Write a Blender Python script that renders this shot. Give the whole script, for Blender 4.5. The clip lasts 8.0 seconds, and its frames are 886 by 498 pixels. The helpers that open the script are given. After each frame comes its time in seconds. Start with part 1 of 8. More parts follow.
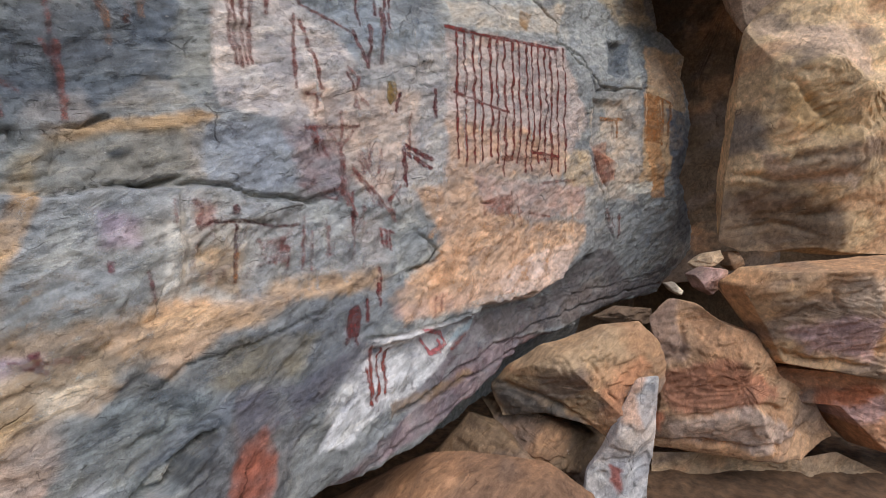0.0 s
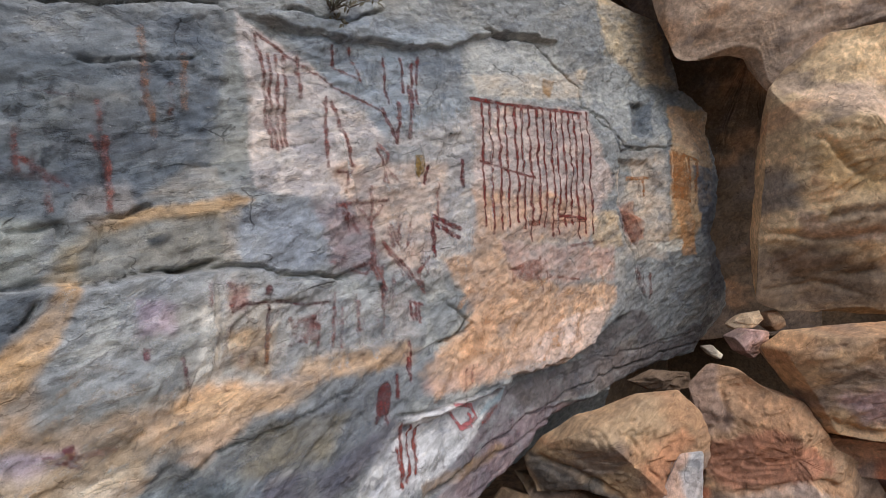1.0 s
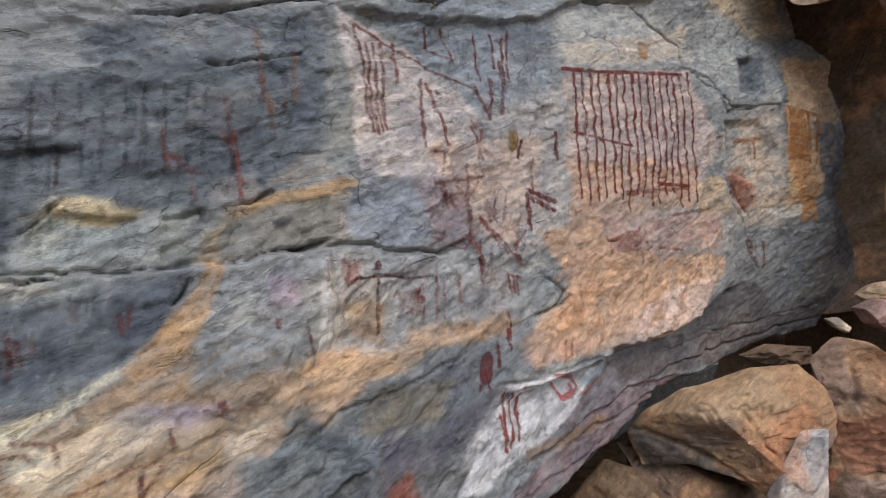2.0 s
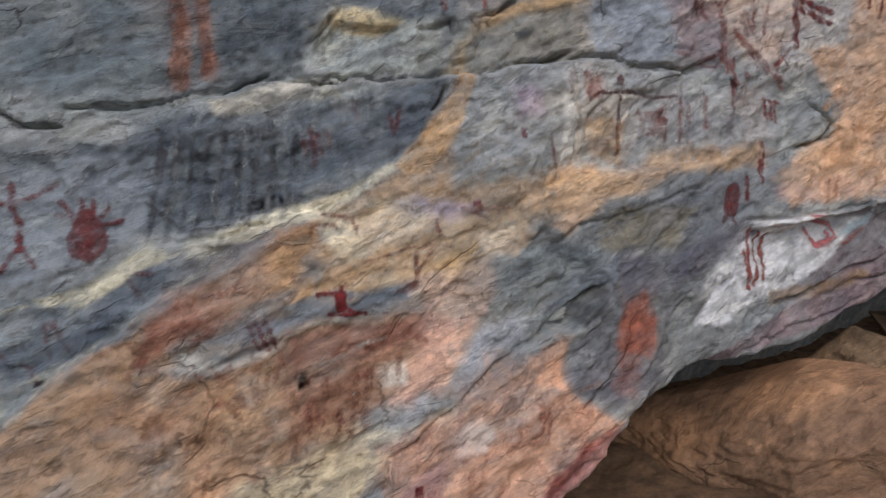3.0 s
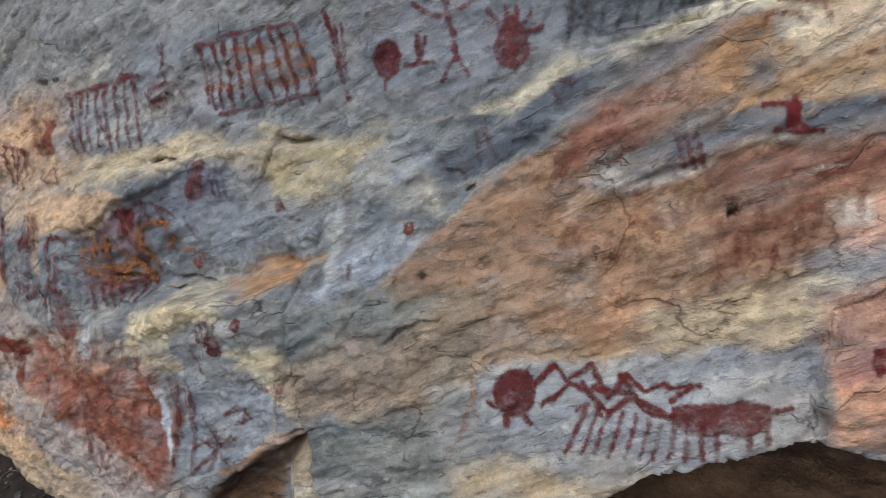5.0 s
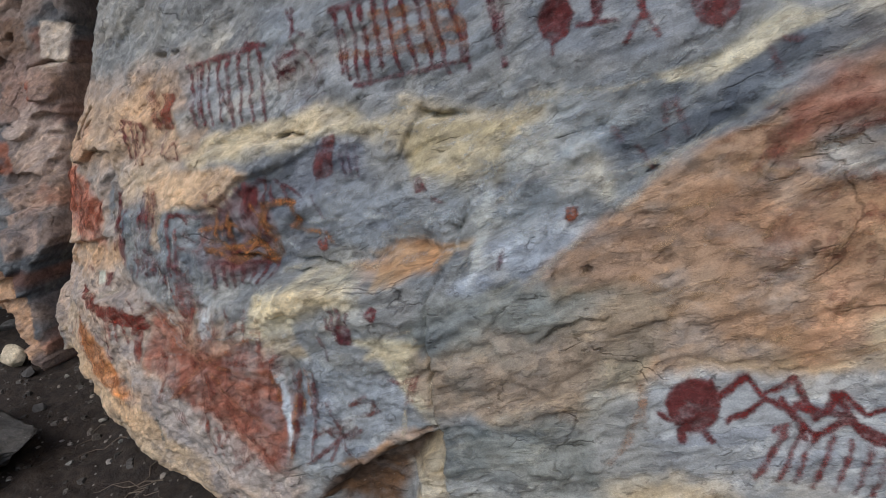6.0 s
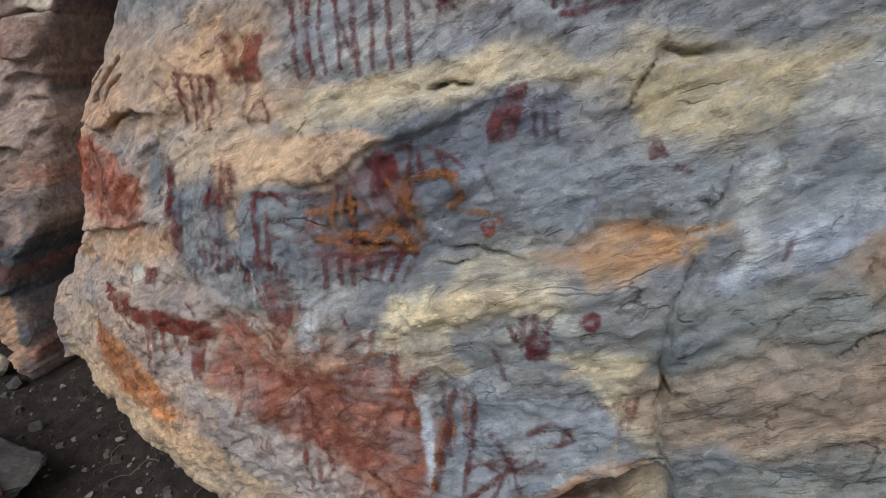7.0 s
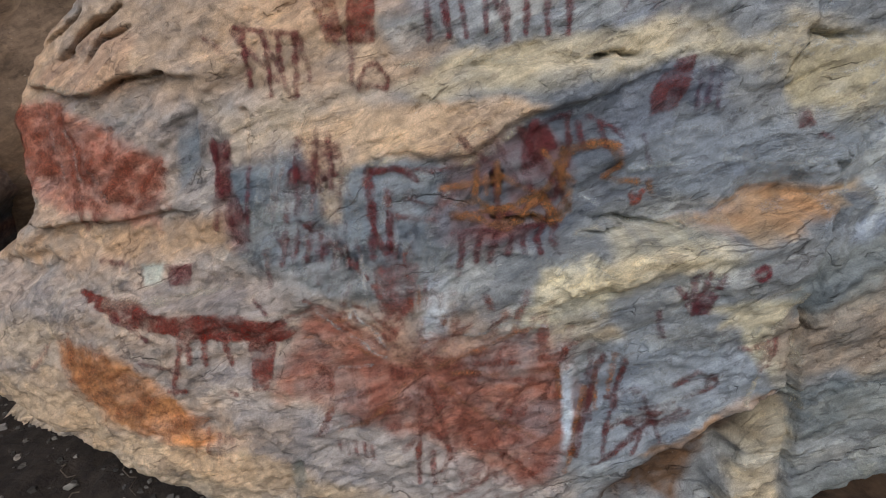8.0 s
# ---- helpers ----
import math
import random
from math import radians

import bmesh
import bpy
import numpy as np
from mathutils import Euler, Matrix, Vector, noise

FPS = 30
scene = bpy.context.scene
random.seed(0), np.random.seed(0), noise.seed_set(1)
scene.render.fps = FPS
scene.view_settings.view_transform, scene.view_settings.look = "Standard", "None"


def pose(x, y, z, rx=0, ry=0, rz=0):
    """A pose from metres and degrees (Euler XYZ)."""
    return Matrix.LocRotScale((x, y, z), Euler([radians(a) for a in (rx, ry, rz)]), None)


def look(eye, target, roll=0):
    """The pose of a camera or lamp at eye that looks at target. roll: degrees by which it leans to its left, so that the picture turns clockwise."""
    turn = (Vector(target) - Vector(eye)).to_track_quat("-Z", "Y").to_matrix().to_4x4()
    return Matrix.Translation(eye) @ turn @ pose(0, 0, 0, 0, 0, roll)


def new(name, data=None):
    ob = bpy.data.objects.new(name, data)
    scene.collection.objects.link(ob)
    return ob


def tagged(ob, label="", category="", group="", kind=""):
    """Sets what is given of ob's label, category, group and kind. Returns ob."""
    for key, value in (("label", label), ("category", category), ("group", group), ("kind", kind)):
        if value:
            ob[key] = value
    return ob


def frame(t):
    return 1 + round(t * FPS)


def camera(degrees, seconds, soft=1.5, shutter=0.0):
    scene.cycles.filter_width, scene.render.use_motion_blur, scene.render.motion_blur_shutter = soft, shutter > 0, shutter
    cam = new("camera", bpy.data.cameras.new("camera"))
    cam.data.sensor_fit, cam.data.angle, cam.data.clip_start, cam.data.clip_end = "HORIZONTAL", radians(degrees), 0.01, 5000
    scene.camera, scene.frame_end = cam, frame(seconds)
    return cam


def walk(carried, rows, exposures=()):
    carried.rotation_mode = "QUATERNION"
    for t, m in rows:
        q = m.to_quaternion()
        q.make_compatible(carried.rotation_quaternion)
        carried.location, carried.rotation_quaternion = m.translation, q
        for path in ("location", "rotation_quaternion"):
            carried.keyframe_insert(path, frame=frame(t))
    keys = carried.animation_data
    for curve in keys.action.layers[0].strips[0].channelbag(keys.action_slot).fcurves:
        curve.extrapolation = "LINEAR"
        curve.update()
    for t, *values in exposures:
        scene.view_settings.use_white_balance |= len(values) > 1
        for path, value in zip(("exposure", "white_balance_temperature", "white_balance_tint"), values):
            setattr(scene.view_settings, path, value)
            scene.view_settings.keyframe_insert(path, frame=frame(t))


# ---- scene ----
cam = camera(81.8, 8.0, soft=0.7, shutter=0.15)
PATH = [
    (0, (-0.034, 0.018, 1.916), (-0.000, 2.017, 1.930), -0.09),
    (0.5, (-0.056, 0.020, 1.975), (-0.070, 2.016, 2.100), -0.51),
    (1, (-0.054, 0.024, 2.016), (-0.114, 2.012, 2.220), -0.69),
    (1.2, (-0.062, 0.024, 2.019), (-0.144, 2.010, 2.234), -0.77),
    (2.3, (-0.112, -0.050, 1.953), (-0.704, 1.860, 1.990), -1.55),
    (2.5, (-0.162, -0.051, 1.904), (-0.883, 1.814, 1.858), -1.20),
    (3, (-0.312, -0.128, 1.716), (-1.317, 1.583, 1.469), -1.02),
    (3.5, (-0.413, -0.213, 1.602), (-1.624, 1.334, 1.228), -1.62),
    (4, (-0.491, -0.269, 1.563), (-1.861, 1.110, 1.094), -2.24),
    (4.5, (-0.584, -0.326, 1.514), (-2.096, 0.862, 0.964), -2.79),
    (5, (-0.681, -0.358, 1.499), (-2.325, 0.609, 0.898), -3.87),
    (5.2, (-0.724, -0.378, 1.504), (-2.416, 0.505, 0.905), -4.32),
    (6.3, (-1.099, -0.620, 1.485), (-2.817, 0.144, 0.803), -4.77),
    (6.5, (-1.217, -0.689, 1.446), (-2.920, 0.092, 0.745), -4.58),
    (7, (-1.569, -0.924, 1.427), (-3.191, -0.030, 0.672), -3.90),
    (7.5, (-1.817, -1.248, 1.428), (-3.296, -0.152, 0.645), -2.82),
    (8, (-2.097, -1.534, 1.408), (-3.314, -0.178, 0.583), 0.11),
]
EXPOSURES = [(0.0, 0.36), (1.2, 0.36), (3.0, 0.10), (5.0, 0.15), (7.0, 0.12), (8.0, 0.0)]
walk(cam, [(t, look(eye, target, roll)) for t, eye, target, roll in PATH], EXPOSURES)

# ---- world and light: open shade under a bright sky ----
world = bpy.data.worlds.new("sky")
scene.world = world
world.use_nodes = True
sky = world.node_tree.nodes.new("ShaderNodeTexSky")
sky.sky_type, sky.sun_disc = "NISHITA", False
sky.sun_elevation, sky.sun_rotation = radians(52), radians(120)
sky.dust_density, sky.ozone_density = 2.0, 1.0
backing = world.node_tree.nodes["Background"]
backing.inputs["Strength"].default_value = 0.13
world.node_tree.links.new(sky.outputs[0], backing.inputs["Color"])
sun = new("sun", bpy.data.lights.new("sun", "SUN"))
sun.data.energy, sun.data.angle, sun.data.color = 1.3, radians(50), (1.0, 0.98, 0.96)
sun.matrix_world = look((0.6, -2.2, 5.0), (-0.9, 1.3, 1.2))

# ---- numbers of the wall's own axes: u along the face, v up, w out of the rock ----
ORIGIN = Vector((-1.8, 0.6))
ALONG = Vector((0.6889, 0.7249))
OUT = Vector((0.7249, -0.6889))
DIP = radians(24)


def to_world(u, v, w):
    return np.stack([ORIGIN.x + u * ALONG.x + w * OUT.x, ORIGIN.y + u * ALONG.y + w * OUT.y, v], -1)


TABLE = np.random.RandomState(7).rand(256, 256)


def grain(x, y):
    """Smooth value noise, -1 to 1."""
    xi, yi = np.floor(x).astype(int), np.floor(y).astype(int)
    fx, fy = x - xi, y - yi
    fx, fy = fx * fx * fx * (fx * (fx * 6 - 15) + 10), fy * fy * fy * (fy * (fy * 6 - 15) + 10)
    a, b = TABLE[xi % 256, yi % 256], TABLE[(xi + 1) % 256, yi % 256]
    c, d = TABLE[xi % 256, (yi + 1) % 256], TABLE[(xi + 1) % 256, (yi + 1) % 256]
    return 2 * ((a * (1 - fx) + b * fx) * (1 - fy) + (c * (1 - fx) + d * fx) * fy) - 1


def rough(x, y, octaves=4, gain=0.5):
    total, size = 0.0, 1.0
    for k in range(octaves):
        total = total + size * grain(x * 2.03**k + 17.3 * k, y * 2.03**k + 5.7 * k)
        size *= gain
    return total


def smooth(a, b, x):
    s = np.clip((x - a) / (b - a), 0, 1)
    return s * s * (3 - 2 * s)


def paired(line):
    return np.array(line, float).reshape(-1, 2)


def inside_by(points, u, v):
    """Signed distance to a closed line, positive inside."""
    best, odd = np.full(u.shape, 1e9), np.zeros(u.shape, bool)
    for (ax, ay), (bx, by) in zip(points, np.roll(points, -1, 0)):
        dx, dy = bx - ax, by - ay
        s = np.clip(((u - ax) * dx + (v - ay) * dy) / max(dx * dx + dy * dy, 1e-9), 0, 1)
        best = np.minimum(best, (u - ax - s * dx) ** 2 + (v - ay - s * dy) ** 2)
        if ay != by:
            odd ^= ((ay > v) != (by > v)) & (u < dx * (v - ay) / dy + ax)
    return np.where(odd, 1, -1) * np.sqrt(best)


def beside(points, u, v):
    """Signed distance to an open line (positive below it), and the share of its length at the nearest place."""
    steps = np.diff(points, axis=0)
    lengths = np.hypot(*steps.T)
    chord = points[-1] - points[0]
    flip = 1 if chord[1] * 0.25 + chord[0] > 0 else -1
    best, side, share = np.full(u.shape, 1e9), np.zeros(u.shape), np.zeros(u.shape)
    gone = 0.0
    for (ax, ay), (dx, dy), length in zip(points, steps, lengths):
        s = np.clip(((u - ax) * dx + (v - ay) * dy) / max(length**2, 1e-9), 0, 1)
        far = (u - ax - s * dx) ** 2 + (v - ay - s * dy) ** 2
        near = far < best
        best = np.where(near, far, best)
        side = np.where(near, np.sign((u - ax) * dy - (v - ay) * dx) * flip, side)
        share = np.where(near, gone + s * length, share)
        gone += length
    return np.sqrt(best) * side, share / gone, gone


# smooth bulge of the painted face: powers of u/3 and (v-1.2)/1.5, and their weights
BULGE = [(0, 0, 0.1019), (0, 1, -0.3202), (0, 2, -0.0148), (0, 3, 0.0170), (1, 0, 0.1446), (1, 1, 0.0341), (1, 2, 0.2579), (1, 3, -0.1629), (2, 0, -0.2052), (2, 1, -0.1251), (2, 2, 0.1130), (2, 3, 0.0534), (3, 0, 0.1370), (3, 1, 0.1118), (3, 2, -0.1627), (4, 0, -0.1762), (4, 1, 0.0567), (5, 0, 0.0675)]
OUTLINE = (5.2, 4.37, 5.34, 3.87, 6.1, 3.84, 5.81, 3.2, 5.39, 2.53, 5.99, 1.95, 5.29, 1.56, 4.55, 1.51, 3.85, 1.4, 3.36, 1.37, 2.87, 1.22, 2.43, 1.11, 2.11, 1.07, 1.79, 1.07, 1.55, 0.96, 1.4, 0.82, 1.24, 0.72, 1.07, 0.58, 0.95, 0.57, 0.81, 0.58, 0.71, 0.62, 0.63, 0.61, 0.45, 0.54, 0.36, 0.51, 0.2, 0.4, -1.11, -0.07, -1.82, -0.23, -2.38, -0.2, -2.64, -0.15, -2.85, -0.08, -3.12, -0.08, -3.53, -0.2, -2.95, -0.04, -3.65, -0.08, -3.63, 0.33, -3.02, 0.79, -3.08, 1.1, -2.9, 1.32, -2.46, 1.76, -2.41, 1.88, -2.15, 2.6, -2.1, 4.9, 5.2, 4.9)
SIDE_OUTLINE = (-3.68, 2.15, -3.73, 1.96, -3.81, 1.69, -3.94, 1.28, -3.95, 0.93, -3.9, 0.58, -4.13, 0.35, -4.21, 0.12, -4.18, -0.21, -4.22, -0.41, -4.44, -0.19, -4.48, -0, -4.7, 0.04, -5.64, 0.12, -6.5, 0.4, -6.5, 4.9, -2.3, 4.9, -2.3, 2.6)
ZONES = []


def zone(colour, feather, strength, *line):
    ZONES.append((colour, feather, strength, line))


zone((100, 106, 114), 0.05, 0.95, 0.83, 2.89, 1.47, 3.08, 1.53, 2.95, 1.41, 2.59, 1.33, 2.41, 1.19, 2.32, 1.12, 2.26, 0.98, 2.22, 0.72, 2.17, 0.67, 2.82)
zone((82, 90, 100), 0.06, 0.6, 0.92, 2.57, 1.32, 2.71, 1.37, 2.48, 1.12, 2.38, 0.93, 2.35)
zone((150, 150, 150), 0.05, 0.4, 0.83, 2.85, 1.18, 2.96, 1.26, 2.86, 0.97, 2.76, 0.84, 2.77)
zone((140, 138, 132), 0.02, 0.95, 1.41, 2.59, 1.52, 3.04, 1.57, 2.74, 1.54, 2.44, 1.4, 2.4)
zone((196, 180, 172), 0.012, 1, 1.52, 3.11, 1.64, 3.07, 2.08, 2.89, 2.18, 2.72, 2.12, 2.48, 1.85, 2.41, 1.56, 2.42, 1.55, 2.73)
zone((138, 143, 150), 0.03, 0.95, 1.68, 3.13, 1.93, 3.14, 2.65, 3.35, 2.71, 3.09, 2.54, 2.74, 2.18, 2.72, 2.05, 2.88, 1.82, 3)
zone((105, 110, 118), 0.03, 0.7, 2.44, 3.24, 2.77, 3.35, 2.71, 3.09, 2.44, 3.05)
zone((165, 138, 104), 0.01, 1, 1.1, 2.24, 1.31, 2.33, 1.52, 2.39, 1.48, 2.31, 1.19, 2.23)
zone((140, 140, 134), 0.02, 0.9, 1.06, 2.21, 1.31, 2.26, 1.42, 2.28, 1.41, 2.15, 1.12, 2.09, 1.02, 2.11)
zone((138, 138, 144), 0.03, 1, 1.42, 2.28, 1.57, 2.4, 1.85, 2.39, 2.09, 2.4, 2.01, 2.16, 1.61, 2.12, 1.43, 2.14)
zone((178, 166, 160), 0.04, 0.95, 2.15, 2.71, 2.79, 3.04, 2.67, 2.32, 2.45, 2.12, 2.12, 2.16, 2.1, 2.48)
zone((186, 166, 156), 0.03, 1, 2.79, 3.08, 3.96, 3.34, 4.19, 2.84, 3.83, 2.44, 2.67, 2.35)
zone((196, 158, 128), 0.04, 0.8, 2.71, 2.56, 3.88, 2.71, 3.81, 2.4, 2.66, 2.26)
zone((182, 176, 168), 0.04, 0.9, 2.75, 3.21, 2.97, 3.59, 3.75, 3.8, 3.91, 3.37, 2.8, 3.12)
zone((178, 174, 168), 0.05, 0.8, 3.91, 3.37, 4.48, 3.85, 5.14, 3.72, 4.93, 3.26, 4.26, 3.15)
zone((205, 184, 152), 0.05, 0.9, 4.18, 4.58, 4.86, 4.85, 5.22, 3.88, 4.87, 3.81, 4.35, 3.9)
zone((200, 166, 126), 0.03, 1, 5.12, 3.61, 6.14, 3.86, 5.11, 2.44, 4.77, 2.38)
zone((192, 176, 160), 0.04, 0.9, 4.2, 2.96, 4.93, 3.17, 4.77, 2.33, 4.25, 2.31)
zone((170, 160, 150), 0.04, 0.8, 2.89, 2.34, 4.26, 2.44, 4.25, 2.15, 3, 2.1)
zone((196, 158, 126), 0.03, 1, 2.45, 2.2, 2.89, 2.31, 2.95, 2.13, 4.04, 2.11, 4.08, 2.04, 3.57, 1.74, 3.02, 1.69, 2.35, 1.66, 2.23, 1.69, 2.62, 1.96)
zone((212, 178, 156), 0.02, 1, 2.65, 1.75, 3.32, 1.88, 3.66, 1.8, 3.44, 1.62, 2.71, 1.66)
zone((190, 150, 135), 0.02, 0.9, 2.23, 1.67, 2.6, 1.73, 2.77, 1.68, 2.54, 1.63, 2.24, 1.63)
zone((148, 142, 138), 0.03, 1, 4.04, 2.15, 5.65, 2.17, 5.91, 1.67, 4.11, 1.61, 3.76, 1.65, 4.04, 1.92)
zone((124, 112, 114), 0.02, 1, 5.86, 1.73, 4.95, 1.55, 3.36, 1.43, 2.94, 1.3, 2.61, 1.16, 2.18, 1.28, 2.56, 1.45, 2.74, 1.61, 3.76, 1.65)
zone((206, 196, 194), 0.01, 1, 2.1, 1.56, 2.54, 1.59, 2.68, 1.53, 2.48, 1.42, 2.19, 1.33, 1.99, 1.32, 1.85, 1.29, 1.86, 1.36)
zone((155, 153, 155), 0.05, 1, 0.99, 2.06, 1.38, 2.1, 1.41, 1.75, 1.11, 1.78, 0.95, 1.89)
zone((172, 140, 165), 0.05, 0.5, 1.17, 2, 1.26, 2, 1.25, 1.93, 1.19, 1.92)
zone((172, 160, 154), 0.04, 1, 1.41, 2.08, 2.23, 2.07, 2.26, 1.87, 1.81, 1.82, 1.45, 1.76)
zone((205, 195, 192), 0.015, 0.8, 1.35, 2.06, 1.41, 2.06, 1.43, 1.85, 1.4, 1.75, 1.33, 1.76, 1.35, 1.86)
zone((182, 154, 126), 0.03, 1, 1.41, 1.77, 1.81, 1.82, 2.2, 1.85, 2.22, 1.76, 1.81, 1.74, 1.5, 1.67, 1.11, 1.65, 0.9, 1.61, 0.89, 1.67, 1.05, 1.73)
zone((122, 122, 126), 0.03, 1, 1.55, 1.63, 1.9, 1.73, 2.12, 1.75, 2.16, 1.61, 1.98, 1.5, 1.7, 1.5, 1.55, 1.56)
zone((170, 165, 145), 0.05, 1, -0.16, 2.56, 0.43, 2.62, 0.39, 2.51, 0.31, 2.44, -0.05, 2.42)
zone((98, 102, 107), 0.04, 1, -0.06, 2.38, 0.53, 2.48, 0.56, 2.63, 1.12, 2.75, 1.32, 2.75, 1.4, 2.65, 1.29, 2.41, 1.01, 2.23, 0.87, 2.2, 0.58, 2.14, 0.53, 2.09, 0.07, 1.97)
zone((84, 90, 96), 0.06, 0.6, 0.33, 2.21, 0.52, 2.22, 0.52, 2.07, 0.25, 2.02, 0.3, 2.15)
zone((140, 142, 145), 0.03, 0.5, 0.37, 2.44, 0.72, 2.57, 0.88, 2.51, 0.59, 2.42, 0.39, 2.37)
zone((122, 88, 76), 0.05, 0.75, 0.1, 2.34, 0.29, 2.36, 0.29, 2.05, 0.16, 1.99)
zone((154, 152, 142), 0.015, 1, 0.55, 2.07, 0.64, 2.27, 0.85, 2.24, 1.01, 2.23, 0.97, 2.08, 0.58, 2.04)
zone((190, 175, 140), 0.01, 0.9, 0.63, 2.24, 0.65, 2.27, 0.77, 2.26, 0.85, 2.23, 0.74, 2.22)
zone((152, 136, 112), 0.02, 1, 0.99, 2.08, 1.13, 2.26, 1.49, 2.37, 1.49, 2.15, 1.06, 2.06)
zone((182, 150, 108), 0.01, 1, 1.09, 2.26, 1.27, 2.33, 1.49, 2.38, 1.47, 2.34, 1.21, 2.26)
zone((165, 165, 160), 0.02, 0.8, 0.37, 1.96, 0.58, 2.03, 0.76, 2.02, 0.73, 1.98, 0.44, 1.94)
zone((98, 103, 110), 0.02, 1, 0.07, 1.92, 0.44, 1.95, 0.73, 2, 0.97, 2.05, 0.94, 1.95, 0.78, 1.75, 0.57, 1.65, 0.08, 1.6)
zone((80, 86, 94), 0.05, 0.6, 0.13, 1.84, 0.51, 1.89, 0.5, 1.76, 0.18, 1.68)
zone((168, 142, 116), 0.03, 1, 0.78, 1.75, 0.95, 1.95, 0.99, 1.84, 0.97, 1.67, 0.61, 1.64)
zone((150, 148, 147), 0.05, 1, 0.99, 2.04, 1.46, 2.12, 1.4, 1.75, 1.04, 1.77, 0.98, 1.86)
zone((182, 165, 142), 0.03, 1, 0.14, 1.5, 0.57, 1.65, 0.87, 1.68, 1.07, 1.63, 0.96, 1.52, 0.71, 1.49, 0.64, 1.52, 0.55, 1.62, 0.35, 1.56)
zone((150, 148, 160), 0.03, 0.6, 0.81, 1.67, 0.94, 1.67, 0.97, 1.6, 0.83, 1.6)
zone((215, 200, 180), 0.02, 0.9, 1.05, 1.58, 1.18, 1.58, 1.18, 1.51, 1.03, 1.51)
zone((200, 170, 150), 0.05, 0.9, 0.71, 1.48, 1.07, 1.52, 1.1, 1.43, 1.05, 1.25, 0.85, 1.21, 0.85, 1.32)
zone((196, 168, 130), 0.03, 0.9, 0.44, 1.44, 0.71, 1.49, 1.07, 1.61, 1.1, 1.59, 0.86, 1.49, 0.57, 1.41)
zone((180, 128, 80), 0.02, 0.9, 0.45, 1.58, 0.56, 1.62, 0.54, 1.53, 0.44, 1.51)
zone((118, 120, 127), 0.015, 1, 0.36, 1.36, 0.48, 1.4, 0.61, 1.42, 0.83, 1.41, 0.79, 1.37, 0.61, 1.35, 0.44, 1.31)
zone((130, 133, 134), 0.03, 1, 1.11, 1.43, 1.29, 1.51, 1.51, 1.47, 1.41, 1.33, 1.19, 1.26, 1.09, 1.31)
zone((104, 100, 106), 0.03, 1, 1.32, 1.23, 1.56, 1.45, 1.89, 1.51, 2.07, 1.58, 2.19, 1.49, 1.81, 1.36, 1.74, 1.21, 1.62, 0.98, 1.27, 1.07)
zone((140, 80, 66), 0.03, 0.75, 1.54, 1.36, 1.67, 1.35, 1.63, 1.17, 1.53, 1.05, 1.48, 1.07)
zone((170, 160, 168), 0.02, 0.7, 1.09, 1.27, 1.16, 1.29, 1.17, 1.24, 1, 1.15, 0.97, 1.18)
zone((126, 129, 132), 0.05, 1, -0.75, 1.44, -0.18, 1.45, 0.14, 1.56, 0.52, 1.6, 0.13, 1.41, -0.14, 1.25, -0.21, 1.12, -0.47, 0.96, -0.73, 0.88)
zone((176, 165, 135), 0.06, 0.6, -0.72, 1.36, -0.39, 1.4, -0.36, 1.28, -0.55, 1.19, -0.72, 1.2)
zone((92, 98, 106), 0.02, 1, -0.07, 1.36, 0.1, 1.5, 0.33, 1.56, 0.46, 1.6, 0.23, 1.5, 0, 1.37)
zone((98, 104, 112), 0.03, 0.8, -0.29, 1.3, -0.12, 1.4, -0.03, 1.37, -0.14, 1.25, -0.25, 1.25)
zone((200, 190, 160), 0.01, 0.9, -0.13, 1.43, 0.01, 1.46, 0.14, 1.55, 0.1, 1.57, -0.02, 1.49)
zone((122, 126, 134), 0.05, 0.9, -0.47, 1.82, 0.12, 1.84, 0.1, 1.61, -0.13, 1.48, -0.48, 1.49, -0.54, 1.66)
zone((162, 132, 106), 0.02, 1, -0.78, 0.72, -0.46, 0.94, -0.14, 1.23, 0.13, 1.41, 0.52, 1.59, 0.55, 1.55, 0.45, 1.43, 0.16, 1.3, 0.18, 1.22, 0.34, 1.26, 0.54, 1.34, 0.85, 1.32, 0.87, 1.18, 0.68, 1.08, 0.64, 1, 0.52, 0.97, 0.25, 0.81, -0.06, 0.68)
zone((142, 106, 90), 0.06, 0.7, 0.43, 1.32, 0.85, 1.32, 0.85, 1.18, 0.68, 1.12, 0.49, 1.01, 0.43, 1.14)
zone((150, 108, 92), 0.03, 0.8, 0.13, 1.41, 0.29, 1.47, 0.35, 1.45, 0.28, 1.34, 0.09, 1.29)
zone((178, 130, 92), 0.04, 0.6, 0.36, 1.5, 0.5, 1.57, 0.48, 1.48, 0.38, 1.42)
zone((136, 104, 84), 0.06, 0.6, -0.04, 1.17, 0.15, 1.22, 0.2, 1.03, 0.02, 1.03)
zone((185, 142, 104), 0.05, 0.5, 0.21, 1.22, 0.42, 1.24, 0.41, 1.15, 0.24, 1.14)
zone((188, 138, 122), 0.03, 0.8, 0.81, 1.31, 0.97, 1.3, 0.92, 1.18, 0.81, 1.12)
zone((200, 160, 140), 0.04, 0.9, 0.85, 1.32, 0.98, 1.28, 1.07, 1.33, 0.94, 1.11, 0.69, 1.06, 0.77, 1.18)
zone((194, 162, 126), 0.03, 0.9, 0.52, 1.57, 0.97, 1.64, 1.33, 1.68, 1.51, 1.68, 1.15, 1.55, 0.97, 1.45, 0.61, 1.44)
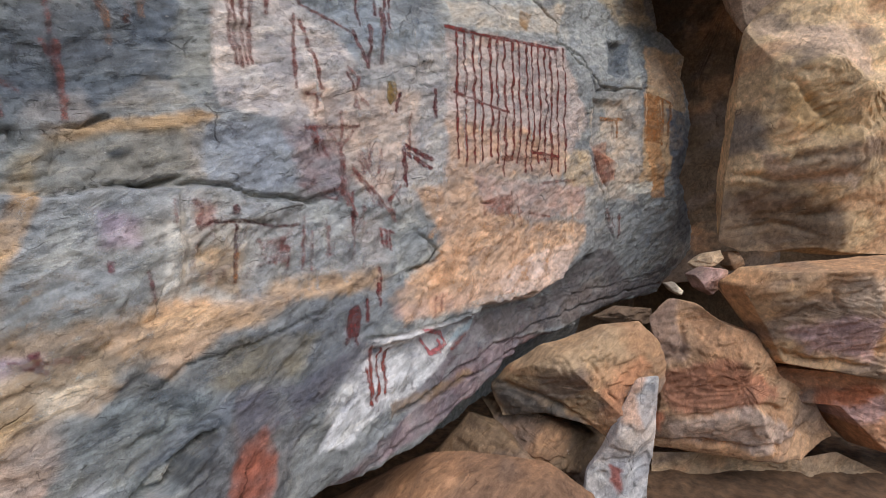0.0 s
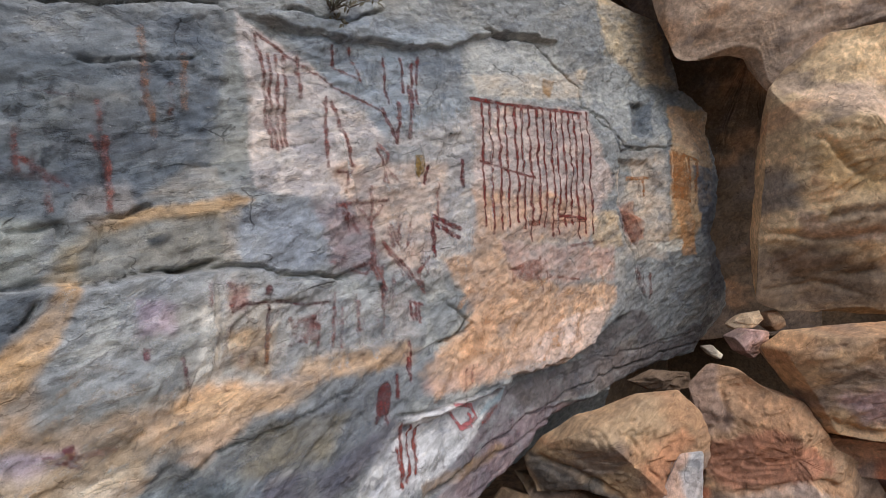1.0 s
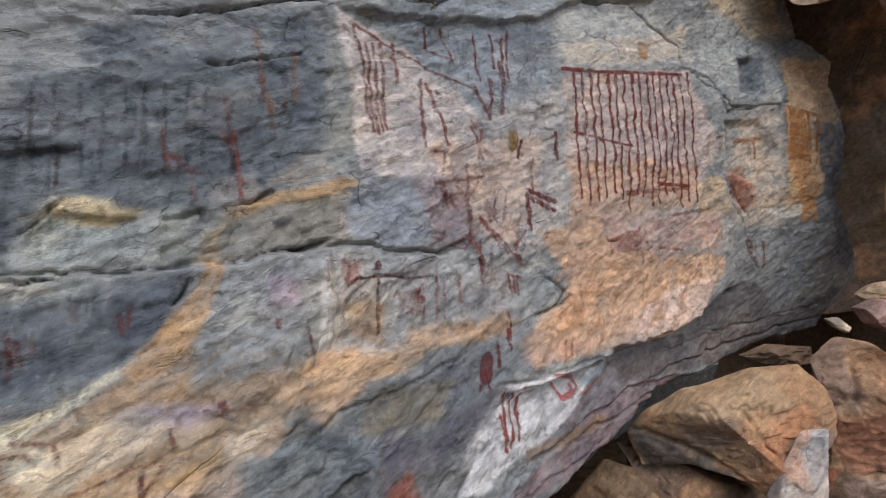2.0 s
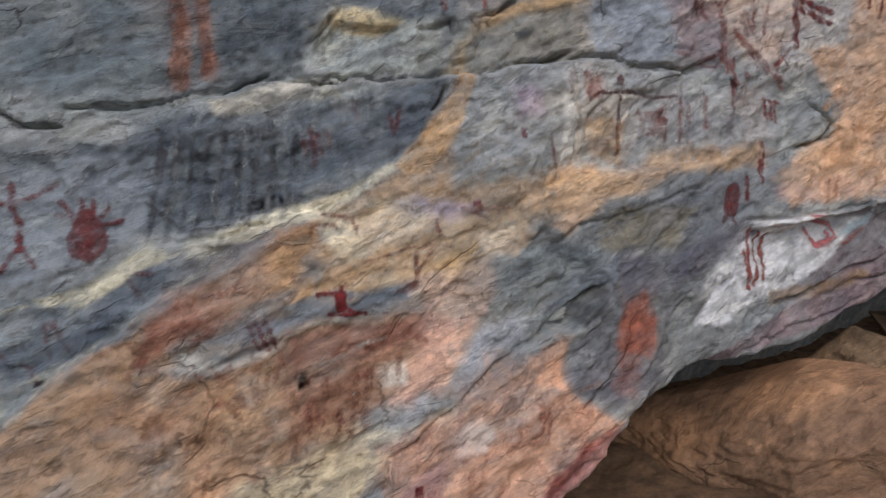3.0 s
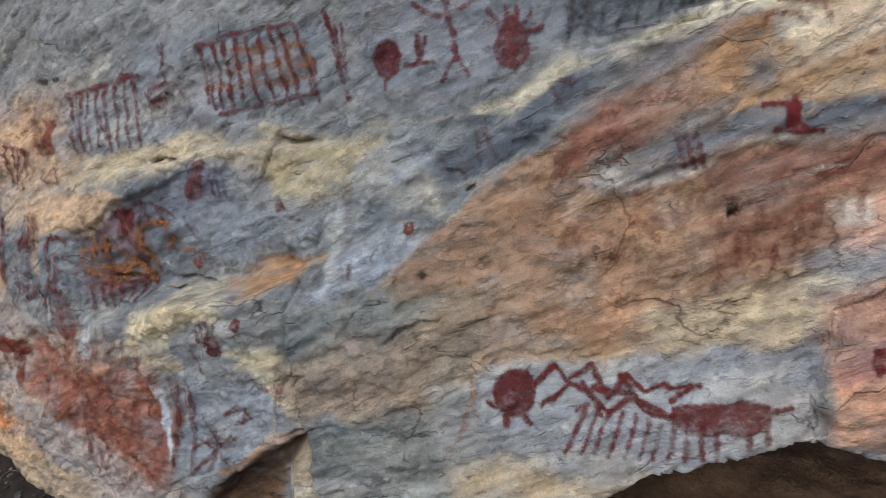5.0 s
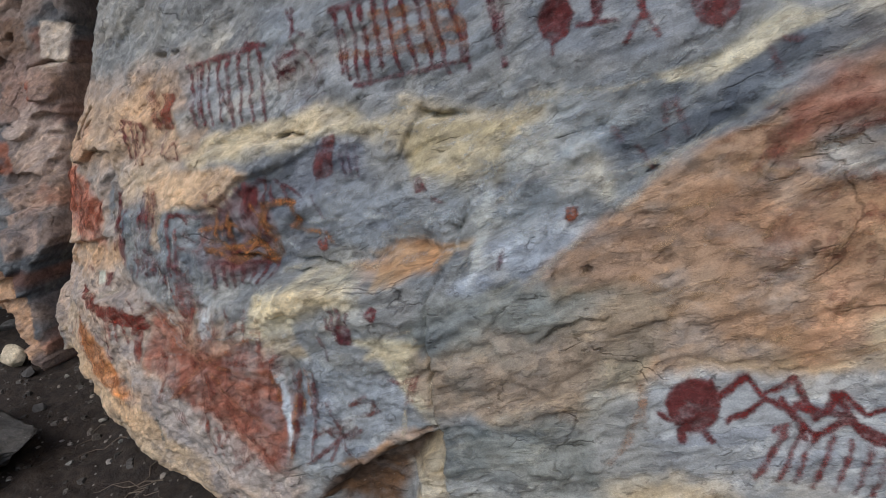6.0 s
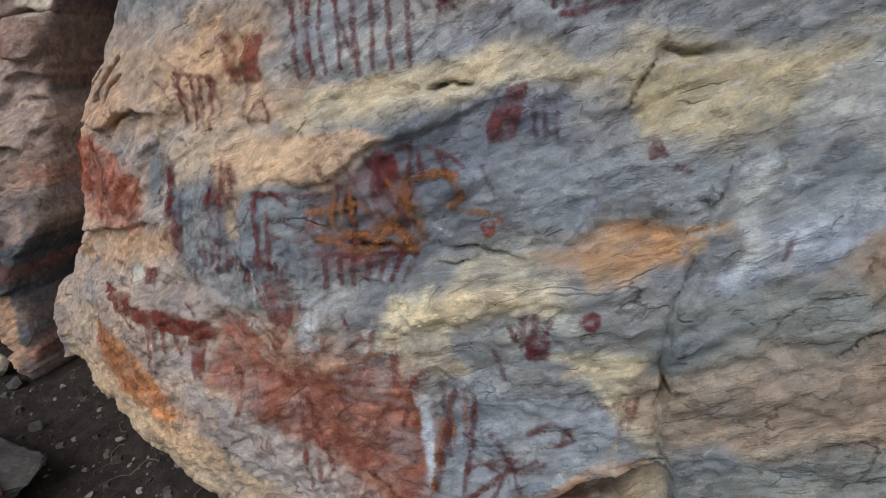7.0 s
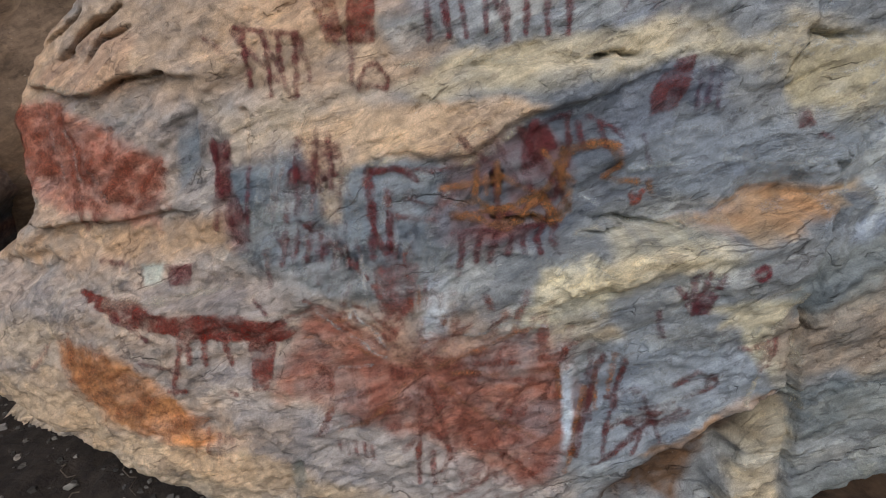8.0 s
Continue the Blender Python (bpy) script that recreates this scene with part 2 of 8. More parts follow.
zone((150, 142, 150), 0.03, 0.6, 0.79, 1.66, 0.9, 1.66, 0.9, 1.61, 0.81, 1.61)
zone((140, 143, 143), 0.03, 1, 1.13, 1.48, 1.5, 1.52, 1.46, 1.38, 1.28, 1.25, 1.16, 1.31)
zone((160, 160, 168), 0.02, 0.9, 0.94, 1.11, 1.07, 1.26, 1.2, 1.32, 1.17, 1.22, 0.95, 1.06)
zone((118, 120, 126), 0.012, 1, 0.14, 1.24, 0.22, 1.28, 0.35, 1.32, 0.43, 1.35, 0.58, 1.41, 0.66, 1.41, 0.61, 1.35, 0.44, 1.32, 0.37, 1.26, 0.21, 1.22)
zone((205, 198, 190), 0.01, 0.7, 0.17, 1.27, 0.28, 1.31, 0.35, 1.34, 0.31, 1.26, 0.21, 1.25)
zone((188, 146, 122), 0.02, 1, 0.7, 0.96, 0.93, 1.04, 1.29, 1.24, 1.3, 1.06, 1.5, 0.94, 1.4, 0.82, 1.24, 0.72, 1.06, 0.58, 0.72, 0.63, 0.68, 0.87)
zone((205, 160, 130), 0.04, 0.7, 0.94, 1.09, 1.27, 1.23, 1.27, 1.09, 0.95, 0.98)
zone((200, 192, 188), 0.03, 0.6, 0.92, 0.99, 1.04, 1.03, 1.03, 0.95, 0.93, 0.93)
zone((205, 140, 132), 0.02, 0.8, 1.5, 0.94, 1.4, 0.82, 1.24, 0.72, 1.06, 0.57, 0.97, 0.58, 1.26, 0.87)
zone((130, 60, 56), 0.015, 0.9, 1.45, 0.95, 1.38, 0.87, 1.21, 0.75, 1.09, 0.68, 1.22, 0.83)
zone((150, 112, 115), 0.02, 0.8, 0.7, 0.81, 0.79, 0.9, 0.89, 0.91, 0.87, 0.84, 0.73, 0.78)
zone((190, 168, 138), 0.04, 1, 0.32, 0.91, 0.64, 1, 0.69, 0.96, 0.64, 0.81, 0.41, 0.81, 0.25, 0.79, -0.03, 0.75)
zone((166, 165, 166), 0.03, 1, -0.01, 0.73, 0.25, 0.79, 0.66, 0.79, 0.68, 0.65, 0.65, 0.57, -0.04, 0.62)
zone((166, 165, 166), 0.03, 1, -0.12, 0.71, 0.68, 0.86, 0.69, 0.63, 0.45, 0.54, 0.28, 0.49, -0.12, 0.53)
zone((190, 176, 150), 0.03, 1, -0.27, 0.42, 0.13, 0.56, 0.36, 0.51, 0.2, 0.4, -0.27, 0.35)
zone((134, 127, 110), 0.04, 1, -0.76, 0.8, -0.34, 0.97, -0.07, 0.93, -0.12, 0.76, -0.26, 0.59, -0.3, 0.39, -0.9, 0.26)
zone((172, 168, 160), 0.05, 0.7, -0.28, 0.7, -0.12, 0.71, -0.13, 0.43, -0.3, 0.41)
zone((132, 136, 132), 0.03, 0.7, -0.74, 0.86, -0.59, 0.92, -0.21, 0.93, -0.27, 0.87, -0.76, 0.75)
zone((130, 134, 140), 0.05, 1, -1.35, 1.73, -0.61, 1.71, -0.49, 1.51, -0.81, 1.42, -1.22, 1.44, -1.5, 1.37)
zone((178, 168, 142), 0.03, 0.9, -0.81, 1.31, -0.63, 1.37, -0.26, 1.29, -0.27, 1.18, -0.48, 1.22, -0.82, 1.22)
zone((138, 142, 146), 0.04, 0.8, -0.83, 1.18, -0.34, 1.19, -0.28, 1.11, -0.64, 1.05, -0.95, 1, -1.05, 1.11)
zone((120, 126, 140), 0.02, 0.6, -0.56, 1.03, -0.34, 1.1, -0.28, 1.11, -0.41, 0.99, -0.57, 0.95)
zone((205, 205, 202), 0.015, 0.4, -0.6, 1.18, -0.55, 1.19, -0.55, 0.96, -0.6, 0.96)
zone((188, 158, 118), 0.015, 1, -0.96, 0.97, -0.6, 1.03, -0.62, 1.01, -0.86, 0.94)
zone((184, 160, 140), 0.1, 0.85, -3.36, 1.61, -1.67, 1.55, -1.68, 1.23, -1.98, 1.12, -2.21, 1.02, -2.24, 0.79, -2.04, 0.66, -1.79, 0.54, -1.29, 0.12, -1.27, -0.2, -4.03, -1.07)
zone((186, 158, 130), 0.05, 1, -3.38, 1.35, -2.17, 1.5, -1.87, 1.5, -1.65, 1.34, -1.77, 1.21, -2.33, 1.21, -2.8, 1.18, -3.45, 1.08)
zone((152, 152, 154), 0.05, 1, -1.78, 1.55, -0.85, 1.54, -0.96, 1.45, -1.12, 1.39, -1.28, 1.35, -1.62, 1.34)
zone((206, 186, 152), 0.02, 1, -1.77, 1.23, -1.62, 1.32, -1.35, 1.35, -1.11, 1.41, -1.05, 1.36, -1.36, 1.29, -1.68, 1.21)
zone((192, 176, 142), 0.04, 0.9, -1.11, 1.4, -0.89, 1.35, -0.68, 1.37, -0.68, 1.3, -0.88, 1.29, -1.02, 1.34)
# tan shelf, its lit top put in as a paler colour
zone((208, 172, 136), 0.02, 1, -2.01, 1.13, -1.77, 1.2, -1.42, 1.21, -1.58, 1.07, -1.91, 1.04)
zone((176, 160, 148), 0.04, 0.8, -2.28, 1.19, -1.98, 1.2, -1.98, 1.13, -2.25, 1.04)
zone((116, 121, 132), 0.03, 1, -1.58, 1.07, -1.42, 1.2, -1.22, 1.28, -1.1, 1.32, -0.97, 1.29, -0.92, 1.13, -1.04, 1, -1.3, 0.91, -1.63, 0.8, -1.66, 0.91)
zone((138, 142, 148), 0.04, 0.9, -1.17, 1.14, -0.87, 1.21, -0.66, 1.12, -0.67, 1.05, -0.97, 0.98, -1.14, 0.99)
zone((122, 128, 134), 0.04, 1, -2.25, 1.03, -1.86, 1.06, -1.63, 1.05, -1.66, 0.79, -2, 0.79, -2.24, 0.81)
zone((182, 152, 122), 0.03, 1, -3.52, 0.59, -2.28, 0.91, -2.24, 0.81, -2.97, 0.63, -3.54, 0.47)
zone((150, 140, 134), 0.04, 0.8, -2.42, 1.19, -2.24, 1.16, -2.26, 0.92, -2.47, 0.86)
zone((172, 156, 146), 0.04, 1, -3.53, 0.55, -2.96, 0.57, -2.15, 0.7, -2.08, 0.62, -2.71, 0.57, -2.97, 0.46, -3.56, 0.21)
zone((196, 186, 158), 0.03, 1, -1.35, 0.83, -1.05, 0.91, -0.94, 0.89, -0.98, 0.73, -1.26, 0.69, -1.48, 0.62, -1.41, 0.75)
zone((146, 148, 150), 0.03, 0.9, -1.26, 0.74, -1.07, 0.84, -0.94, 0.83, -0.93, 0.7, -1.18, 0.62)
zone((150, 154, 160), 0.03, 1, -1.18, 0.62, -0.79, 0.64, -0.71, 0.44, -1, 0.34, -1.24, 0.11, -1.3, 0.43)
zone((205, 195, 165), 0.015, 0.9, -0.98, 0.73, -0.77, 0.77, -0.72, 0.56, -0.71, 0.42, -0.81, 0.56, -0.9, 0.7)
zone((178, 150, 112), 0.012, 1, -0.95, 0.93, -0.66, 1, -0.7, 0.99, -0.92, 0.93)
zone((176, 172, 170), 0.03, 0.8, -1.06, 0.96, -0.89, 0.95, -0.96, 0.93, -1.06, 0.91)
zone((160, 100, 80), 0.05, 0.85, -1.88, 0.64, -1.33, 0.62, -1.29, 0.26, -1.33, 0.11, -1.5, 0.11, -1.8, 0.3, -2.14, 0.35, -2.05, 0.61)
zone((190, 160, 130), 0.04, 0.6, -2.01, 0.69, -1.48, 0.68, -1.51, 0.57, -1.79, 0.54)
zone((198, 136, 84), 0.03, 0.9, -3.01, 0.36, -2.65, 0.36, -2.36, 0.15, -2.52, 0.06, -2.85, 0.1)
zone((172, 158, 150), 0.03, 0.8, -2.43, 0.43, -2.25, 0.44, -2.11, 0.29, -2.31, 0.2)
zone((192, 168, 138), 0.03, 1, -3.57, 0.12, -3, 0.15, -2.81, 0.07, -2.36, 0.1, -1.81, 0.03, -1.82, -0.3, -2.56, -0.28, -3.66, -0.19)
zone((182, 168, 160), 0.04, 0.8, -2.11, 0.31, -1.77, 0.29, -1.33, 0.11, -1.31, -0.07, -2.06, 0.04)
zone((190, 104, 76), 0.03, 0.6, -3.12, 1.14, -2.85, 1.16, -2.48, 1.02, -2.49, 0.85, -2.86, 0.81, -3.19, 0.91)
zone((130, 131, 125), 0.03, 1, -0.8, 0.84, -0.4, 0.97, -0.06, -0.14, -0.59, -0.18, -0.7, 0.43)
zone((196, 196, 180), 0.01, 1, -2.59, 0.7, -2.51, 0.72, -2.53, 0.65, -2.58, 0.64)
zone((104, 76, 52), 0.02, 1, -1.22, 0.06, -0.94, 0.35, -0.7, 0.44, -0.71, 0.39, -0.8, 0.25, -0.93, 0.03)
zone((190, 172, 140), 0.02, 1, -0.8, 0.23, -0.71, 0.43, -0.66, 0.08, -0.82, 0.04)
zone((158, 140, 120), 0.05, 1, -0.76, 0.72, -0.37, 0.82, -0.25, 0.77, -0.3, 0.6, -0.77, 0.48)
zone((128, 132, 136), 0.02, 0.7, -0.77, 0.52, -0.61, 0.56, -0.49, 0.52, -0.61, 0.49, -0.74, 0.47)
zone((116, 120, 123), 0.05, 0.9, -0.75, 2.16, 0.49, 2.15, 0.47, 2.03, 0.15, 1.95, -0.17, 1.94, -0.3, 1.93, -0.43, 1.86, -0.74, 1.88)
zone((175, 168, 145), 0.05, 0.7, -0.75, 2.16, -0.44, 2.15, -0.52, 1.96, -0.62, 1.88, -0.74, 1.88)
zone((86, 92, 99), 0.03, 0.8, -0.42, 1.81, -0.17, 1.85, 0.12, 1.85, 0.11, 1.79, -0.17, 1.79, -0.41, 1.78)
zone((104, 111, 119), 0.015, 0.95, 0.03, 1.45, 0.26, 1.51, 0.33, 1.54, 0.19, 1.4, -0.05, 1.29, -0.27, 1.22, -0.28, 1.3, -0.11, 1.35)
zone((186, 172, 144), 0.03, 0.8, -0.84, 1.4, -0.62, 1.41, -0.39, 1.35, -0.41, 1.28, -0.65, 1.27, -0.83, 1.28)
zone((205, 205, 203), 0.01, 0.9, -1.34, 0.55, -1.3, 0.53, -1.3, 0.4, -1.31, 0.3, -1.33, 0.4)
zone((172, 175, 180), 0.02, 0.9, -1.71, 0.77, -1.64, 0.75, -1.65, 0.6, -1.73, 0.61)
zone((200, 178, 150), 0.04, 0.8, -2.35, 1.19, -2.19, 1.18, -2.07, 1.23, -1.77, 1.21, -2.01, 1.12, -2.21, 1.05)
zone((150, 92, 80), 0.03, 0.6, -2.31, 1.08, -2.23, 1.08, -2.23, 0.99, -2.19, 0.83, -2.24, 0.81, -2.28, 0.95)
zone((128, 124, 122), 0.02, 0.9, 4.06, 1.98, 4.69, 2.16, 4.82, 1.9, 4.12, 1.69, 3.41, 1.55, 2.81, 1.57, 3.36, 1.65, 3.66, 1.8)
zone((185, 150, 135), 0.03, 0.8, 2.89, 2.34, 3.42, 2.34, 4.12, 2.39, 4.04, 2.15, 2.95, 2.13)
zone((110, 114, 120), 0.02, 0.9, 4.61, 3.57, 4.88, 3.61, 4.82, 3.3, 4.61, 3.26)
zone((150, 108, 88), 0.02, 0.7, 4.21, 2.68, 4.56, 2.63, 4.47, 2.45, 4.28, 2.48)
zone((198, 170, 150), 0.03, 0.7, 1.87, 2.56, 2.17, 2.64, 2.52, 2.68, 2.47, 2.33, 2.3, 2.17, 2.11, 2.18)
zone((150, 155, 162), 0.03, 0.6, 1.62, 3.17, 2.25, 3.37, 2.84, 3.54, 2.77, 3.31, 2.27, 3.25, 1.83, 3.14)
zone((96, 104, 109), 0.06, 0.65, -0.37, 2.35, 1.43, 2.49, 0.59, 2.31, 0.17, 2.02, -0.11, 1.95, -0.36, 1.93)
zone((150, 152, 150), 0.02, 0.6, -0.32, 1.92, 0.02, 1.96, 0.32, 2.01, 0.45, 1.99, 0.17, 1.93, -0.31, 1.87)
zone((190, 182, 160), 0.03, 0.7, 0.59, 2.19, 0.66, 2.26, 0.76, 2.26, 0.72, 2.19)
zone((190, 168, 140), 0.05, 0.6, -3.33, 0.34, -3.01, 0.45, -2.98, 0.29, -3.35, 0.16)
zone((150, 132, 112), 0.06, 0.6, -0.49, 0.8, -0.16, 0.95, -0.01, 0.99, 0.02, 0.82, -0.25, 0.76)
zone((120, 126, 134), 0.03, 0.5, -1.53, 1.18, -1.24, 1.24, -1.2, 1.12, -1.32, 0.92, -1.56, 0.95)
zone((168, 166, 164), 0.04, 0.7, 1.29, 2.08, 1.99, 2.12, 2.14, 1.94, 1.94, 1.85, 1.49, 1.74, 1.36, 1.79)
zone((206, 202, 198), 0.012, 0.8, 1.37, 2.08, 1.45, 2.09, 1.43, 1.88, 1.38, 1.75, 1.32, 1.75, 1.36, 1.91)
zone((130, 128, 128), 0.03, 0.6, 1.49, 1.92, 1.66, 1.91, 1.84, 1.98, 2.16, 1.97, 2.1, 1.88, 1.73, 1.82)
zone((206, 190, 168), 0.03, 0.7, 0.59, 1.6, 0.79, 1.63, 0.97, 1.61, 0.78, 1.53, 0.6, 1.5)
zone((212, 196, 176), 0.02, 0.8, 1.05, 1.57, 1.15, 1.58, 1.17, 1.53, 1.08, 1.52)
zone((210, 196, 168), 0.03, 0.7, 0.66, 0.99, 0.94, 1.05, 0.89, 1.02, 0.69, 0.96)
zone((176, 170, 168), 0.03, 0.6, 0.69, 1.06, 0.85, 1.1, 0.93, 1.07, 0.79, 0.99)
zone((200, 182, 150), 0.03, 0.7, 0.31, 0.92, 0.67, 1.02, 0.71, 0.96, 0.52, 0.9, 0.34, 0.87)
zone((196, 190, 180), 0.02, 0.6, -0.47, 1.25, -0.27, 1.26, -0.24, 1.18, -0.37, 1.15)

# smaller patches: skin, stain, flaked rock, darker bands and, where noted, light and shade
# lower face that turns under: its weaker light put in as olive grey
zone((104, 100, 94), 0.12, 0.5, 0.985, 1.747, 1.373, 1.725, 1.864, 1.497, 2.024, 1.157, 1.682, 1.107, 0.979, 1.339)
zone((126, 96, 82), 0.06, 0.45, 0.198, 1.536, 0.436, 1.577, 0.637, 1.478, 0.486, 1.247, 0.206, 1.304)
zone((88, 95, 105), 0.03, 0.7, 1, 2.601, 1.444, 2.762, 1.47, 2.554, 1.33, 2.406, 1.224, 2.398, 1.207, 2.308, 1.113, 2.274, 1.066, 2.361, 0.995, 2.315)
zone((165, 152, 142), 0.02, 0.6, 1.066, 2.361, 1.169, 2.402, 1.207, 2.308, 1.126, 2.245, 1.051, 2.263)
zone((152, 142, 130), 0.012, 0.8, 1.209, 2.344, 1.347, 2.482, 1.432, 2.486, 1.444, 2.411, 1.328, 2.359)
zone((172, 142, 108), 0.008, 0.7, 1.112, 2.234, 1.25, 2.308, 1.461, 2.396, 1.541, 2.383, 1.456, 2.327, 1.278, 2.287, 1.152, 2.233)
zone((130, 128, 124), 0.02, 0.8, 1.111, 2.213, 1.309, 2.29, 1.421, 2.294, 1.447, 2.13, 1.27, 2.097, 1.06, 2.079)
zone((60, 62, 66), 0.008, 0.9, 1.233, 2.211, 1.299, 2.235, 1.308, 2.208, 1.252, 2.187)
zone((142, 146, 156), 0.04, 0.6, 1.438, 2.315, 1.553, 2.386, 1.804, 2.423, 1.836, 2.189, 1.613, 2.107, 1.446, 2.148)
zone((150, 124, 122), 0.03, 0.6, 1.806, 2.402, 2.064, 2.462, 2.065, 2.188, 1.829, 2.123)
zone((196, 186, 178), 0.01, 0.8, 1.411, 2.109, 1.482, 2.115, 1.466, 2.003, 1.424, 1.755, 1.392, 1.758, 1.411, 1.948)
zone((158, 98, 80), 0.012, 0.6, 1.453, 2.076, 1.517, 2.071, 1.496, 2.001, 1.447, 2.011)
zone((186, 158, 122), 0.02, 0.6, 1.471, 1.931, 1.6, 1.931, 1.59, 1.78, 1.444, 1.824)
zone((168, 142, 162), 0.02, 0.6, 1.189, 2.017, 1.297, 2.014, 1.292, 1.913, 1.207, 1.913)
zone((192, 158, 124), 0.03, 0.9, 1.284, 1.733, 1.424, 1.755, 1.709, 1.773, 2.032, 1.82, 2.271, 1.812, 2.114, 1.771, 1.75, 1.72, 1.505, 1.642, 1.222, 1.615, 1.157, 1.67)
zone((210, 176, 146), 0.012, 0.8, 1.289, 1.582, 1.421, 1.666, 1.489, 1.644, 1.364, 1.553)
zone((206, 176, 146), 0.012, 0.8, 1.047, 1.531, 1.118, 1.573, 1.238, 1.552, 1.176, 1.487)
zone((126, 118, 102), 0.02, 0.8, 1.578, 1.633, 1.881, 1.616, 1.77, 1.493, 1.527, 1.482, 1.458, 1.512)
zone((120, 125, 135), 0.02, 0.8, 1.491, 1.471, 1.621, 1.482, 1.444, 1.316, 1.275, 1.303, 1.354, 1.387)
zone((62, 58, 58), 0.006, 0.9, 1.322, 1.283, 1.47, 1.378, 1.489, 1.363, 1.36, 1.262)
zone((104, 98, 106), 0.012, 0.9, 1.546, 1.478, 1.765, 1.455, 1.972, 1.542, 2.016, 1.472, 1.667, 1.327, 1.55, 1.321)
zone((142, 82, 64), 0.012, 0.8, 1.551, 1.329, 1.65, 1.349, 1.677, 1.252, 1.625, 1.126, 1.482, 1.173, 1.508, 1.266)
zone((208, 200, 198), 0.006, 1, 2.077, 1.483, 2.338, 1.534, 2.785, 1.56, 2.63, 1.435, 2.376, 1.315, 2.167, 1.285, 1.929, 1.202, 1.831, 1.207, 1.889, 1.291)
zone((150, 165, 172), 0.006, 0.9, 2.69, 1.521, 2.888, 1.596, 2.805, 1.521, 2.636, 1.474)
zone((134, 114, 116), 0.01, 1, 1.807, 1.065, 2.024, 1.157, 2.362, 1.246, 2.752, 1.376, 3.138, 1.436, 3.833, 1.382, 3.08, 1.203, 2.574, 1.148, 2.044, 1.089)
zone((140, 112, 80), 0.008, 0.7, 2.2, 1.294, 2.446, 1.301, 2.748, 1.349, 2.788, 1.301, 2.435, 1.25, 2.19, 1.245)
# darker grey band along the underface of the lip
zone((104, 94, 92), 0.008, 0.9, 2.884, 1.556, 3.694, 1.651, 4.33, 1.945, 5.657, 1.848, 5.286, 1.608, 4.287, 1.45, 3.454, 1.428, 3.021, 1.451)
zone((200, 162, 132), 0.02, 0.6, 2.609, 2.24, 2.922, 2.27, 3.048, 2.063, 4.086, 2.102, 3.931, 1.904, 3.486, 1.657, 2.952, 1.673, 2.66, 1.628, 2.284, 1.617, 2.261, 1.74, 2.532, 1.856)
zone((216, 188, 172), 0.01, 0.9, 3.015, 1.754, 3.374, 1.906, 3.943, 1.981, 3.734, 1.759, 3.452, 1.649, 3.06, 1.666)
zone((140, 136, 130), 0.008, 0.9, 2.31, 1.835, 2.46, 1.935, 2.621, 1.964, 2.533, 1.877, 2.42, 1.858)
zone((120, 122, 126), 0.008, 0.8, 4.574, 3.56, 4.932, 3.63, 4.781, 3.347, 4.56, 3.366)
zone((200, 162, 126), 0.012, 0.8, 5.152, 3.68, 6.022, 3.707, 5.503, 3.242, 5.088, 3.311)
zone((204, 150, 98), 0.006, 0.8, 4.99, 3.22, 5.156, 3.214, 5.101, 2.831, 5.166, 2.37, 5.001, 2.361, 4.922, 2.765)
zone((216, 206, 190), 0.006, 0.9, 4.65, 2.435, 5.01, 2.499, 4.985, 2.396, 4.684, 2.363)
zone((104, 104, 110), 0.012, 0.9, 5.236, 3.137, 5.687, 3.177, 5.739, 1.95, 5.389, 2.143, 5.21, 2.607)
zone((166, 120, 96), 0.008, 0.8, 4.204, 2.664, 4.504, 2.756, 4.494, 2.456, 4.325, 2.399)
zone((128, 130, 132), 0.01, 0.8, 4.38, 3.167, 4.532, 2.977, 4.331, 2.731, 4.268, 2.93)
zone((150, 148, 146), 0.02, 0.7, 4.534, 2.331, 5.279, 2.281, 5.582, 1.95, 4.899, 1.672, 4.49, 1.945)
zone((196, 180, 160), 0.015, 0.7, 2.814, 3.267, 3.402, 3.449, 4.108, 3.701, 3.977, 3.447, 3.246, 3.233, 2.842, 3.15)
zone((150, 112, 66), 0.006, 0.8, 3.522, 3.455, 3.653, 3.482, 3.551, 3.331, 3.481, 3.335)
zone((210, 180, 140), 0.02, 0.7, 3.815, 2.58, 4.165, 2.627, 4.233, 2.391, 3.863, 2.358)
zone((72, 79, 87), 0.03, 0.8, 0.306, 2.255, 0.553, 2.238, 0.565, 2.12, 0.439, 2.115, 0.32, 2.08)
zone((148, 96, 72), 0.01, 0.6, 0.179, 2.341, 0.221, 2.345, 0.235, 2.017, 0.185, 2.002)
zone((148, 96, 72), 0.01, 0.6, 0.243, 2.363, 0.288, 2.353, 0.3, 2.033, 0.263, 2.033)
zone((168, 168, 148), 0.015, 0.8, 0.315, 2.578, 0.413, 2.626, 0.427, 2.557, 0.357, 2.426, 0.318, 2.387)
zone((112, 104, 84), 0.015, 0.8, 0.236, 2.599, 0.316, 2.61, 0.305, 2.403, 0.263, 2.451)
zone((176, 186, 184), 0.006, 0.8, 0.343, 2.409, 0.385, 2.398, 0.432, 2.358, 0.426, 2.341, 0.37, 2.378)
zone((166, 166, 160), 0.008, 0.9, 0.535, 2.069, 0.627, 2.225, 0.834, 2.209, 0.902, 2.222, 0.879, 2.093, 0.731, 2.073)
zone((202, 180, 140), 0.005, 1, 0.619, 2.217, 0.651, 2.258, 0.706, 2.269, 0.777, 2.241, 0.843, 2.227, 0.767, 2.193, 0.703, 2.19, 0.642, 2.208)
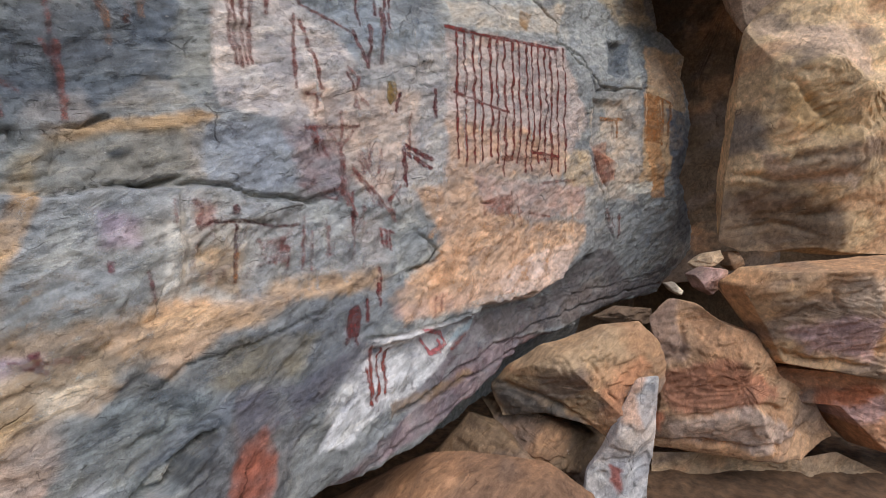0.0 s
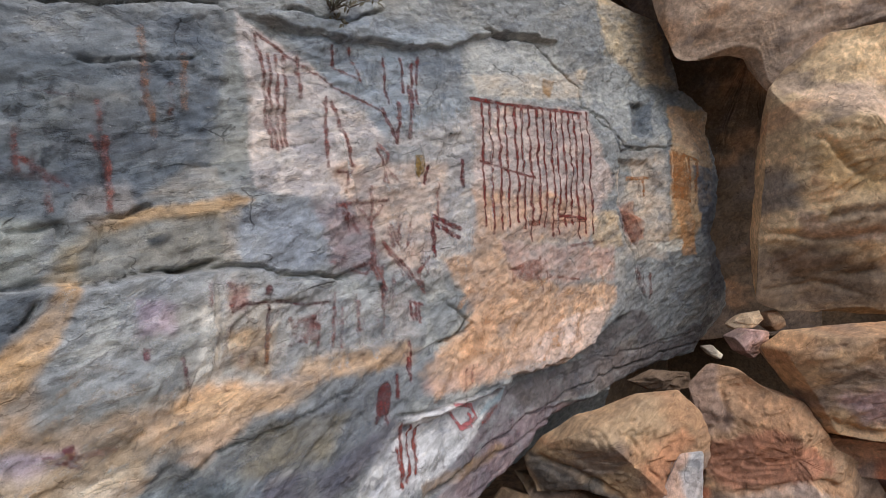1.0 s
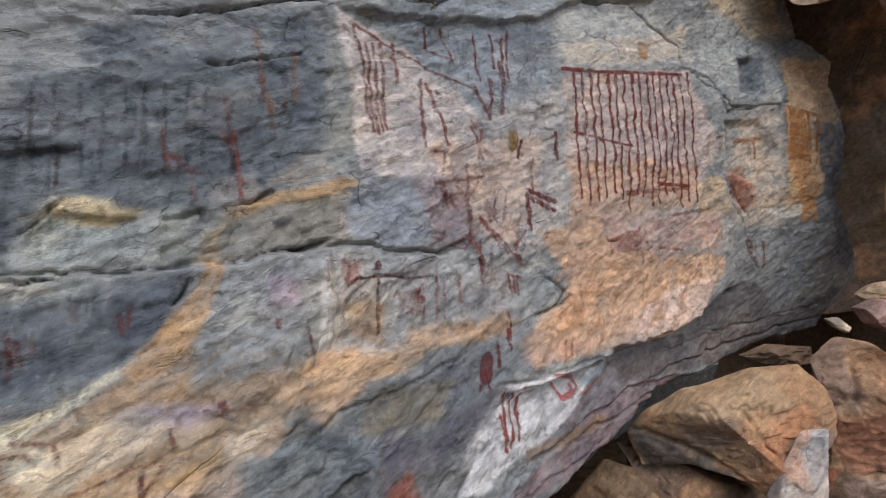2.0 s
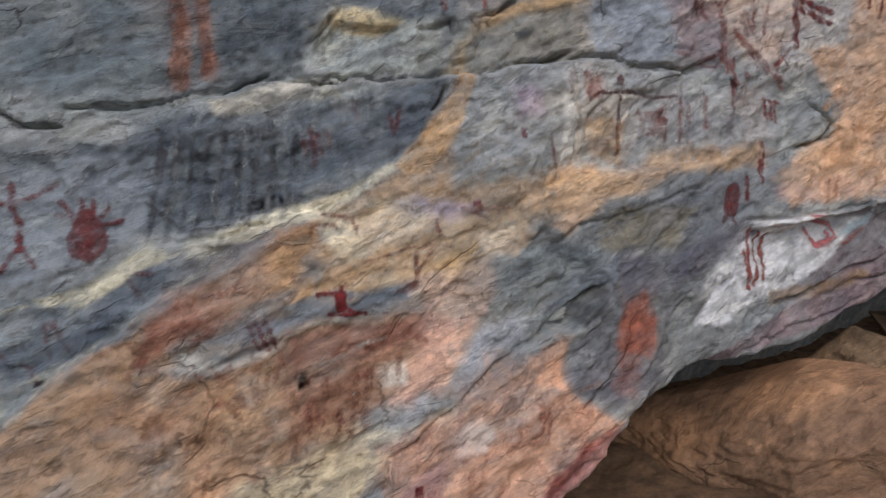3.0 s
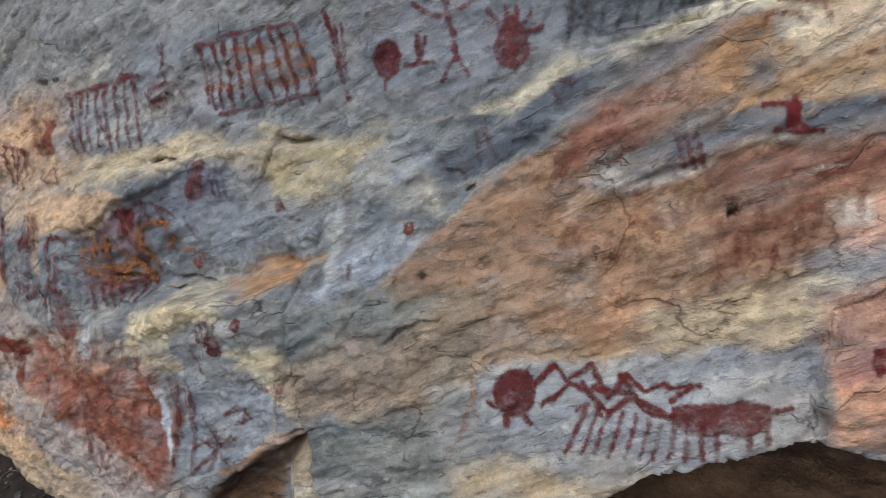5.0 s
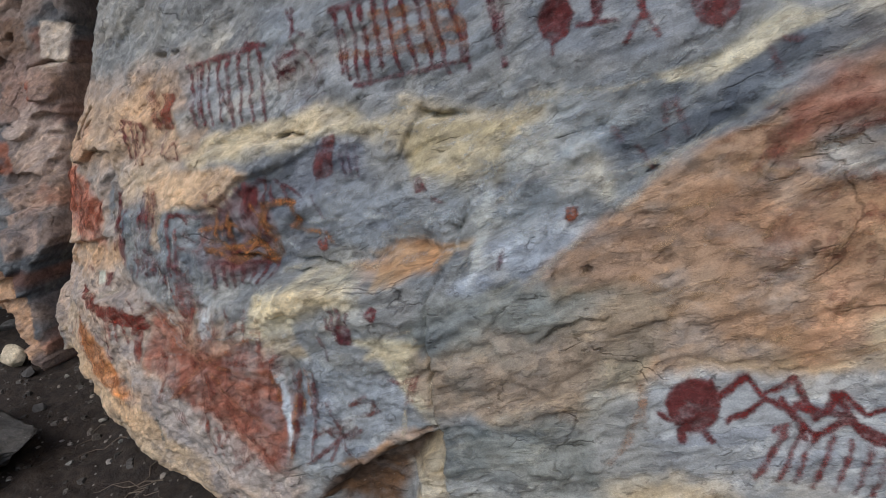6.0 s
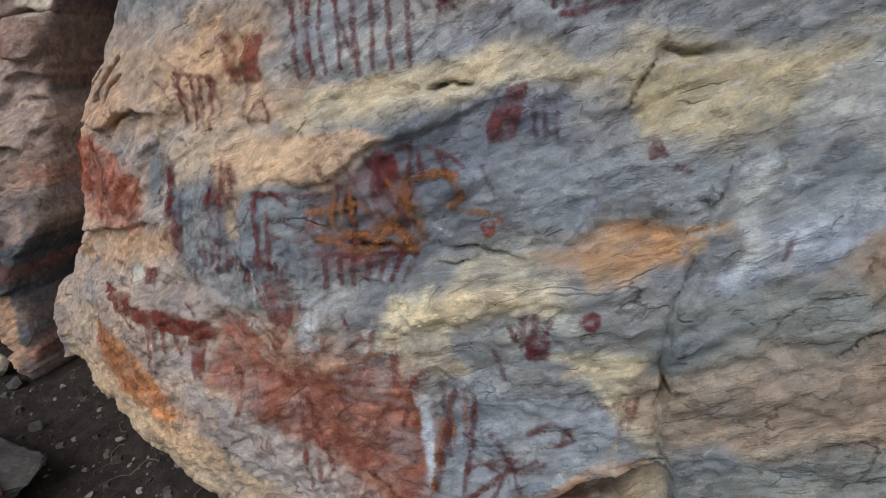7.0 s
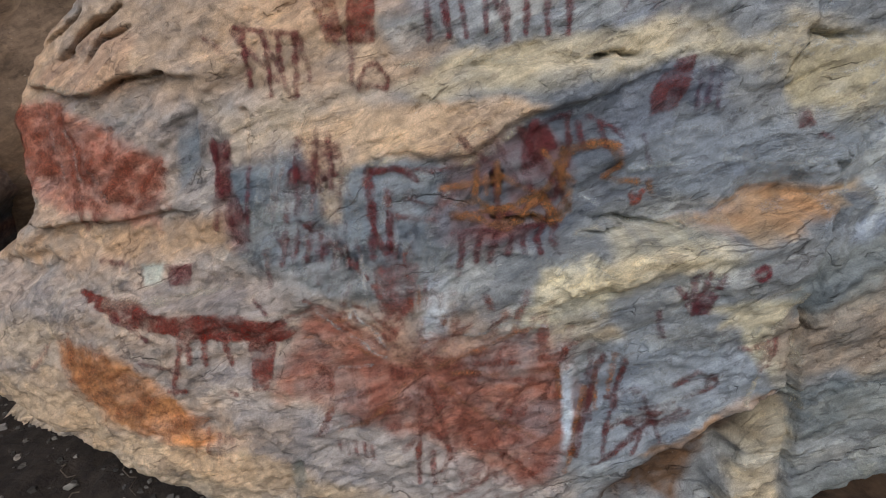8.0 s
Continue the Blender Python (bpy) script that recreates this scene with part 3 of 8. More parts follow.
zone((192, 182, 166), 0.01, 0.9, 0.283, 1.969, 0.465, 2.032, 0.622, 2.016, 0.636, 1.99, 0.438, 1.961, 0.284, 1.926)
zone((84, 90, 98), 0.02, 0.7, 0.308, 1.896, 0.726, 1.952, 0.962, 2.04, 0.885, 1.88, 0.69, 1.786, 0.615, 1.727, 0.437, 1.71, 0.195, 1.659, 0.191, 1.856)
zone((208, 198, 174), 0.008, 0.9, 0.197, 1.574, 0.373, 1.625, 0.614, 1.693, 0.849, 1.825, 0.718, 1.712, 0.57, 1.63, 0.373, 1.577, 0.198, 1.53)
zone((180, 142, 100), 0.012, 0.6, 0.424, 1.519, 0.543, 1.611, 0.55, 1.565, 0.5, 1.466, 0.436, 1.475)
zone((216, 202, 174), 0.012, 0.9, 0.57, 1.638, 0.684, 1.591, 0.698, 1.5, 0.609, 1.512, 0.569, 1.577)
zone((150, 132, 152), 0.02, 0.7, 0.841, 1.678, 1.046, 1.66, 0.936, 1.599)
zone((218, 200, 176), 0.01, 0.9, 1.037, 1.555, 1.149, 1.578, 1.128, 1.495, 1.053, 1.518)
zone((124, 129, 131), 0.015, 0.8, 1.18, 1.507, 1.382, 1.521, 1.486, 1.471, 1.199, 1.297, 1.13, 1.359)
zone((216, 158, 122), 0.008, 0.9, 1.202, 1.148, 1.282, 1.193, 1.282, 1.076, 1.188, 1.098)
zone((198, 158, 112), 0.01, 0.8, 0.782, 1.781, 0.957, 1.949, 1.018, 2.078, 1.073, 2.079, 0.987, 1.859, 0.877, 1.742)
zone((200, 164, 116), 0.01, 0.8, 0.411, 1.385, 0.607, 1.422, 0.831, 1.466, 1.036, 1.541, 1.033, 1.508, 0.829, 1.428, 0.606, 1.387, 0.411, 1.35)
zone((204, 190, 156), 0.014, 0.65, -1.628, 1.296, -1.123, 1.417, -1.071, 1.397, -0.812, 1.333, -1.057, 1.32, -1.201, 1.295, -1.36, 1.255, -1.539, 1.233)
zone((180, 166, 130), 0.02, 0.8, -0.832, 1.325, -0.75, 1.37, -0.482, 1.349, -0.394, 1.299, -0.557, 1.238, -0.712, 1.223, -0.815, 1.223)
zone((94, 99, 108), 0.015, 0.8, -1.394, 1.234, -1.201, 1.292, -1.237, 1.128, -1.173, 1.053, -1.349, 1.066, -1.485, 1.139)
zone((112, 74, 68), 0.015, 0.7, -1.639, 1.114, -1.398, 1.161, -1.297, 1.049, -1.367, 0.907, -1.523, 0.812, -1.701, 0.881)
zone((194, 162, 120), 0.006, 0.9, -0.923, 0.931, -0.647, 1.017, -0.663, 0.983, -0.902, 0.907)
zone((216, 202, 168), 0.012, 0.9, -1.402, 0.815, -1.188, 0.88, -1.137, 0.845, -1.304, 0.752, -1.432, 0.694)
zone((218, 186, 150), 0.015, 0.8, -2.059, 1.147, -1.634, 1.211, -1.638, 1.135, -1.986, 1.003)
zone((98, 105, 115), 0.01, 0.9, -0.16, 1.293, -0.049, 1.416, 0.098, 1.5, 0.236, 1.538, 0.099, 1.455, 0.011, 1.362, -0.128, 1.275)
zone((216, 206, 178), 0.005, 1, -0.157, 1.436, -0.049, 1.466, 0.098, 1.541, 0.209, 1.56, 0.098, 1.507, -0.048, 1.43, -0.125, 1.42)
zone((146, 94, 78), 0.015, 0.7, 0.099, 1.359, 0.238, 1.422, 0.256, 1.366, 0.128, 1.287)
zone((188, 148, 104), 0.015, 0.6, 0.407, 1.532, 0.49, 1.57, 0.484, 1.448, 0.41, 1.426)
zone((194, 158, 118), 0.01, 0.7, 0.347, 1.348, 0.533, 1.445, 0.797, 1.55, 0.801, 1.52, 0.615, 1.44, 0.412, 1.346)
zone((114, 120, 130), 0.008, 0.9, 0.254, 1.308, 0.398, 1.384, 0.616, 1.428, 0.808, 1.392, 0.81, 1.367, 0.643, 1.398, 0.501, 1.34, 0.412, 1.303)
zone((114, 120, 130), 0.008, 0.9, 0.143, 1.229, 0.268, 1.283, 0.335, 1.267, 0.213, 1.207)
zone((190, 182, 175), 0.006, 0.6, 0.143, 1.246, 0.309, 1.226, 0.413, 1.265, 0.513, 1.326, 0.679, 1.32, 0.56, 1.34, 0.427, 1.288, 0.308, 1.257, 0.227, 1.276)
zone((136, 90, 74), 0.015, 0.8, 0.463, 1.289, 0.621, 1.314, 0.815, 1.302, 0.819, 1.254, 0.626, 1.22, 0.479, 1.236)
zone((200, 190, 180), 0.012, 0.9, 0.7, 1.179, 0.779, 1.191, 0.78, 1.141, 0.711, 1.133)
zone((124, 90, 72), 0.025, 0.7, 0.505, 1.156, 0.7, 1.192, 0.692, 1.036, 0.509, 1.059)
zone((184, 170, 140), 0.02, 0.7, 0.342, 0.899, 0.635, 0.964, 0.732, 0.943, 0.642, 0.855, 0.385, 0.813)
zone((156, 157, 159), 0.02, 0.7, -0.006, 0.756, 0.688, 0.854, 0.709, 0.614, 0.46, 0.523, 0.102, 0.458, -0.154, 0.578, -0.135, 0.729)
zone((188, 166, 130), 0.012, 0.8, -0.14, 0.437, 0.008, 0.475, 0.103, 0.441, -0.008, 0.355, -0.229, 0.336)
zone((112, 118, 118), 0.006, 0.8, -0.819, 0.46, -0.681, 0.488, -0.558, 0.52, -0.515, 0.497, -0.643, 0.45, -0.814, 0.415)
zone((118, 123, 124), 0.015, 0.8, -0.758, 0.836, -0.538, 0.884, -0.658, 0.773, -0.746, 0.692)
zone((186, 182, 172), 0.02, 0.6, -0.852, 0.279, -0.41, 0.378, -0.247, 0.348, -0.416, 0.276, -0.839, 0.192)
zone((168, 176, 188), 0.015, 0.7, -0.653, 0.912, -0.492, 1.072, -0.347, 1.124, -0.279, 1.092, -0.459, 0.957, -0.594, 0.899)
zone((206, 206, 200), 0.008, 0.4, -0.592, 1.122, -0.55, 1.221, -0.545, 1.122, -0.572, 0.952, -0.602, 0.917)
zone((176, 182, 186), 0.02, 0.6, -0.524, 1.188, -0.275, 1.28, -0.239, 1.357, -0.374, 1.377, -0.52, 1.286)
zone((190, 150, 120), 0.02, 0.6, 0.188, 1.009, 0.314, 1.026, 0.303, 0.838, 0.189, 0.801)
# brown soil in the hollow, deepened by shade put into the colour
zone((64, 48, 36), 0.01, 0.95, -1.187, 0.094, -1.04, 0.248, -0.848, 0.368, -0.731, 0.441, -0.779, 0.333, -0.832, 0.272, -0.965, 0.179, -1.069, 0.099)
zone((160, 126, 96), 0.012, 0.8, -1.087, 0.243, -0.858, 0.44, -0.736, 0.463, -0.75, 0.441, -0.909, 0.357, -1.04, 0.248)
zone((182, 166, 136), 0.01, 0.7, -0.832, 0.272, -0.734, 0.436, -0.705, 0.408, -0.703, 0.275, -0.747, 0.254)
zone((176, 134, 96), 0.01, 0.9, -0.947, 0.939, -0.858, 1.006, -0.661, 1.023, -0.684, 0.962, -0.878, 0.926, -1.058, 0.904)
zone((204, 190, 156), 0.02, 0.65, -1.331, 0.807, -1.191, 0.899, -0.986, 0.886, -1.039, 0.842, -1.213, 0.793, -1.327, 0.755)
# same shelf in cream, with the light on its top coloured in
zone((214, 180, 142), 0.015, 0.7, -2.011, 1.167, -1.916, 1.203, -1.767, 1.193, -1.511, 1.226, -1.398, 1.213, -1.596, 1.061, -1.653, 1.112, -1.862, 1.049, -1.891, 1.08, -1.77, 1.112, -1.921, 1.12)
zone((204, 186, 152), 0.025, 0.55, -1.765, 1.247, -1.291, 1.315, -1.097, 1.42, -0.987, 1.349, -1.212, 1.307, -1.482, 1.255)
zone((112, 117, 122), 0.012, 0.8, -2.426, 1.109, -2.328, 1.153, -2.351, 1.022, -2.422, 0.938)
zone((112, 120, 126), 0.012, 0.8, -2.246, 1.011, -2.092, 1.037, -2.105, 0.87, -2.179, 0.861)
zone((110, 118, 128), 0.015, 0.7, -1.871, 0.888, -1.686, 0.914, -1.625, 0.988, -1.643, 0.872, -1.78, 0.816)
zone((100, 112, 122), 0.01, 0.7, -1.626, 0.974, -1.48, 1.05, -1.479, 0.964, -1.567, 0.944)
zone((158, 160, 156), 0.02, 0.6, -1.816, 1.422, -1.647, 1.422, -1.662, 1.345, -1.762, 1.331)
zone((204, 180, 148), 0.012, 0.8, -1.988, 1.031, -1.892, 1.062, -1.933, 0.899, -1.964, 0.897)
zone((192, 152, 122), 0.02, 0.7, -2.954, 1.205, -2.679, 1.361, -2.51, 1.364, -2.549, 1.211, -2.803, 1.164)
zone((206, 210, 214), 0.006, 0.9, -1.341, 0.531, -1.317, 0.516, -1.282, 0.25, -1.301, 0.254, -1.332, 0.385)
zone((190, 196, 196), 0.01, 0.8, -1.724, 0.612, -1.652, 0.68, -1.661, 0.598, -1.717, 0.58)
zone((176, 160, 130), 0.02, 0.7, -1.384, 0.662, -1.237, 0.702, -1.17, 0.622, -1.351, 0.598)
zone((206, 192, 158), 0.01, 0.8, -0.95, 0.676, -0.896, 0.724, -0.781, 0.755, -0.739, 0.757, -0.802, 0.678)
zone((120, 124, 130), 0.02, 0.7, -1.262, 0.636, -1.182, 0.795, -1.064, 0.797, -1.086, 0.703)
zone((196, 166, 132), 0.015, 0.7, -3.45, 0.059, -3.022, 0.274, -2.844, 0.149, -2.678, 0.054, -2.37, 0.089, -2.134, 0.111, -2.134, -0.061, -2.432, -0.028, -2.842, -0.023, -3.526, -0.131)
zone((126, 126, 116), 0.006, 0.8, -2.13, 0.108, -2.089, 0.144, -2.097, 0.02, -2.142, -0.041)

RELIEF = []


def relief(kind, size, width, *line):
    RELIEF.append((kind, size, width, line))


relief("step", -0.07, 0.35, 4.32, 1.965, 3.847, 1.792, 3.476, 1.648, 2.891, 1.628, 2.61, 1.584, 2.236, 1.552, 2.077, 1.516)
relief("crack", 0.036, 0.0096, 0.121, 1.929, 0.372, 2.025, 0.578, 2.043, 0.963, 2.058, 1.271, 2.112, 1.557, 2.131, 1.993, 2.122)
relief("step", 0.04, 0.5, 0.12, 1.951, 0.372, 2.03, 0.579, 2.048, 0.963, 2.063, 1.271, 2.118)
relief("crack", 0.024, 0.0072, 0.133, 1.593, 0.374, 1.642, 0.571, 1.653, 0.765, 1.766)
relief("step", 0.035, 0.35, 0.133, 1.599, 0.374, 1.649, 0.571, 1.661, 0.766, 1.774)
relief("step", -0.04, 0.3, 0.152, 2.435, 0.385, 2.445, 0.526, 2.391, 0.743, 2.431)
relief("crack", 0.024, 0.009, 0.564, 2.035, 0.668, 2.045)
relief("crack", 0.024, 0.0096, 0.883, 2.183, 1.01, 2.246, 1.023, 2.171)
relief("crack", 0.016, 0.0048, -0.297, 1.938, -0.207, 1.897, -0.084, 1.88)
relief("crack", 0.032, 0.0078, -0.158, 1.944, -0.003, 1.942, 0.156, 1.957, 0.353, 2.029)
relief("crack", 0.028, 0.0072, 0.467, 2.028, 0.584, 2.02, 0.669, 2.045)
relief("crack", 0.016, 0.0048, 0.959, 1.067, 1.19, 1.221, 1.511, 1.379)
relief("step", 0.05, 0.3, 0.959, 1.067, 1.19, 1.221, 1.511, 1.379)
relief("step", 0.03, 0.3, -0.136, 1.417, 0.104, 1.566, 0.134, 1.549, 0.461, 1.628, 0.561, 1.626)
relief("step", 0.035, 0.5, -0.795, 0.766, -0.459, 0.95, -0.274, 1.101, -0.202, 1.181, -0.031, 1.304, 0.165, 1.451, 0.381, 1.546)
relief("crack", 0.02, 0.0054, 0.696, 0.804, 0.718, 0.925, 0.919, 1.043, 1.099, 1.156, 1.19, 1.197)
relief("step", 0.04, 0.3, 1.19, 1.197, 1.099, 1.156, 0.919, 1.043, 0.718, 0.925, 0.696, 0.804, 0.71, 0.605)
relief("crack", 0.024, 0.0072, 0.696, 0.804, 0.689, 0.727, 0.71, 0.605)
relief("crack", 0.0096, 0.003, -0.506, 0.778, -0.304, 0.852, -0.196, 0.929)
relief("crack", 0.0096, 0.003, -0.323, 0.985, -0.278, 1.019)
relief("crack", 0.024, 0.006, -1.38, 1.303, -1.236, 1.334)
relief("step", 0.02, 0.25, -1.48, 1.303, -1.236, 1.334, -0.91, 1.375, -0.437, 1.363)
relief("step", 0.06, 0.25, -1.523, 0.83, -1.093, 0.899, -0.88, 0.942, -0.641, 1.007, -0.377, 1.134)
relief("crack", 0.016, 0.006, -1.37, 0.859, -1.05, 0.901, -0.84, 0.943)
relief("crack", 0.024, 0.006, -2.699, 1.195, -2.425, 1.254, -2.333, 1.264)
relief("step", -0.05, 0.2, -3.015, 1.201, -2.699, 1.195, -2.425, 1.254, -2.262, 1.267)
relief("crack", 0.028, 0.0048, -1.293, 1.312, -1.24, 1.33, -1.187, 1.335)
relief("step", 0.035, 0.2, -1.766, 1.207, -1.58, 1.291, -1.347, 1.306, -1.187, 1.338)
relief("step", -0.008, 0.3, -1.909, 1.033, -1.582, 1.06, -1.413, 1.19, -1.094, 1.323)
relief("step", 0.05, 0.25, -1.659, 0.748, -1.478, 0.772, -1.277, 0.9, -1.049, 0.916, -0.677, 1.015)
relief("crack", 0.024, 0.0072, -1.319, 0.866, -1.22, 0.904, -1.048, 0.905, -0.947, 0.899)
relief("crack", 0.016, 0.006, -0.636, 1.022, -0.73, 0.886, -0.728, 0.68, -0.713, 0.446, -0.648, 0.057)
relief("step", 0.025, 0.25, -0.648, 0.057, -0.713, 0.446, -0.728, 0.68, -0.73, 0.886, -0.636, 1.022)
relief("crack", 0.016, 0.0048, -2.187, 1.168, -2.183, 1.02)
relief("step", -0.04, 0.3, -3.325, 0.714, -2.911, 0.772, -2.296, 0.92)
relief("step", 0.05, 0.3, -2.959, 0.528, -2.486, 0.596, -2.108, 0.713)
relief("crack", 0.0096, 0.0036, -2.211, 0.719, -2.18, 0.672)
relief("pit", -0.09, 0.03, -1.213, 0.019, -0.922, 0.322, -0.728, 0.445, -0.735, 0.391, -0.819, 0.276, -0.829, 0.046)
relief("crack", 0.024, 0.006, 1.262, 2.109, 1.428, 2.137)
relief("crack", 0.016, 0.0042, 1.453, 1.841, 1.46, 1.948, 1.564, 2.016, 1.772, 2.021)
relief("crack", 0.02, 0.0072, 1.388, 1.724, 1.42, 1.93, 1.408, 2.09, 1.462, 2.128)
relief("crack", 0.02, 0.0048, 1.57, 2.113, 1.779, 2.115, 2.033, 2.151)
relief("crack", 0.024, 0.0054, 2.302, 1.811, 2.612, 1.909, 2.397, 2.038)
relief("crack", 0.024, 0.006, 2.551, 2.993, 2.533, 2.731, 2.678, 2.737)
relief("crack", 0.016, 0.0048, 1.111, 2.249, 1.096, 2.144, 1.013, 2.089)
relief("crack", 0.024, 0.0072, 1.112, 2.254, 1.249, 2.325)
relief("step", 0.05, 0.3, 0.927, 2.06, 1.24, 2.102, 1.445, 2.139)
relief("step", 0.03, 0.2, 1.852, 1.869, 2.059, 1.842, 2.283, 1.934)
relief("crack", 0.032, 0.006, 0.966, 2.748, 1.105, 2.785, 1.265, 2.821, 1.451, 2.922)
relief("crack", 0.04, 0.012, 0.765, 2.854, 1.457, 3.124, 1.518, 3.088)
relief("crack", 0.032, 0.009, 1.632, 3.185, 1.857, 3.223, 2.061, 3.29, 2.275, 3.455)
relief("crack", 0.04, 0.012, 2.956, 3.594, 3.508, 3.716, 3.752, 3.594, 3.958, 3.523, 3.934, 3.383)
relief("step", -0.05, 0.3, 1.519, 3.113, 1.932, 3.155, 2.635, 3.364, 3.163, 3.67, 3.768, 3.805)
relief("crack", 0.032, 0.0084, 3.86, 3.363, 4.195, 3.336, 4.413, 3.154, 5.013, 3.253)
relief("crack", 0.024, 0.0084, 2.559, 2.894, 2.555, 2.713)
relief("pit", -0.08, 0.03, 4.63, 3.559, 4.84, 3.608, 4.771, 3.338, 4.576, 3.301)
relief("pit", -0.05, 0.03, 4.303, 3.025, 4.675, 3.083, 4.829, 2.872, 4.717, 2.593, 4.229, 2.677)
relief("crack", 0.024, 0.0072, 4.251, 2.804, 4.186, 2.632, 4.335, 2.358, 4.559, 1.909)
relief("step", -0.06, 0.3, 4.202, 1.977, 3.771, 1.787, 3.413, 1.678, 2.806, 1.65)
relief("crack", 0.012, 0.0042, 3.201, 1.546, 4.061, 1.621, 5.319, 1.751)
relief("crack", 0.012, 0.0042, 3.674, 1.621, 4.924, 1.68, 5.834, 1.827)
relief("crack", 0.016, 0.0072, 2.033, 1.546, 2.248, 1.575, 2.8, 1.623)
relief("crack", 0.05, 0.012, -2.804, 1.298, -2.675, 1.377, -2.529, 1.445)
relief("crack", 0.04, 0.01, -2.91, 1.3, -2.793, 1.376, -2.687, 1.454)
relief("crack", 0.04, 0.006, -0.296, 1.949, -0.216, 1.897, -0.077, 1.875)
relief("crack", 0.06, 0.01, 1.191, 1.231, 1.329, 1.265, 1.448, 1.349, 1.517, 1.402)
relief("step", 0.04, 0.15, 1.191, 1.231, 1.329, 1.265, 1.448, 1.349, 1.517, 1.402)
relief("crack", 0.04, 0.006, -1.509, 0.919, -1.393, 0.911)
relief("pit", -0.03, 0.02, -3.317, 0.564, -2.987, 0.665, -2.922, 0.642, -2.948, 0.579, -3.341, 0.472)
relief("crack", 0.03, 0.005, -0.315, 0.973, -0.281, 1.001)
relief("crack", 0.025, 0.004, -0.465, 0.778, -0.359, 0.839, -0.298, 0.865, -0.206, 0.912)
relief("crack", 0.03, 0.005, -0.732, 0.656, -0.697, 0.672)
relief("crack", 0.03, 0.006, -0.776, 1.384, -0.692, 1.373, -0.614, 1.392)
relief("crack", 0.05, 0.008, -1.834, 1.613, -1.746, 1.618)

# smaller ledges and cracks
relief("crack", 0.045, 0.009, 1.27, 2.105, 1.334, 2.123, 1.449, 2.153)
relief("pit", -0.02, 0.01, 2.542, 2.834, 2.656, 2.878, 2.624, 2.754, 2.53, 2.731)
relief("crack", 0.035, 0.008, 3.993, 3.581, 3.945, 3.353, 4.268, 3.249, 4.342, 3.115, 4.764, 3.201)
relief("crack", 0.04, 0.009, 2.31, 1.83, 2.453, 1.857, 2.632, 1.964)
relief("crack", 0.03, 0.008, 2.094, 1.199, 2.443, 1.289, 2.904, 1.394, 3.679, 1.49, 4.55, 1.578, 5.499, 1.673)
relief("crack", 0.025, 0.007, 2.435, 1.25, 3.004, 1.334, 3.837, 1.411, 4.947, 1.553)
relief("crack", 0.02, 0.006, 1.958, 1.08, 2.34, 1.147, 2.816, 1.227)
relief("step", -0.03, 0.12, 3.079, 1.443, 3.668, 1.402, 4.581, 1.422, 5.414, 1.601)
relief("crack", 0.02, 0.005, 1.286, 1.489, 1.429, 1.567, 1.655, 1.633, 1.993, 1.723)
relief("crack", 0.03, 0.007, 2.926, 2.301, 2.939, 2.18, 3.058, 2.17)
relief("crack", 0.025, 0.006, 4.206, 2.653, 4.424, 2.365, 4.433, 2.114)
relief("step", 0.03, 0.12, 1.157, 1.655, 1.424, 1.746, 1.709, 1.753, 2.032, 1.816)
relief("step", -0.03, 0.12, 2.077, 1.483, 2.493, 1.57, 2.888, 1.599)
relief("crack", 0.03, 0.008, 0.551, 2.119, 0.627, 2.234, 0.682, 2.264)
relief("step", -0.03, 0.12, 0.536, 2.06, 0.627, 2.225, 0.834, 2.209, 0.911, 2.205)
relief("crack", 0.05, 0.01, 0.578, 2.023, 0.637, 2.028, 0.683, 2.051)
relief("crack", 0.04, 0.008, 0.284, 1.979, 0.372, 2.026, 0.48, 2.067)
relief("crack", 0.03, 0.007, 0.962, 2.04, 0.942, 1.977, 0.913, 1.932)
relief("step", -0.02, 0.1, 1.189, 1.374, 1.328, 1.399, 1.38, 1.464)
relief("crack", 0.05, 0.007, -1.299, 1.324, -1.223, 1.332, -1.154, 1.338)
relief("crack", 0.045, 0.01, -1.94, 1.618, -1.855, 1.621)
relief("crack", 0.035, 0.008, -1.286, 0.875, -1.136, 0.892, -0.948, 0.914)
relief("step", 0.04, 0.12, -1.433, 0.698, -1.349, 0.819, -1.162, 0.886, -0.923, 0.917, -0.647, 1.009)
relief("crack", 0.025, 0.006, -0.84, 1.222, -0.79, 1.308, -0.75, 1.37, -0.57, 1.381)
relief("step", -0.02, 0.1, -0.828, 1.214, -0.782, 1.307, -0.743, 1.367)
relief("step", -0.02, 0.12, 0.213, 1.228, 0.412, 1.299, 0.513, 1.329, 0.679, 1.323)
relief("crack", 0.02, 0.005, 0.098, 1.569, 0.236, 1.571, 0.366, 1.607, 0.513, 1.624)
relief("crack", 0.02, 0.005, -0.837, 0.425, -0.681, 0.488, -0.557, 0.516)
relief("crack", 0.06, 0.014, -2.826, 1.261, -2.726, 1.345, -2.544, 1.441)
relief("crack", 0.04, 0.01, -2.72, 1.234, -2.641, 1.331, -2.47, 1.394)
relief("crack", 0.05, 0.01, -2.705, 1.189, -2.614, 1.207, -2.487, 1.247, -2.354, 1.263)
relief("pit", -0.02, 0.01, -2.426, 1.109, -2.337, 1.16, -2.341, 1.024, -2.424, 0.938)
relief("step", -0.022, 0.1, -1.893, 1.051, -1.741, 1.096, -1.581, 1.101, -1.481, 1.168, -1.371, 1.217, -1.209, 1.271, -1.08, 1.323)
relief("step", 0.05, 0.1, -1.33, 0.763, -1.247, 0.871, -1.161, 0.904, -0.975, 0.911, -0.763, 0.949, -0.661, 1.007)
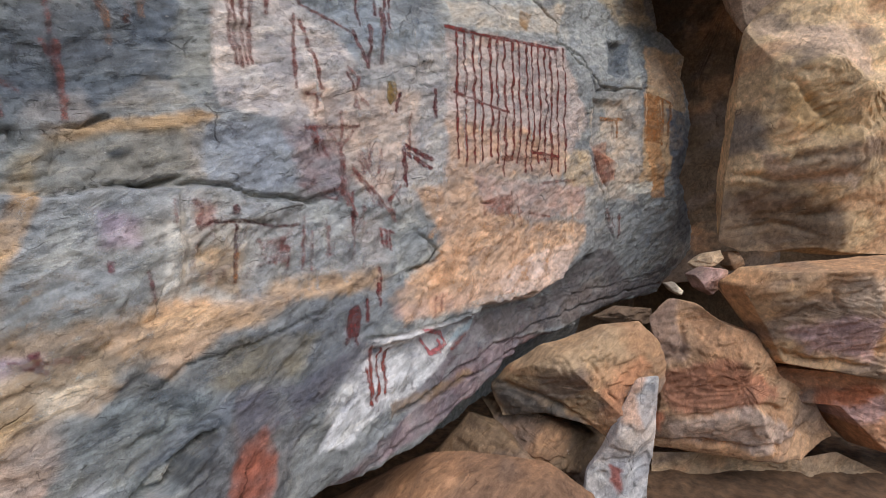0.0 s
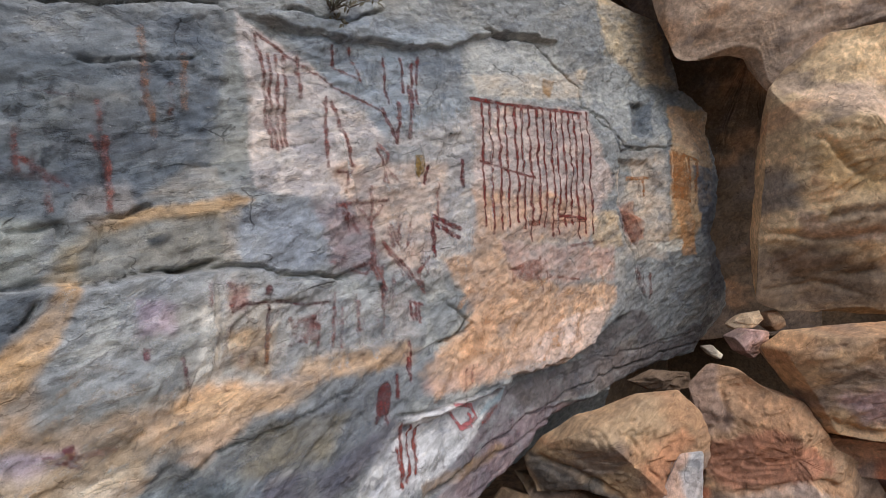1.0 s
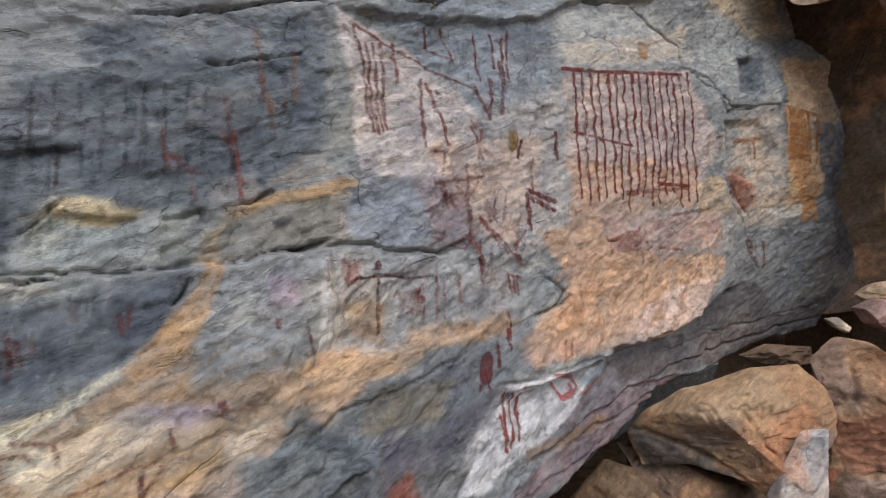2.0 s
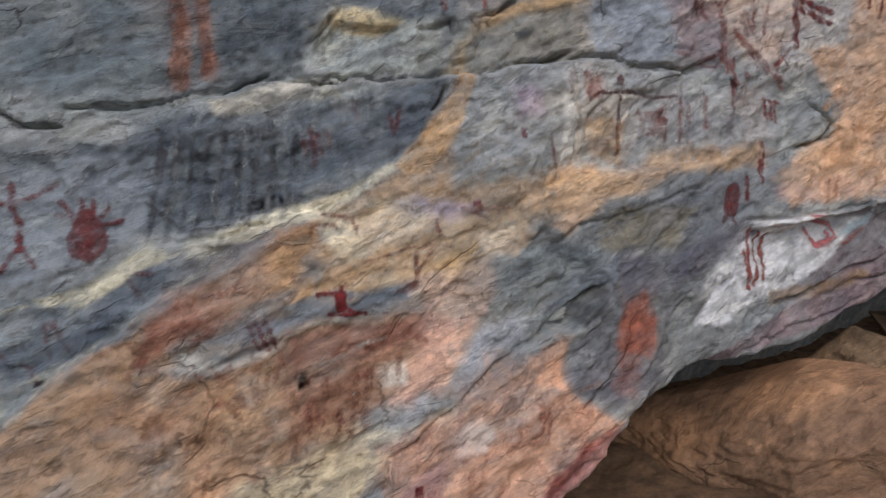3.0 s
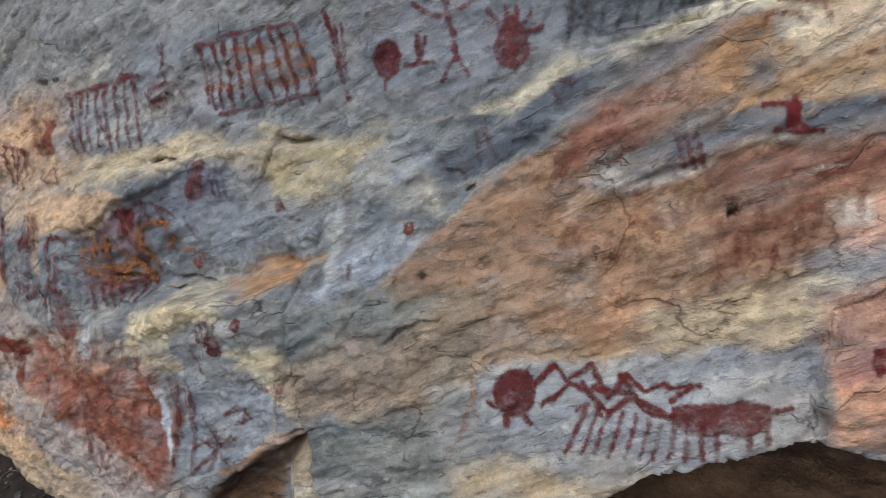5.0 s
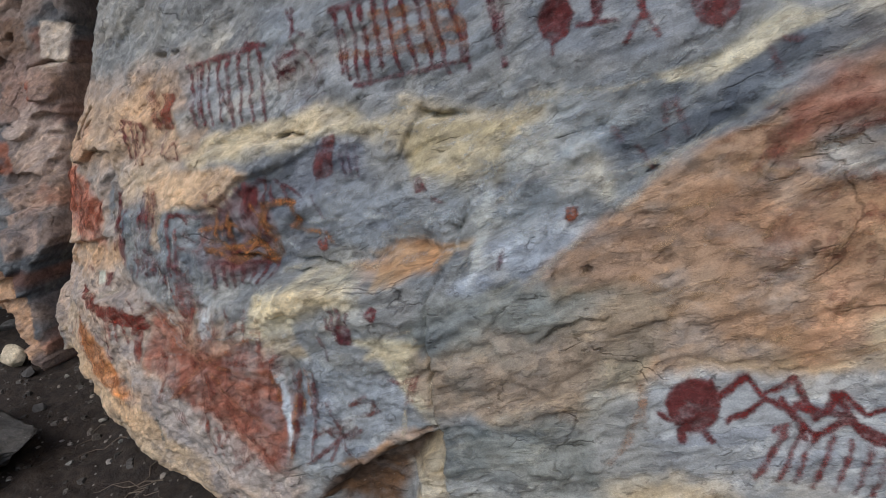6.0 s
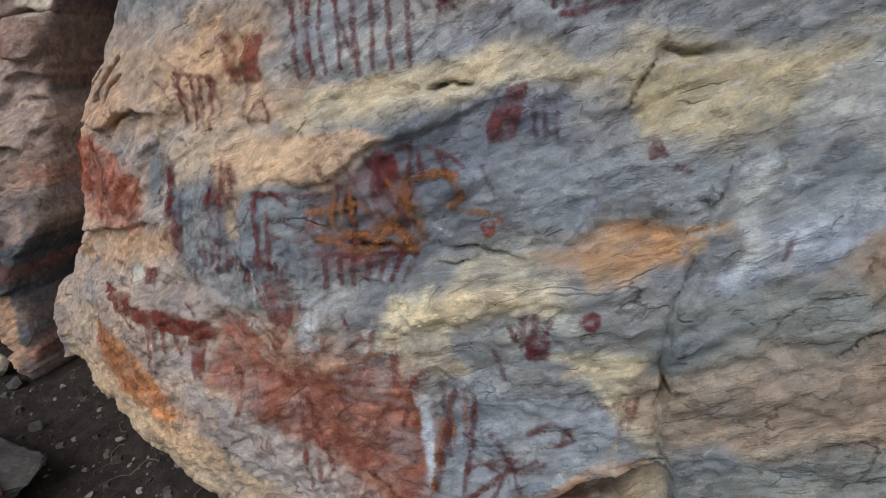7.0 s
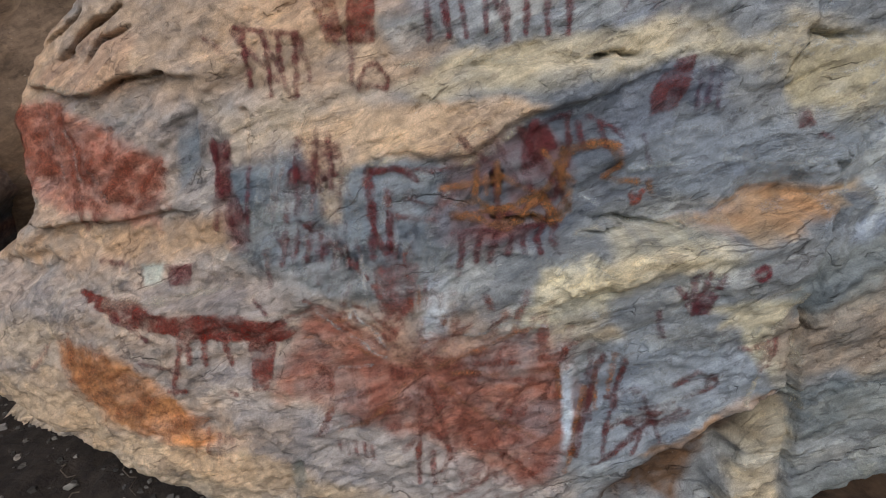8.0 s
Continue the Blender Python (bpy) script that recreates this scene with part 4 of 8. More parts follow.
relief("crack", 0.04, 0.008, -1.276, 0.906, -1.104, 0.902, -0.959, 0.89)
relief("crack", 0.05, 0.01, -0.736, 0.612, -0.727, 0.679, -0.719, 0.726)
relief("crack", 0.03, 0.008, -2.215, 1.166, -2.187, 1.173, -2.173, 1.146)
relief("step", -0.03, 0.1, -2.323, 1.191, -2.326, 1.071, -2.356, 0.96)
relief("crack", 0.02, 0.005, -0.724, 1.062, -0.655, 1.076, -0.639, 1.049, -0.605, 1.196)
relief("step", -0.03, 0.08, -2.174, 0.085, -2.123, 0.116, -2.084, 0.143, -2.134, -0.061)
relief("crack", 0.03, 0.01, 1.332, 1.278, 1.469, 1.372)


def bulge(u, v):
    a, b = np.clip(u, -3.5, 5.3) / 3, (np.clip(v, -0.3, 3.6) - 1.2) / 1.5
    return sum(weight * a**i * b**j for i, j, weight in BULGE)


def boxed(points, u, v, reach):
    (u0, v0), (u1, v1) = points.min(0) - reach, points.max(0) + reach
    cols = np.nonzero((u[0] >= u0) & (u[0] <= u1))[0]
    rows = np.nonzero((v[:, 0] >= v0) & (v[:, 0] <= v1))[0]
    if not len(cols) or not len(rows):
        return None
    return np.s_[rows[0]:rows[-1] + 1, cols[0]:cols[-1] + 1]


def carve(u, v, w, lines):
    """Ledges, cracks and hollows of the face."""
    wu = u + 0.012 * rough(u * 9, v * 9, 3)
    wv = v + 0.012 * rough(u * 9 + 40, v * 9, 3)
    for kind, size, width, line in lines:
        points = paired(line)
        box = boxed(points, u, v, 0.1 if kind == "crack" else 0.05 + 2.5 * width)
        if box is None:
            continue
        a, b = wu[box], wv[box]
        if kind == "pit":
            w[box] += size * smooth(-width, width, inside_by(points, a, b))
            continue
        side, share, length = beside(points, a, b)
        ends = min(0.3, 0.12 / length)
        fade = smooth(0, ends, share) * smooth(0, ends, 1 - share)
        if kind == "crack":
            wide = width * (0.55 + 0.5 * grain(a * 7, b * 7))
            w[box] -= 1.3 * size * fade * np.exp(-((side / np.maximum(wide, 0.0045)) ** 2))
        else:
            w[box] += size * fade * (smooth(-0.004, 0.014, side) - 0.5) * np.exp(-np.abs(side) / width)
    return w


def weather(u, v):
    """Bedding that dips to the left, and roughness from a hand's width down to grains."""
    a, b = u * math.cos(DIP) + v * math.sin(DIP), v * math.cos(DIP) - u * math.sin(DIP)
    b = b + 0.06 * grain(a * 1.1, b * 1.3)
    calm = 1 - 0.62 * smooth(1.7, 2.6, u)
    w = calm * (0.024 * grain(a * 0.9, b * 3.1) + 0.0065 * rough(a * 2.2, b * 7, 3))
    ledge = (b * 4.3 + 0.9 * grain(a * 1.3, b * 2.2)) % 1.0
    w += 0.012 * calm * smooth(0, 0.9, ledge) * (1 - smooth(0.95, 1.0, ledge)) * smooth(0.0, 0.5, grain(a * 1.7 + 9, b * 3 + 4))
    # thin flakes that have spalled off, with sharp rims
    for scale, deep, shift in ((1.0, 0.008, 0.0), (2.6, 0.0045, 8.0), (5.5, 0.003, 21.0)):
        level = 1.7 * rough(a * 2.4 * scale + shift, b * 4.6 * scale + shift, 4, 0.55)
        whole = np.floor(level)
        w += deep * (0.5 + 0.5 * calm) * (whole + smooth(0.0, 0.10, level - whole))
    w += 0.0012 * (1 - 2 * np.abs(rough(a * 9, b * 20, 3)))
    w += 0.0025 * calm * rough(u * 22, v * 22, 4) + 0.0008 * rough(u * 80, v * 80, 2)
    return w


def colour_of(r, g, b):
    """Linear colour from the usual 0 to 255."""
    c = np.array([r, g, b], float) / 255
    return np.where(c <= 0.04045, c / 12.92, ((c + 0.055) / 1.055) ** 2.4)


PALE = 0.94


def faded(r, g, b):
    """A patch's colour, a little greyer than fresh pigment."""
    c = colour_of(r, g, b) * PALE
    grey = 1 - smooth(0.06, 0.22, (max(r, g, b) - min(r, g, b)) / max(r, g, b))
    return c * (1 + grey * np.array([-0.045, 0.005, 0.02])) + (c.mean() - c) * (0.08 + 0.12 * grey)


def tinted(u, v, tint, zones):
    du = 0.036 * rough(u * 5, v * 5, 5, 0.6) + 0.007 * rough(u * 40, v * 40, 2)
    dv = 0.030 * rough(u * 5 + 31, v * 5, 5, 0.6) + 0.007 * rough(u * 40 + 9, v * 40, 2)
    patchy = 0.88 + 0.34 * rough(u * 9 + 3 + 4 * v, v * 15 - 5 * u, 5, 0.6)
    for colour, feather, strength, line in zones:
        points = paired(line)
        box = boxed(points, u, v, feather + 0.1)
        if box is None:
            continue
        f = feather * 0.8 + 0.004
        stray = min(1.0, max(0.3, feather / 0.045))
        share = smooth(-f, f, inside_by(points, u[box] + stray * du[box], v[box] + stray * dv[box])) * np.clip(strength * patchy[box], 0, 1)
        tint[box] += (faded(*colour) - tint[box]) * share[..., None]
    return tint


def sheet(name, material, places, tint=None, parent=None):
    """A grid of places (rows, columns, 3) as one mesh with its stain."""
    rows, cols = places.shape[:2]
    index = np.arange(rows * cols).reshape(rows, cols)
    quads = np.stack([index[:-1, :-1], index[:-1, 1:], index[1:, 1:], index[1:, :-1]], -1).reshape(-1, 4)
    return mesh_from(name, material, places.reshape(-1, 3), quads, None if tint is None else tint.reshape(-1, 3), parent)


def mesh_from(name, material, places, quads, tint=None, parent=None):
    mesh = bpy.data.meshes.new(name)
    mesh.vertices.add(len(places))
    mesh.vertices.foreach_set("co", np.ascontiguousarray(places, np.float32).ravel())
    mesh.loops.add(quads.size)
    mesh.loops.foreach_set("vertex_index", quads.astype(np.int32).ravel())
    mesh.polygons.add(len(quads))
    mesh.polygons.foreach_set("loop_start", np.arange(0, quads.size, quads.shape[1], dtype=np.int32))
    mesh.update(calc_edges=True)
    mesh.polygons.foreach_set("use_smooth", np.ones(len(quads), bool))
    if tint is not None:
        layer = mesh.color_attributes.new("stain", "FLOAT_COLOR", "POINT")
        layer.data.foreach_set("color", np.concatenate([tint, np.ones((len(tint), 1))], 1).astype(np.float32).ravel())
    mesh.materials.append(material)
    mesh.update()
    ob = new(name, mesh)
    ob.parent = parent
    return ob


# ---- materials ----
def nodes_of(name):
    material = bpy.data.materials.new(name)
    material.use_nodes = True
    tree = material.node_tree
    return material, tree.nodes, tree.links, tree.nodes["Principled BSDF"]


def noise_node(nodes, links, where, scale, detail=6, rough_by=0.6, warp=0.0):
    n = nodes.new("ShaderNodeTexNoise")
    n.inputs["Scale"].default_value, n.inputs["Detail"].default_value = scale, detail
    n.inputs["Roughness"].default_value, n.inputs["Distortion"].default_value = rough_by, warp
    links.new(where, n.inputs["Vector"])
    return n.outputs["Fac"]


def span(nodes, links, value, a, b, low=0.0, high=1.0):
    n = nodes.new("ShaderNodeMapRange")
    n.interpolation_type = "SMOOTHSTEP"
    for key, number in zip(("From Min", "From Max", "To Min", "To Max"), (a, b, low, high)):
        n.inputs[key].default_value = number
    links.new(value, n.inputs["Value"])
    return n.outputs["Result"]


def blend(nodes, links, kind, share, first, second):
    n = nodes.new("ShaderNodeMix")
    n.data_type, n.blend_type = "RGBA", kind
    for socket, value in ((n.inputs[0], share), (n.inputs[6], first), (n.inputs[7], second)):
        if isinstance(value, (int, float)):
            socket.default_value = value
        elif isinstance(value, tuple):
            socket.default_value = (*value, 1)
        else:
            links.new(value, socket)
    return n.outputs[2]


def sums(nodes, links, operation, a, b):
    n = nodes.new("ShaderNodeMath")
    n.operation = operation
    for socket, value in zip(n.inputs, (a, b)):
        if isinstance(value, (int, float)):
            socket.default_value = value
        else:
            links.new(value, socket)
    return n.outputs[0]


def tilted(nodes, links, stretch):
    """Coordinates drawn out along the bedding."""
    coords = nodes.new("ShaderNodeTexCoord")
    turn = nodes.new("ShaderNodeMapping")
    turn.inputs["Rotation"].default_value = (0, -DIP, radians(46.5))
    turn.vector_type = "TEXTURE"
    turn.inputs["Scale"].default_value = stretch
    links.new(coords.outputs["Object"], turn.inputs["Vector"])
    return coords.outputs["Object"], turn.outputs["Vector"]


def rock_material(name, relief_by=1.0, mottled=1.0):
    material, nodes, links, surface = nodes_of(name)
    place, bed = tilted(nodes, links, (2.2, 1.0, 1.0))
    _, long_bed = tilted(nodes, links, (3.6, 1.0, 1.0))
    stain = nodes.new("ShaderNodeAttribute")
    stain.attribute_name = "stain"
    colour = stain.outputs["Color"]
    # broad cloudy tints of iron and of grey skin
    iron = span(nodes, links, noise_node(nodes, links, bed, 3.1, 7, 0.62, 0.4), 0.52, 0.70, 0, 0.34 * mottled)
    colour = blend(nodes, links, "MULTIPLY", iron, colour, (0.98, 0.78, 0.60))
    grey = span(nodes, links, noise_node(nodes, links, bed, 4.7, 8, 0.65, 0.6), 0.54, 0.66, 0, 0.45 * mottled)
    colour = blend(nodes, links, "MULTIPLY", grey, colour, (0.74, 0.80, 0.85))
    # sharp-edged patches where the skin has flaked, paler or darker than the rest
    raised = []
    for scale, middle, tone in ((3.1, 0.55, (1.20, 1.17, 1.12)), (6.9, 0.57, (0.78, 0.80, 0.85)), (9.7, 0.58, (1.28, 1.26, 1.20)),
                                (17.3, 0.60, (0.72, 0.71, 0.72)), (23.0, 0.60, (1.22, 1.21, 1.20)), (47.0, 0.63, (0.70, 0.68, 0.68))):
        patch = span(nodes, links, noise_node(nodes, links, bed, scale, 7, 0.62, 0.5), middle - 0.022, middle + 0.022, 0, 0.8 * mottled)
        colour = blend(nodes, links, "MULTIPLY", patch, colour, tone)
        raised.append(patch)
    # fine streaks along the beds, then grains and pale flecks
    streaks = span(nodes, links, noise_node(nodes, links, long_bed, 26, 8, 0.66, 0.7), 0.34, 0.66, 0.76, 1.22)
    colour = blend(nodes, links, "MULTIPLY", 1.0, colour, streaks)
    fine = span(nodes, links, noise_node(nodes, links, place, 30, 9, 0.7), 0.3, 0.7, 0.86, 1.14)
    colour = blend(nodes, links, "MULTIPLY", 1.0, colour, fine)
    grains = span(nodes, links, noise_node(nodes, links, place, 240, 2, 0.7), 0.3, 0.7, 0.90, 1.10)
    colour = blend(nodes, links, "MULTIPLY", 1.0, colour, grains)
    flecks = span(nodes, links, noise_node(nodes, links, bed, 70, 5, 0.65), 0.68, 0.72, 0, 0.45)
    colour = blend(nodes, links, "MIX", flecks, colour, (0.60, 0.58, 0.55))
    # thin broken cracks that run with the beds, at three sizes
    shaken = nodes.new("ShaderNodeTexNoise")
    shaken.inputs["Scale"].default_value, shaken.inputs["Detail"].default_value = 5, 8
    links.new(bed, shaken.inputs["Vector"])
    wobble = nodes.new("ShaderNodeMix")
    wobble.data_type = "VECTOR"
    wobble.inputs[0].default_value = 0.16
    links.new(bed, wobble.inputs[4])
    links.new(shaken.outputs["Color"], wobble.inputs[5])
    cracked = 0.0
    for scale, wide, bare in ((3.0, 0.009, 0.54), (7.5, 0.012, 0.57), (17.0, 0.020, 0.60)):
        veins = nodes.new("ShaderNodeTexVoronoi")
        veins.feature = "DISTANCE_TO_EDGE"
        veins.inputs["Scale"].default_value = scale
        links.new(wobble.outputs[1], veins.inputs["Vector"])
        thin = span(nodes, links, veins.outputs["Distance"], 0.0, wide, 1, 0)
        broken = span(nodes, links, noise_node(nodes, links, place, 2.2 * scale**0.5, 4), bare, bare + 0.08)
        cracked = sums(nodes, links, "MAXIMUM", cracked, sums(nodes, links, "MULTIPLY", thin, broken))
    colour = blend(nodes, links, "MULTIPLY", sums(nodes, links, "MULTIPLY", cracked, 0.6), colour, (0.28, 0.25, 0.24))
    links.new(colour, surface.inputs["Base Color"])
    surface.inputs["Roughness"].default_value = 0.82
    surface.inputs["Specular IOR Level"].default_value = 0.25
    # relief: rims of the flakes, beds, grain and cracks
    height = sums(nodes, links, "MULTIPLY", noise_node(nodes, links, bed, 34, 5, 0.62), 0.5)
    height = sums(nodes, links, "ADD", height, sums(nodes, links, "MULTIPLY", noise_node(nodes, links, long_bed, 20, 8, 0.62, 0.6), 0.5))
    for patch, share in zip(raised, (0.7, -0.6, 0.5, -0.5, 0.3, -0.3)):
        height = sums(nodes, links, "ADD", height, sums(nodes, links, "MULTIPLY", patch, share))
    height = sums(nodes, links, "SUBTRACT", height, sums(nodes, links, "MULTIPLY", cracked, 1.2))
    bump = nodes.new("ShaderNodeBump")
    bump.inputs["Strength"].default_value, bump.inputs["Distance"].default_value = 0.6 * relief_by, 0.010
    links.new(height, bump.inputs["Height"])
    links.new(bump.outputs["Normal"], surface.inputs["Normal"])
    return material


def pigment_material():
    material, nodes, links, surface = nodes_of("ochre_pigment")
    place, bed = tilted(nodes, links, (1.6, 1.0, 1.0))
    pigment = nodes.new("ShaderNodeAttribute")
    pigment.attribute_name = "stain"
    cover = nodes.new("ShaderNodeAttribute")
    cover.attribute_name = "cover"
    wear = nodes.new("ShaderNodeAttribute")
    wear.attribute_name = "wear"
    colour = blend(nodes, links, "MULTIPLY", 1.0, pigment.outputs["Color"], span(nodes, links, noise_node(nodes, links, place, 60, 6), 0.25, 0.75, 0.7, 1.3))
    links.new(colour, surface.inputs["Base Color"])
    surface.inputs["Roughness"].default_value = 0.9
    surface.inputs["Specular IOR Level"].default_value = 0.15
    # thin and broken towards the rim and where the rock stands proud
    ragged = sums(nodes, links, "SUBTRACT", noise_node(nodes, links, place, 95, 6, 0.7), 0.5)
    rim = sums(nodes, links, "ADD", sums(nodes, links, "MULTIPLY", cover.outputs["Fac"], 130.0), sums(nodes, links, "MULTIPLY", ragged, sums(nodes, links, "ADD", sums(nodes, links, "MULTIPLY", wear.outputs["Fac"], 2.2), 1.6)))
    rim = span(nodes, links, rim, -0.7, 0.6)
    flaked = sums(nodes, links, "ADD", sums(nodes, links, "MULTIPLY", noise_node(nodes, links, bed, 17, 9, 0.72), 0.75), sums(nodes, links, "MULTIPLY", noise_node(nodes, links, place, 110, 4, 0.7), 0.25))
    worn = span(nodes, links, sums(nodes, links, "ADD", flaked, sums(nodes, links, "MULTIPLY", wear.outputs["Fac"], -0.30)), 0.22, 0.50)
    thick = sums(nodes, links, "SUBTRACT", 0.96, sums(nodes, links, "MULTIPLY", wear.outputs["Fac"], 0.62))
    film = sums(nodes, links, "MULTIPLY", sums(nodes, links, "MULTIPLY", rim, worn), thick)
    clear = nodes.new("ShaderNodeBsdfTransparent")
    mix = nodes.new("ShaderNodeMixShader")
    links.new(film, mix.inputs[0])
    links.new(clear.outputs[0], mix.inputs[1])
    links.new(surface.outputs[0], mix.inputs[2])
    bump = nodes.new("ShaderNodeBump")
    bump.inputs["Strength"].default_value, bump.inputs["Distance"].default_value = 0.6, 0.014
    links.new(noise_node(nodes, links, bed, 30, 10, 0.72), bump.inputs["Height"])
    links.new(bump.outputs["Normal"], surface.inputs["Normal"])
    links.new(mix.outputs[0], nodes["Material Output"].inputs["Surface"])
    return material


ROCK = rock_material("painted_sandstone")
BOULDER_ROCK = rock_material("boulder_sandstone", 0.75, 0.75)
PIGMENT = pigment_material()

SOIL, nodes, links, surface = nodes_of("dark_soil")
place, bed = tilted(nodes, links, (1, 1, 1))
stain = nodes.new("ShaderNodeAttribute")
stain.attribute_name = "stain"
colour = blend(nodes, links, "MULTIPLY", 1.0, stain.outputs["Color"], span(nodes, links, noise_node(nodes, links, place, 14, 9, 0.7), 0.25, 0.75, 0.4, 1.5))
crumbs = span(nodes, links, noise_node(nodes, links, place, 90, 5, 0.7), 0.6, 0.72, 0, 0.5)
colour = blend(nodes, links, "MIX", crumbs, colour, (0.13, 0.105, 0.085))
links.new(colour, surface.inputs["Base Color"])
surface.inputs["Roughness"].default_value = 0.95
bump = nodes.new("ShaderNodeBump")
bump.inputs["Strength"].default_value, bump.inputs["Distance"].default_value = 1.0, 0.03
links.new(noise_node(nodes, links, place, 45, 9, 0.75), bump.inputs["Height"])
links.new(bump.outputs["Normal"], surface.inputs["Normal"])

# ---- the painted wall ----
us = np.concatenate([np.arange(-4.3, 2.2, 0.0075), np.arange(2.2, 6.6, 0.011)])
vs = np.arange(-0.75, 4.4, 0.0085)
GU, GV = np.meshgrid(us, vs)
GW = carve(GU, GV, bulge(GU, GV), RELIEF) + weather(GU, GV)


def edged(u, v, w, outline, depth=1.1):
    """Rounds the rock off and takes it back into the cliff past its outline."""
    wu, wv = u + 0.012 * rough(u * 9, v * 9, 4), v + 0.012 * rough(u * 9 + 50, v * 9, 4)
    gap = inside_by(paired(outline), wu, wv)
    rounding = 0.035 * (1 - np.sqrt(np.clip(1 - (1 - np.clip(gap / 0.06, 0, 1)) ** 2, 0, 1)))
    return w - rounding - depth * smooth(0.0, 0.07, -gap) - 0.1 * smooth(0, 0.02, -gap)


GW = edged(GU, GV, GW, OUTLINE)
rock_wall = sheet("rock_wall", ROCK, to_world(GU, GV, GW), tinted(GU, GV, np.ones((*GU.shape, 3)) * faded(142, 140, 138), ZONES))
tagged(rock_wall, "weathered grey and ochre sandstone wall covered in old red rock paintings", "rock wall", kind="structure")

SIDE_ZONES = [
    ((150, 124, 112), 0.04, 0.8, (-4.777, 1.844, -4.159, 1.793, -3.808, 1.587, -3.856, 1.341, -4.225, 1.284, -4.451, 1.368, -4.792, 1.308)),
    ((138, 84, 64), 0.02, 0.8, (-4.794, 1.23, -4.498, 1.22, -4.421, 0.994, -4.658, 0.99)),
    ((140, 76, 58), 0.01, 0.8, (-4.161, 1.618, -4.056, 1.622, -4.064, 1.478, -4.15, 1.471)),
    ((108, 111, 118), 0.03, 0.9, (-4.766, 0.884, -4.412, 0.883, -4.345, 0.66, -4.632, 0.579, -4.749, 0.654)),
    ((178, 158, 146), 0.03, 0.8, (-4.445, 1.35, -4.118, 1.462, -3.902, 1.272, -3.94, 1.051, -4.26, 0.991, -4.435, 1.181)),
    ((164, 140, 126), 0.02, 0.7, (-4.355, 0.845, -4.032, 0.88, -4.023, 0.48, -4.233, 0.438)),
    ((190, 152, 120), 0.012, 1, (-4.571, 0.466, -4.293, 0.472, -4.251, 0.086, -4.269, -0.409, -4.529, -0.159, -4.554, 0.148)),
    ((104, 111, 115), 0.012, 1, (-4.748, 0.461, -4.579, 0.425, -4.55, 0.017, -4.817, 0.04)),
    ((194, 178, 162), 0.012, 1, (-4.019, 1.993, -3.739, 1.965, -3.826, 1.73, -3.958, 1.687, -4.058, 1.777)),
    ((112, 88, 72), 0.02, 0.9, (-4.721, 2.064, -4.172, 2.009, -4.157, 1.8, -4.782, 1.784)),
]
SIDE_RELIEF = [
    ("crack", 0.06, 0.014, (-4.413, 0.875, -4.192, 0.896, -4.027, 0.901)),
    ("crack", 0.08, 0.016, (-4.227, 1.682, -4.006, 1.744, -3.842, 1.724, -3.72, 1.672)),
    ("crack", 0.06, 0.014, (-4.754, 1.937, -4.468, 1.907, -4.249, 1.916)),
    ("crack", 0.05, 0.012, (-4.226, 1.652, -4.448, 1.331)),
    ("crack", 0.05, 0.012, (-4.571, 0.466, -4.521, 0.151, -4.522, -0.149)),
    ("crack", 0.04, 0.01, (-4.792, 1.308, -4.448, 1.331, -4.276, 1.287)),
    ("crack", 0.05, 0.012, (-4.292, 0.435, -4.251, 0.086)),
    ("step", 0.08, 0.2, (-4.764, 0.923, -4.419, 0.901, -4.038, 0.916)),
]
su, sv = np.meshgrid(np.arange(-6.4, -2.1, 0.012), np.arange(-0.7, 4.4, 0.012))
sw = bulge(su, sv) + 1.6 * weather(su + 11, sv + 3) - 0.10 - 0.12 * smooth(0, 1.2, -2.6 - su)
block = 1.6 * rough(su * 1.5 + 2, sv * 2.0, 3, 0.5)
sw += 0.07 * (np.floor(block) + smooth(0, 0.06, block - np.floor(block)))
sw = edged(su, sv, carve(su, sv, sw, SIDE_RELIEF), SIDE_OUTLINE, 1.0)
mix = smooth(-0.5, 0.6, rough(su * 2.1, sv * 3.1, 4))[..., None]
side_tint = faded(134, 116, 106) * (1 - mix) + faded(92, 94, 98) * mix
rust = (smooth(0.1, 0.7, rough(su * 3 + 5, sv * 3.7, 4)) * 0.7)[..., None]
side_tint = side_tint * (1 - rust) + faded(136, 92, 74) * rust
side_tint = tinted(su, sv, side_tint, SIDE_ZONES)
side_wall = tagged(sheet("side_rock_wall", ROCK, to_world(su, sv, sw), side_tint),
                   "broken grey and rust sandstone face beyond a dark cleft", "rock wall", kind="structure")

bu, bv = np.meshgrid(np.arange(-7.5, 16, 0.07), np.arange(-1.5, 9.0, 0.07))
bw = -1.75 + 2.5 * weather(bu, bv) + 0.25 * grain(bu, bv)
back_rock = tagged(sheet("back_rock", BOULDER_ROCK, to_world(bu, bv, bw), np.ones((*bu.shape, 3)) * colour_of(120, 100, 82)),
                   "brown cliff rock deep inside the clefts", "cliff", kind="structure")


# unseen sheet added over the wall to keep skylight out of the clefts
ru, rw = np.meshgrid(np.arange(-9, 16, 0.25), np.arange(-2.6, -0.3, 0.25))
shade_roof = tagged(sheet("cleft_shade_roof", BOULDER_ROCK, to_world(ru, 4.75 + 0.15 * grain(ru * 1.3, rw * 1.3) - 0.12 * rw, rw), np.ones((*ru.shape, 3)) * colour_of(120, 104, 90)),
              "unseen rough brown sheet added above the wall to darken the clefts", "cliff", kind="structure")
ev, ew = np.meshgrid(np.arange(-1.5, 9.0, 0.1), np.arange(-2.4, 2.6, 0.1))
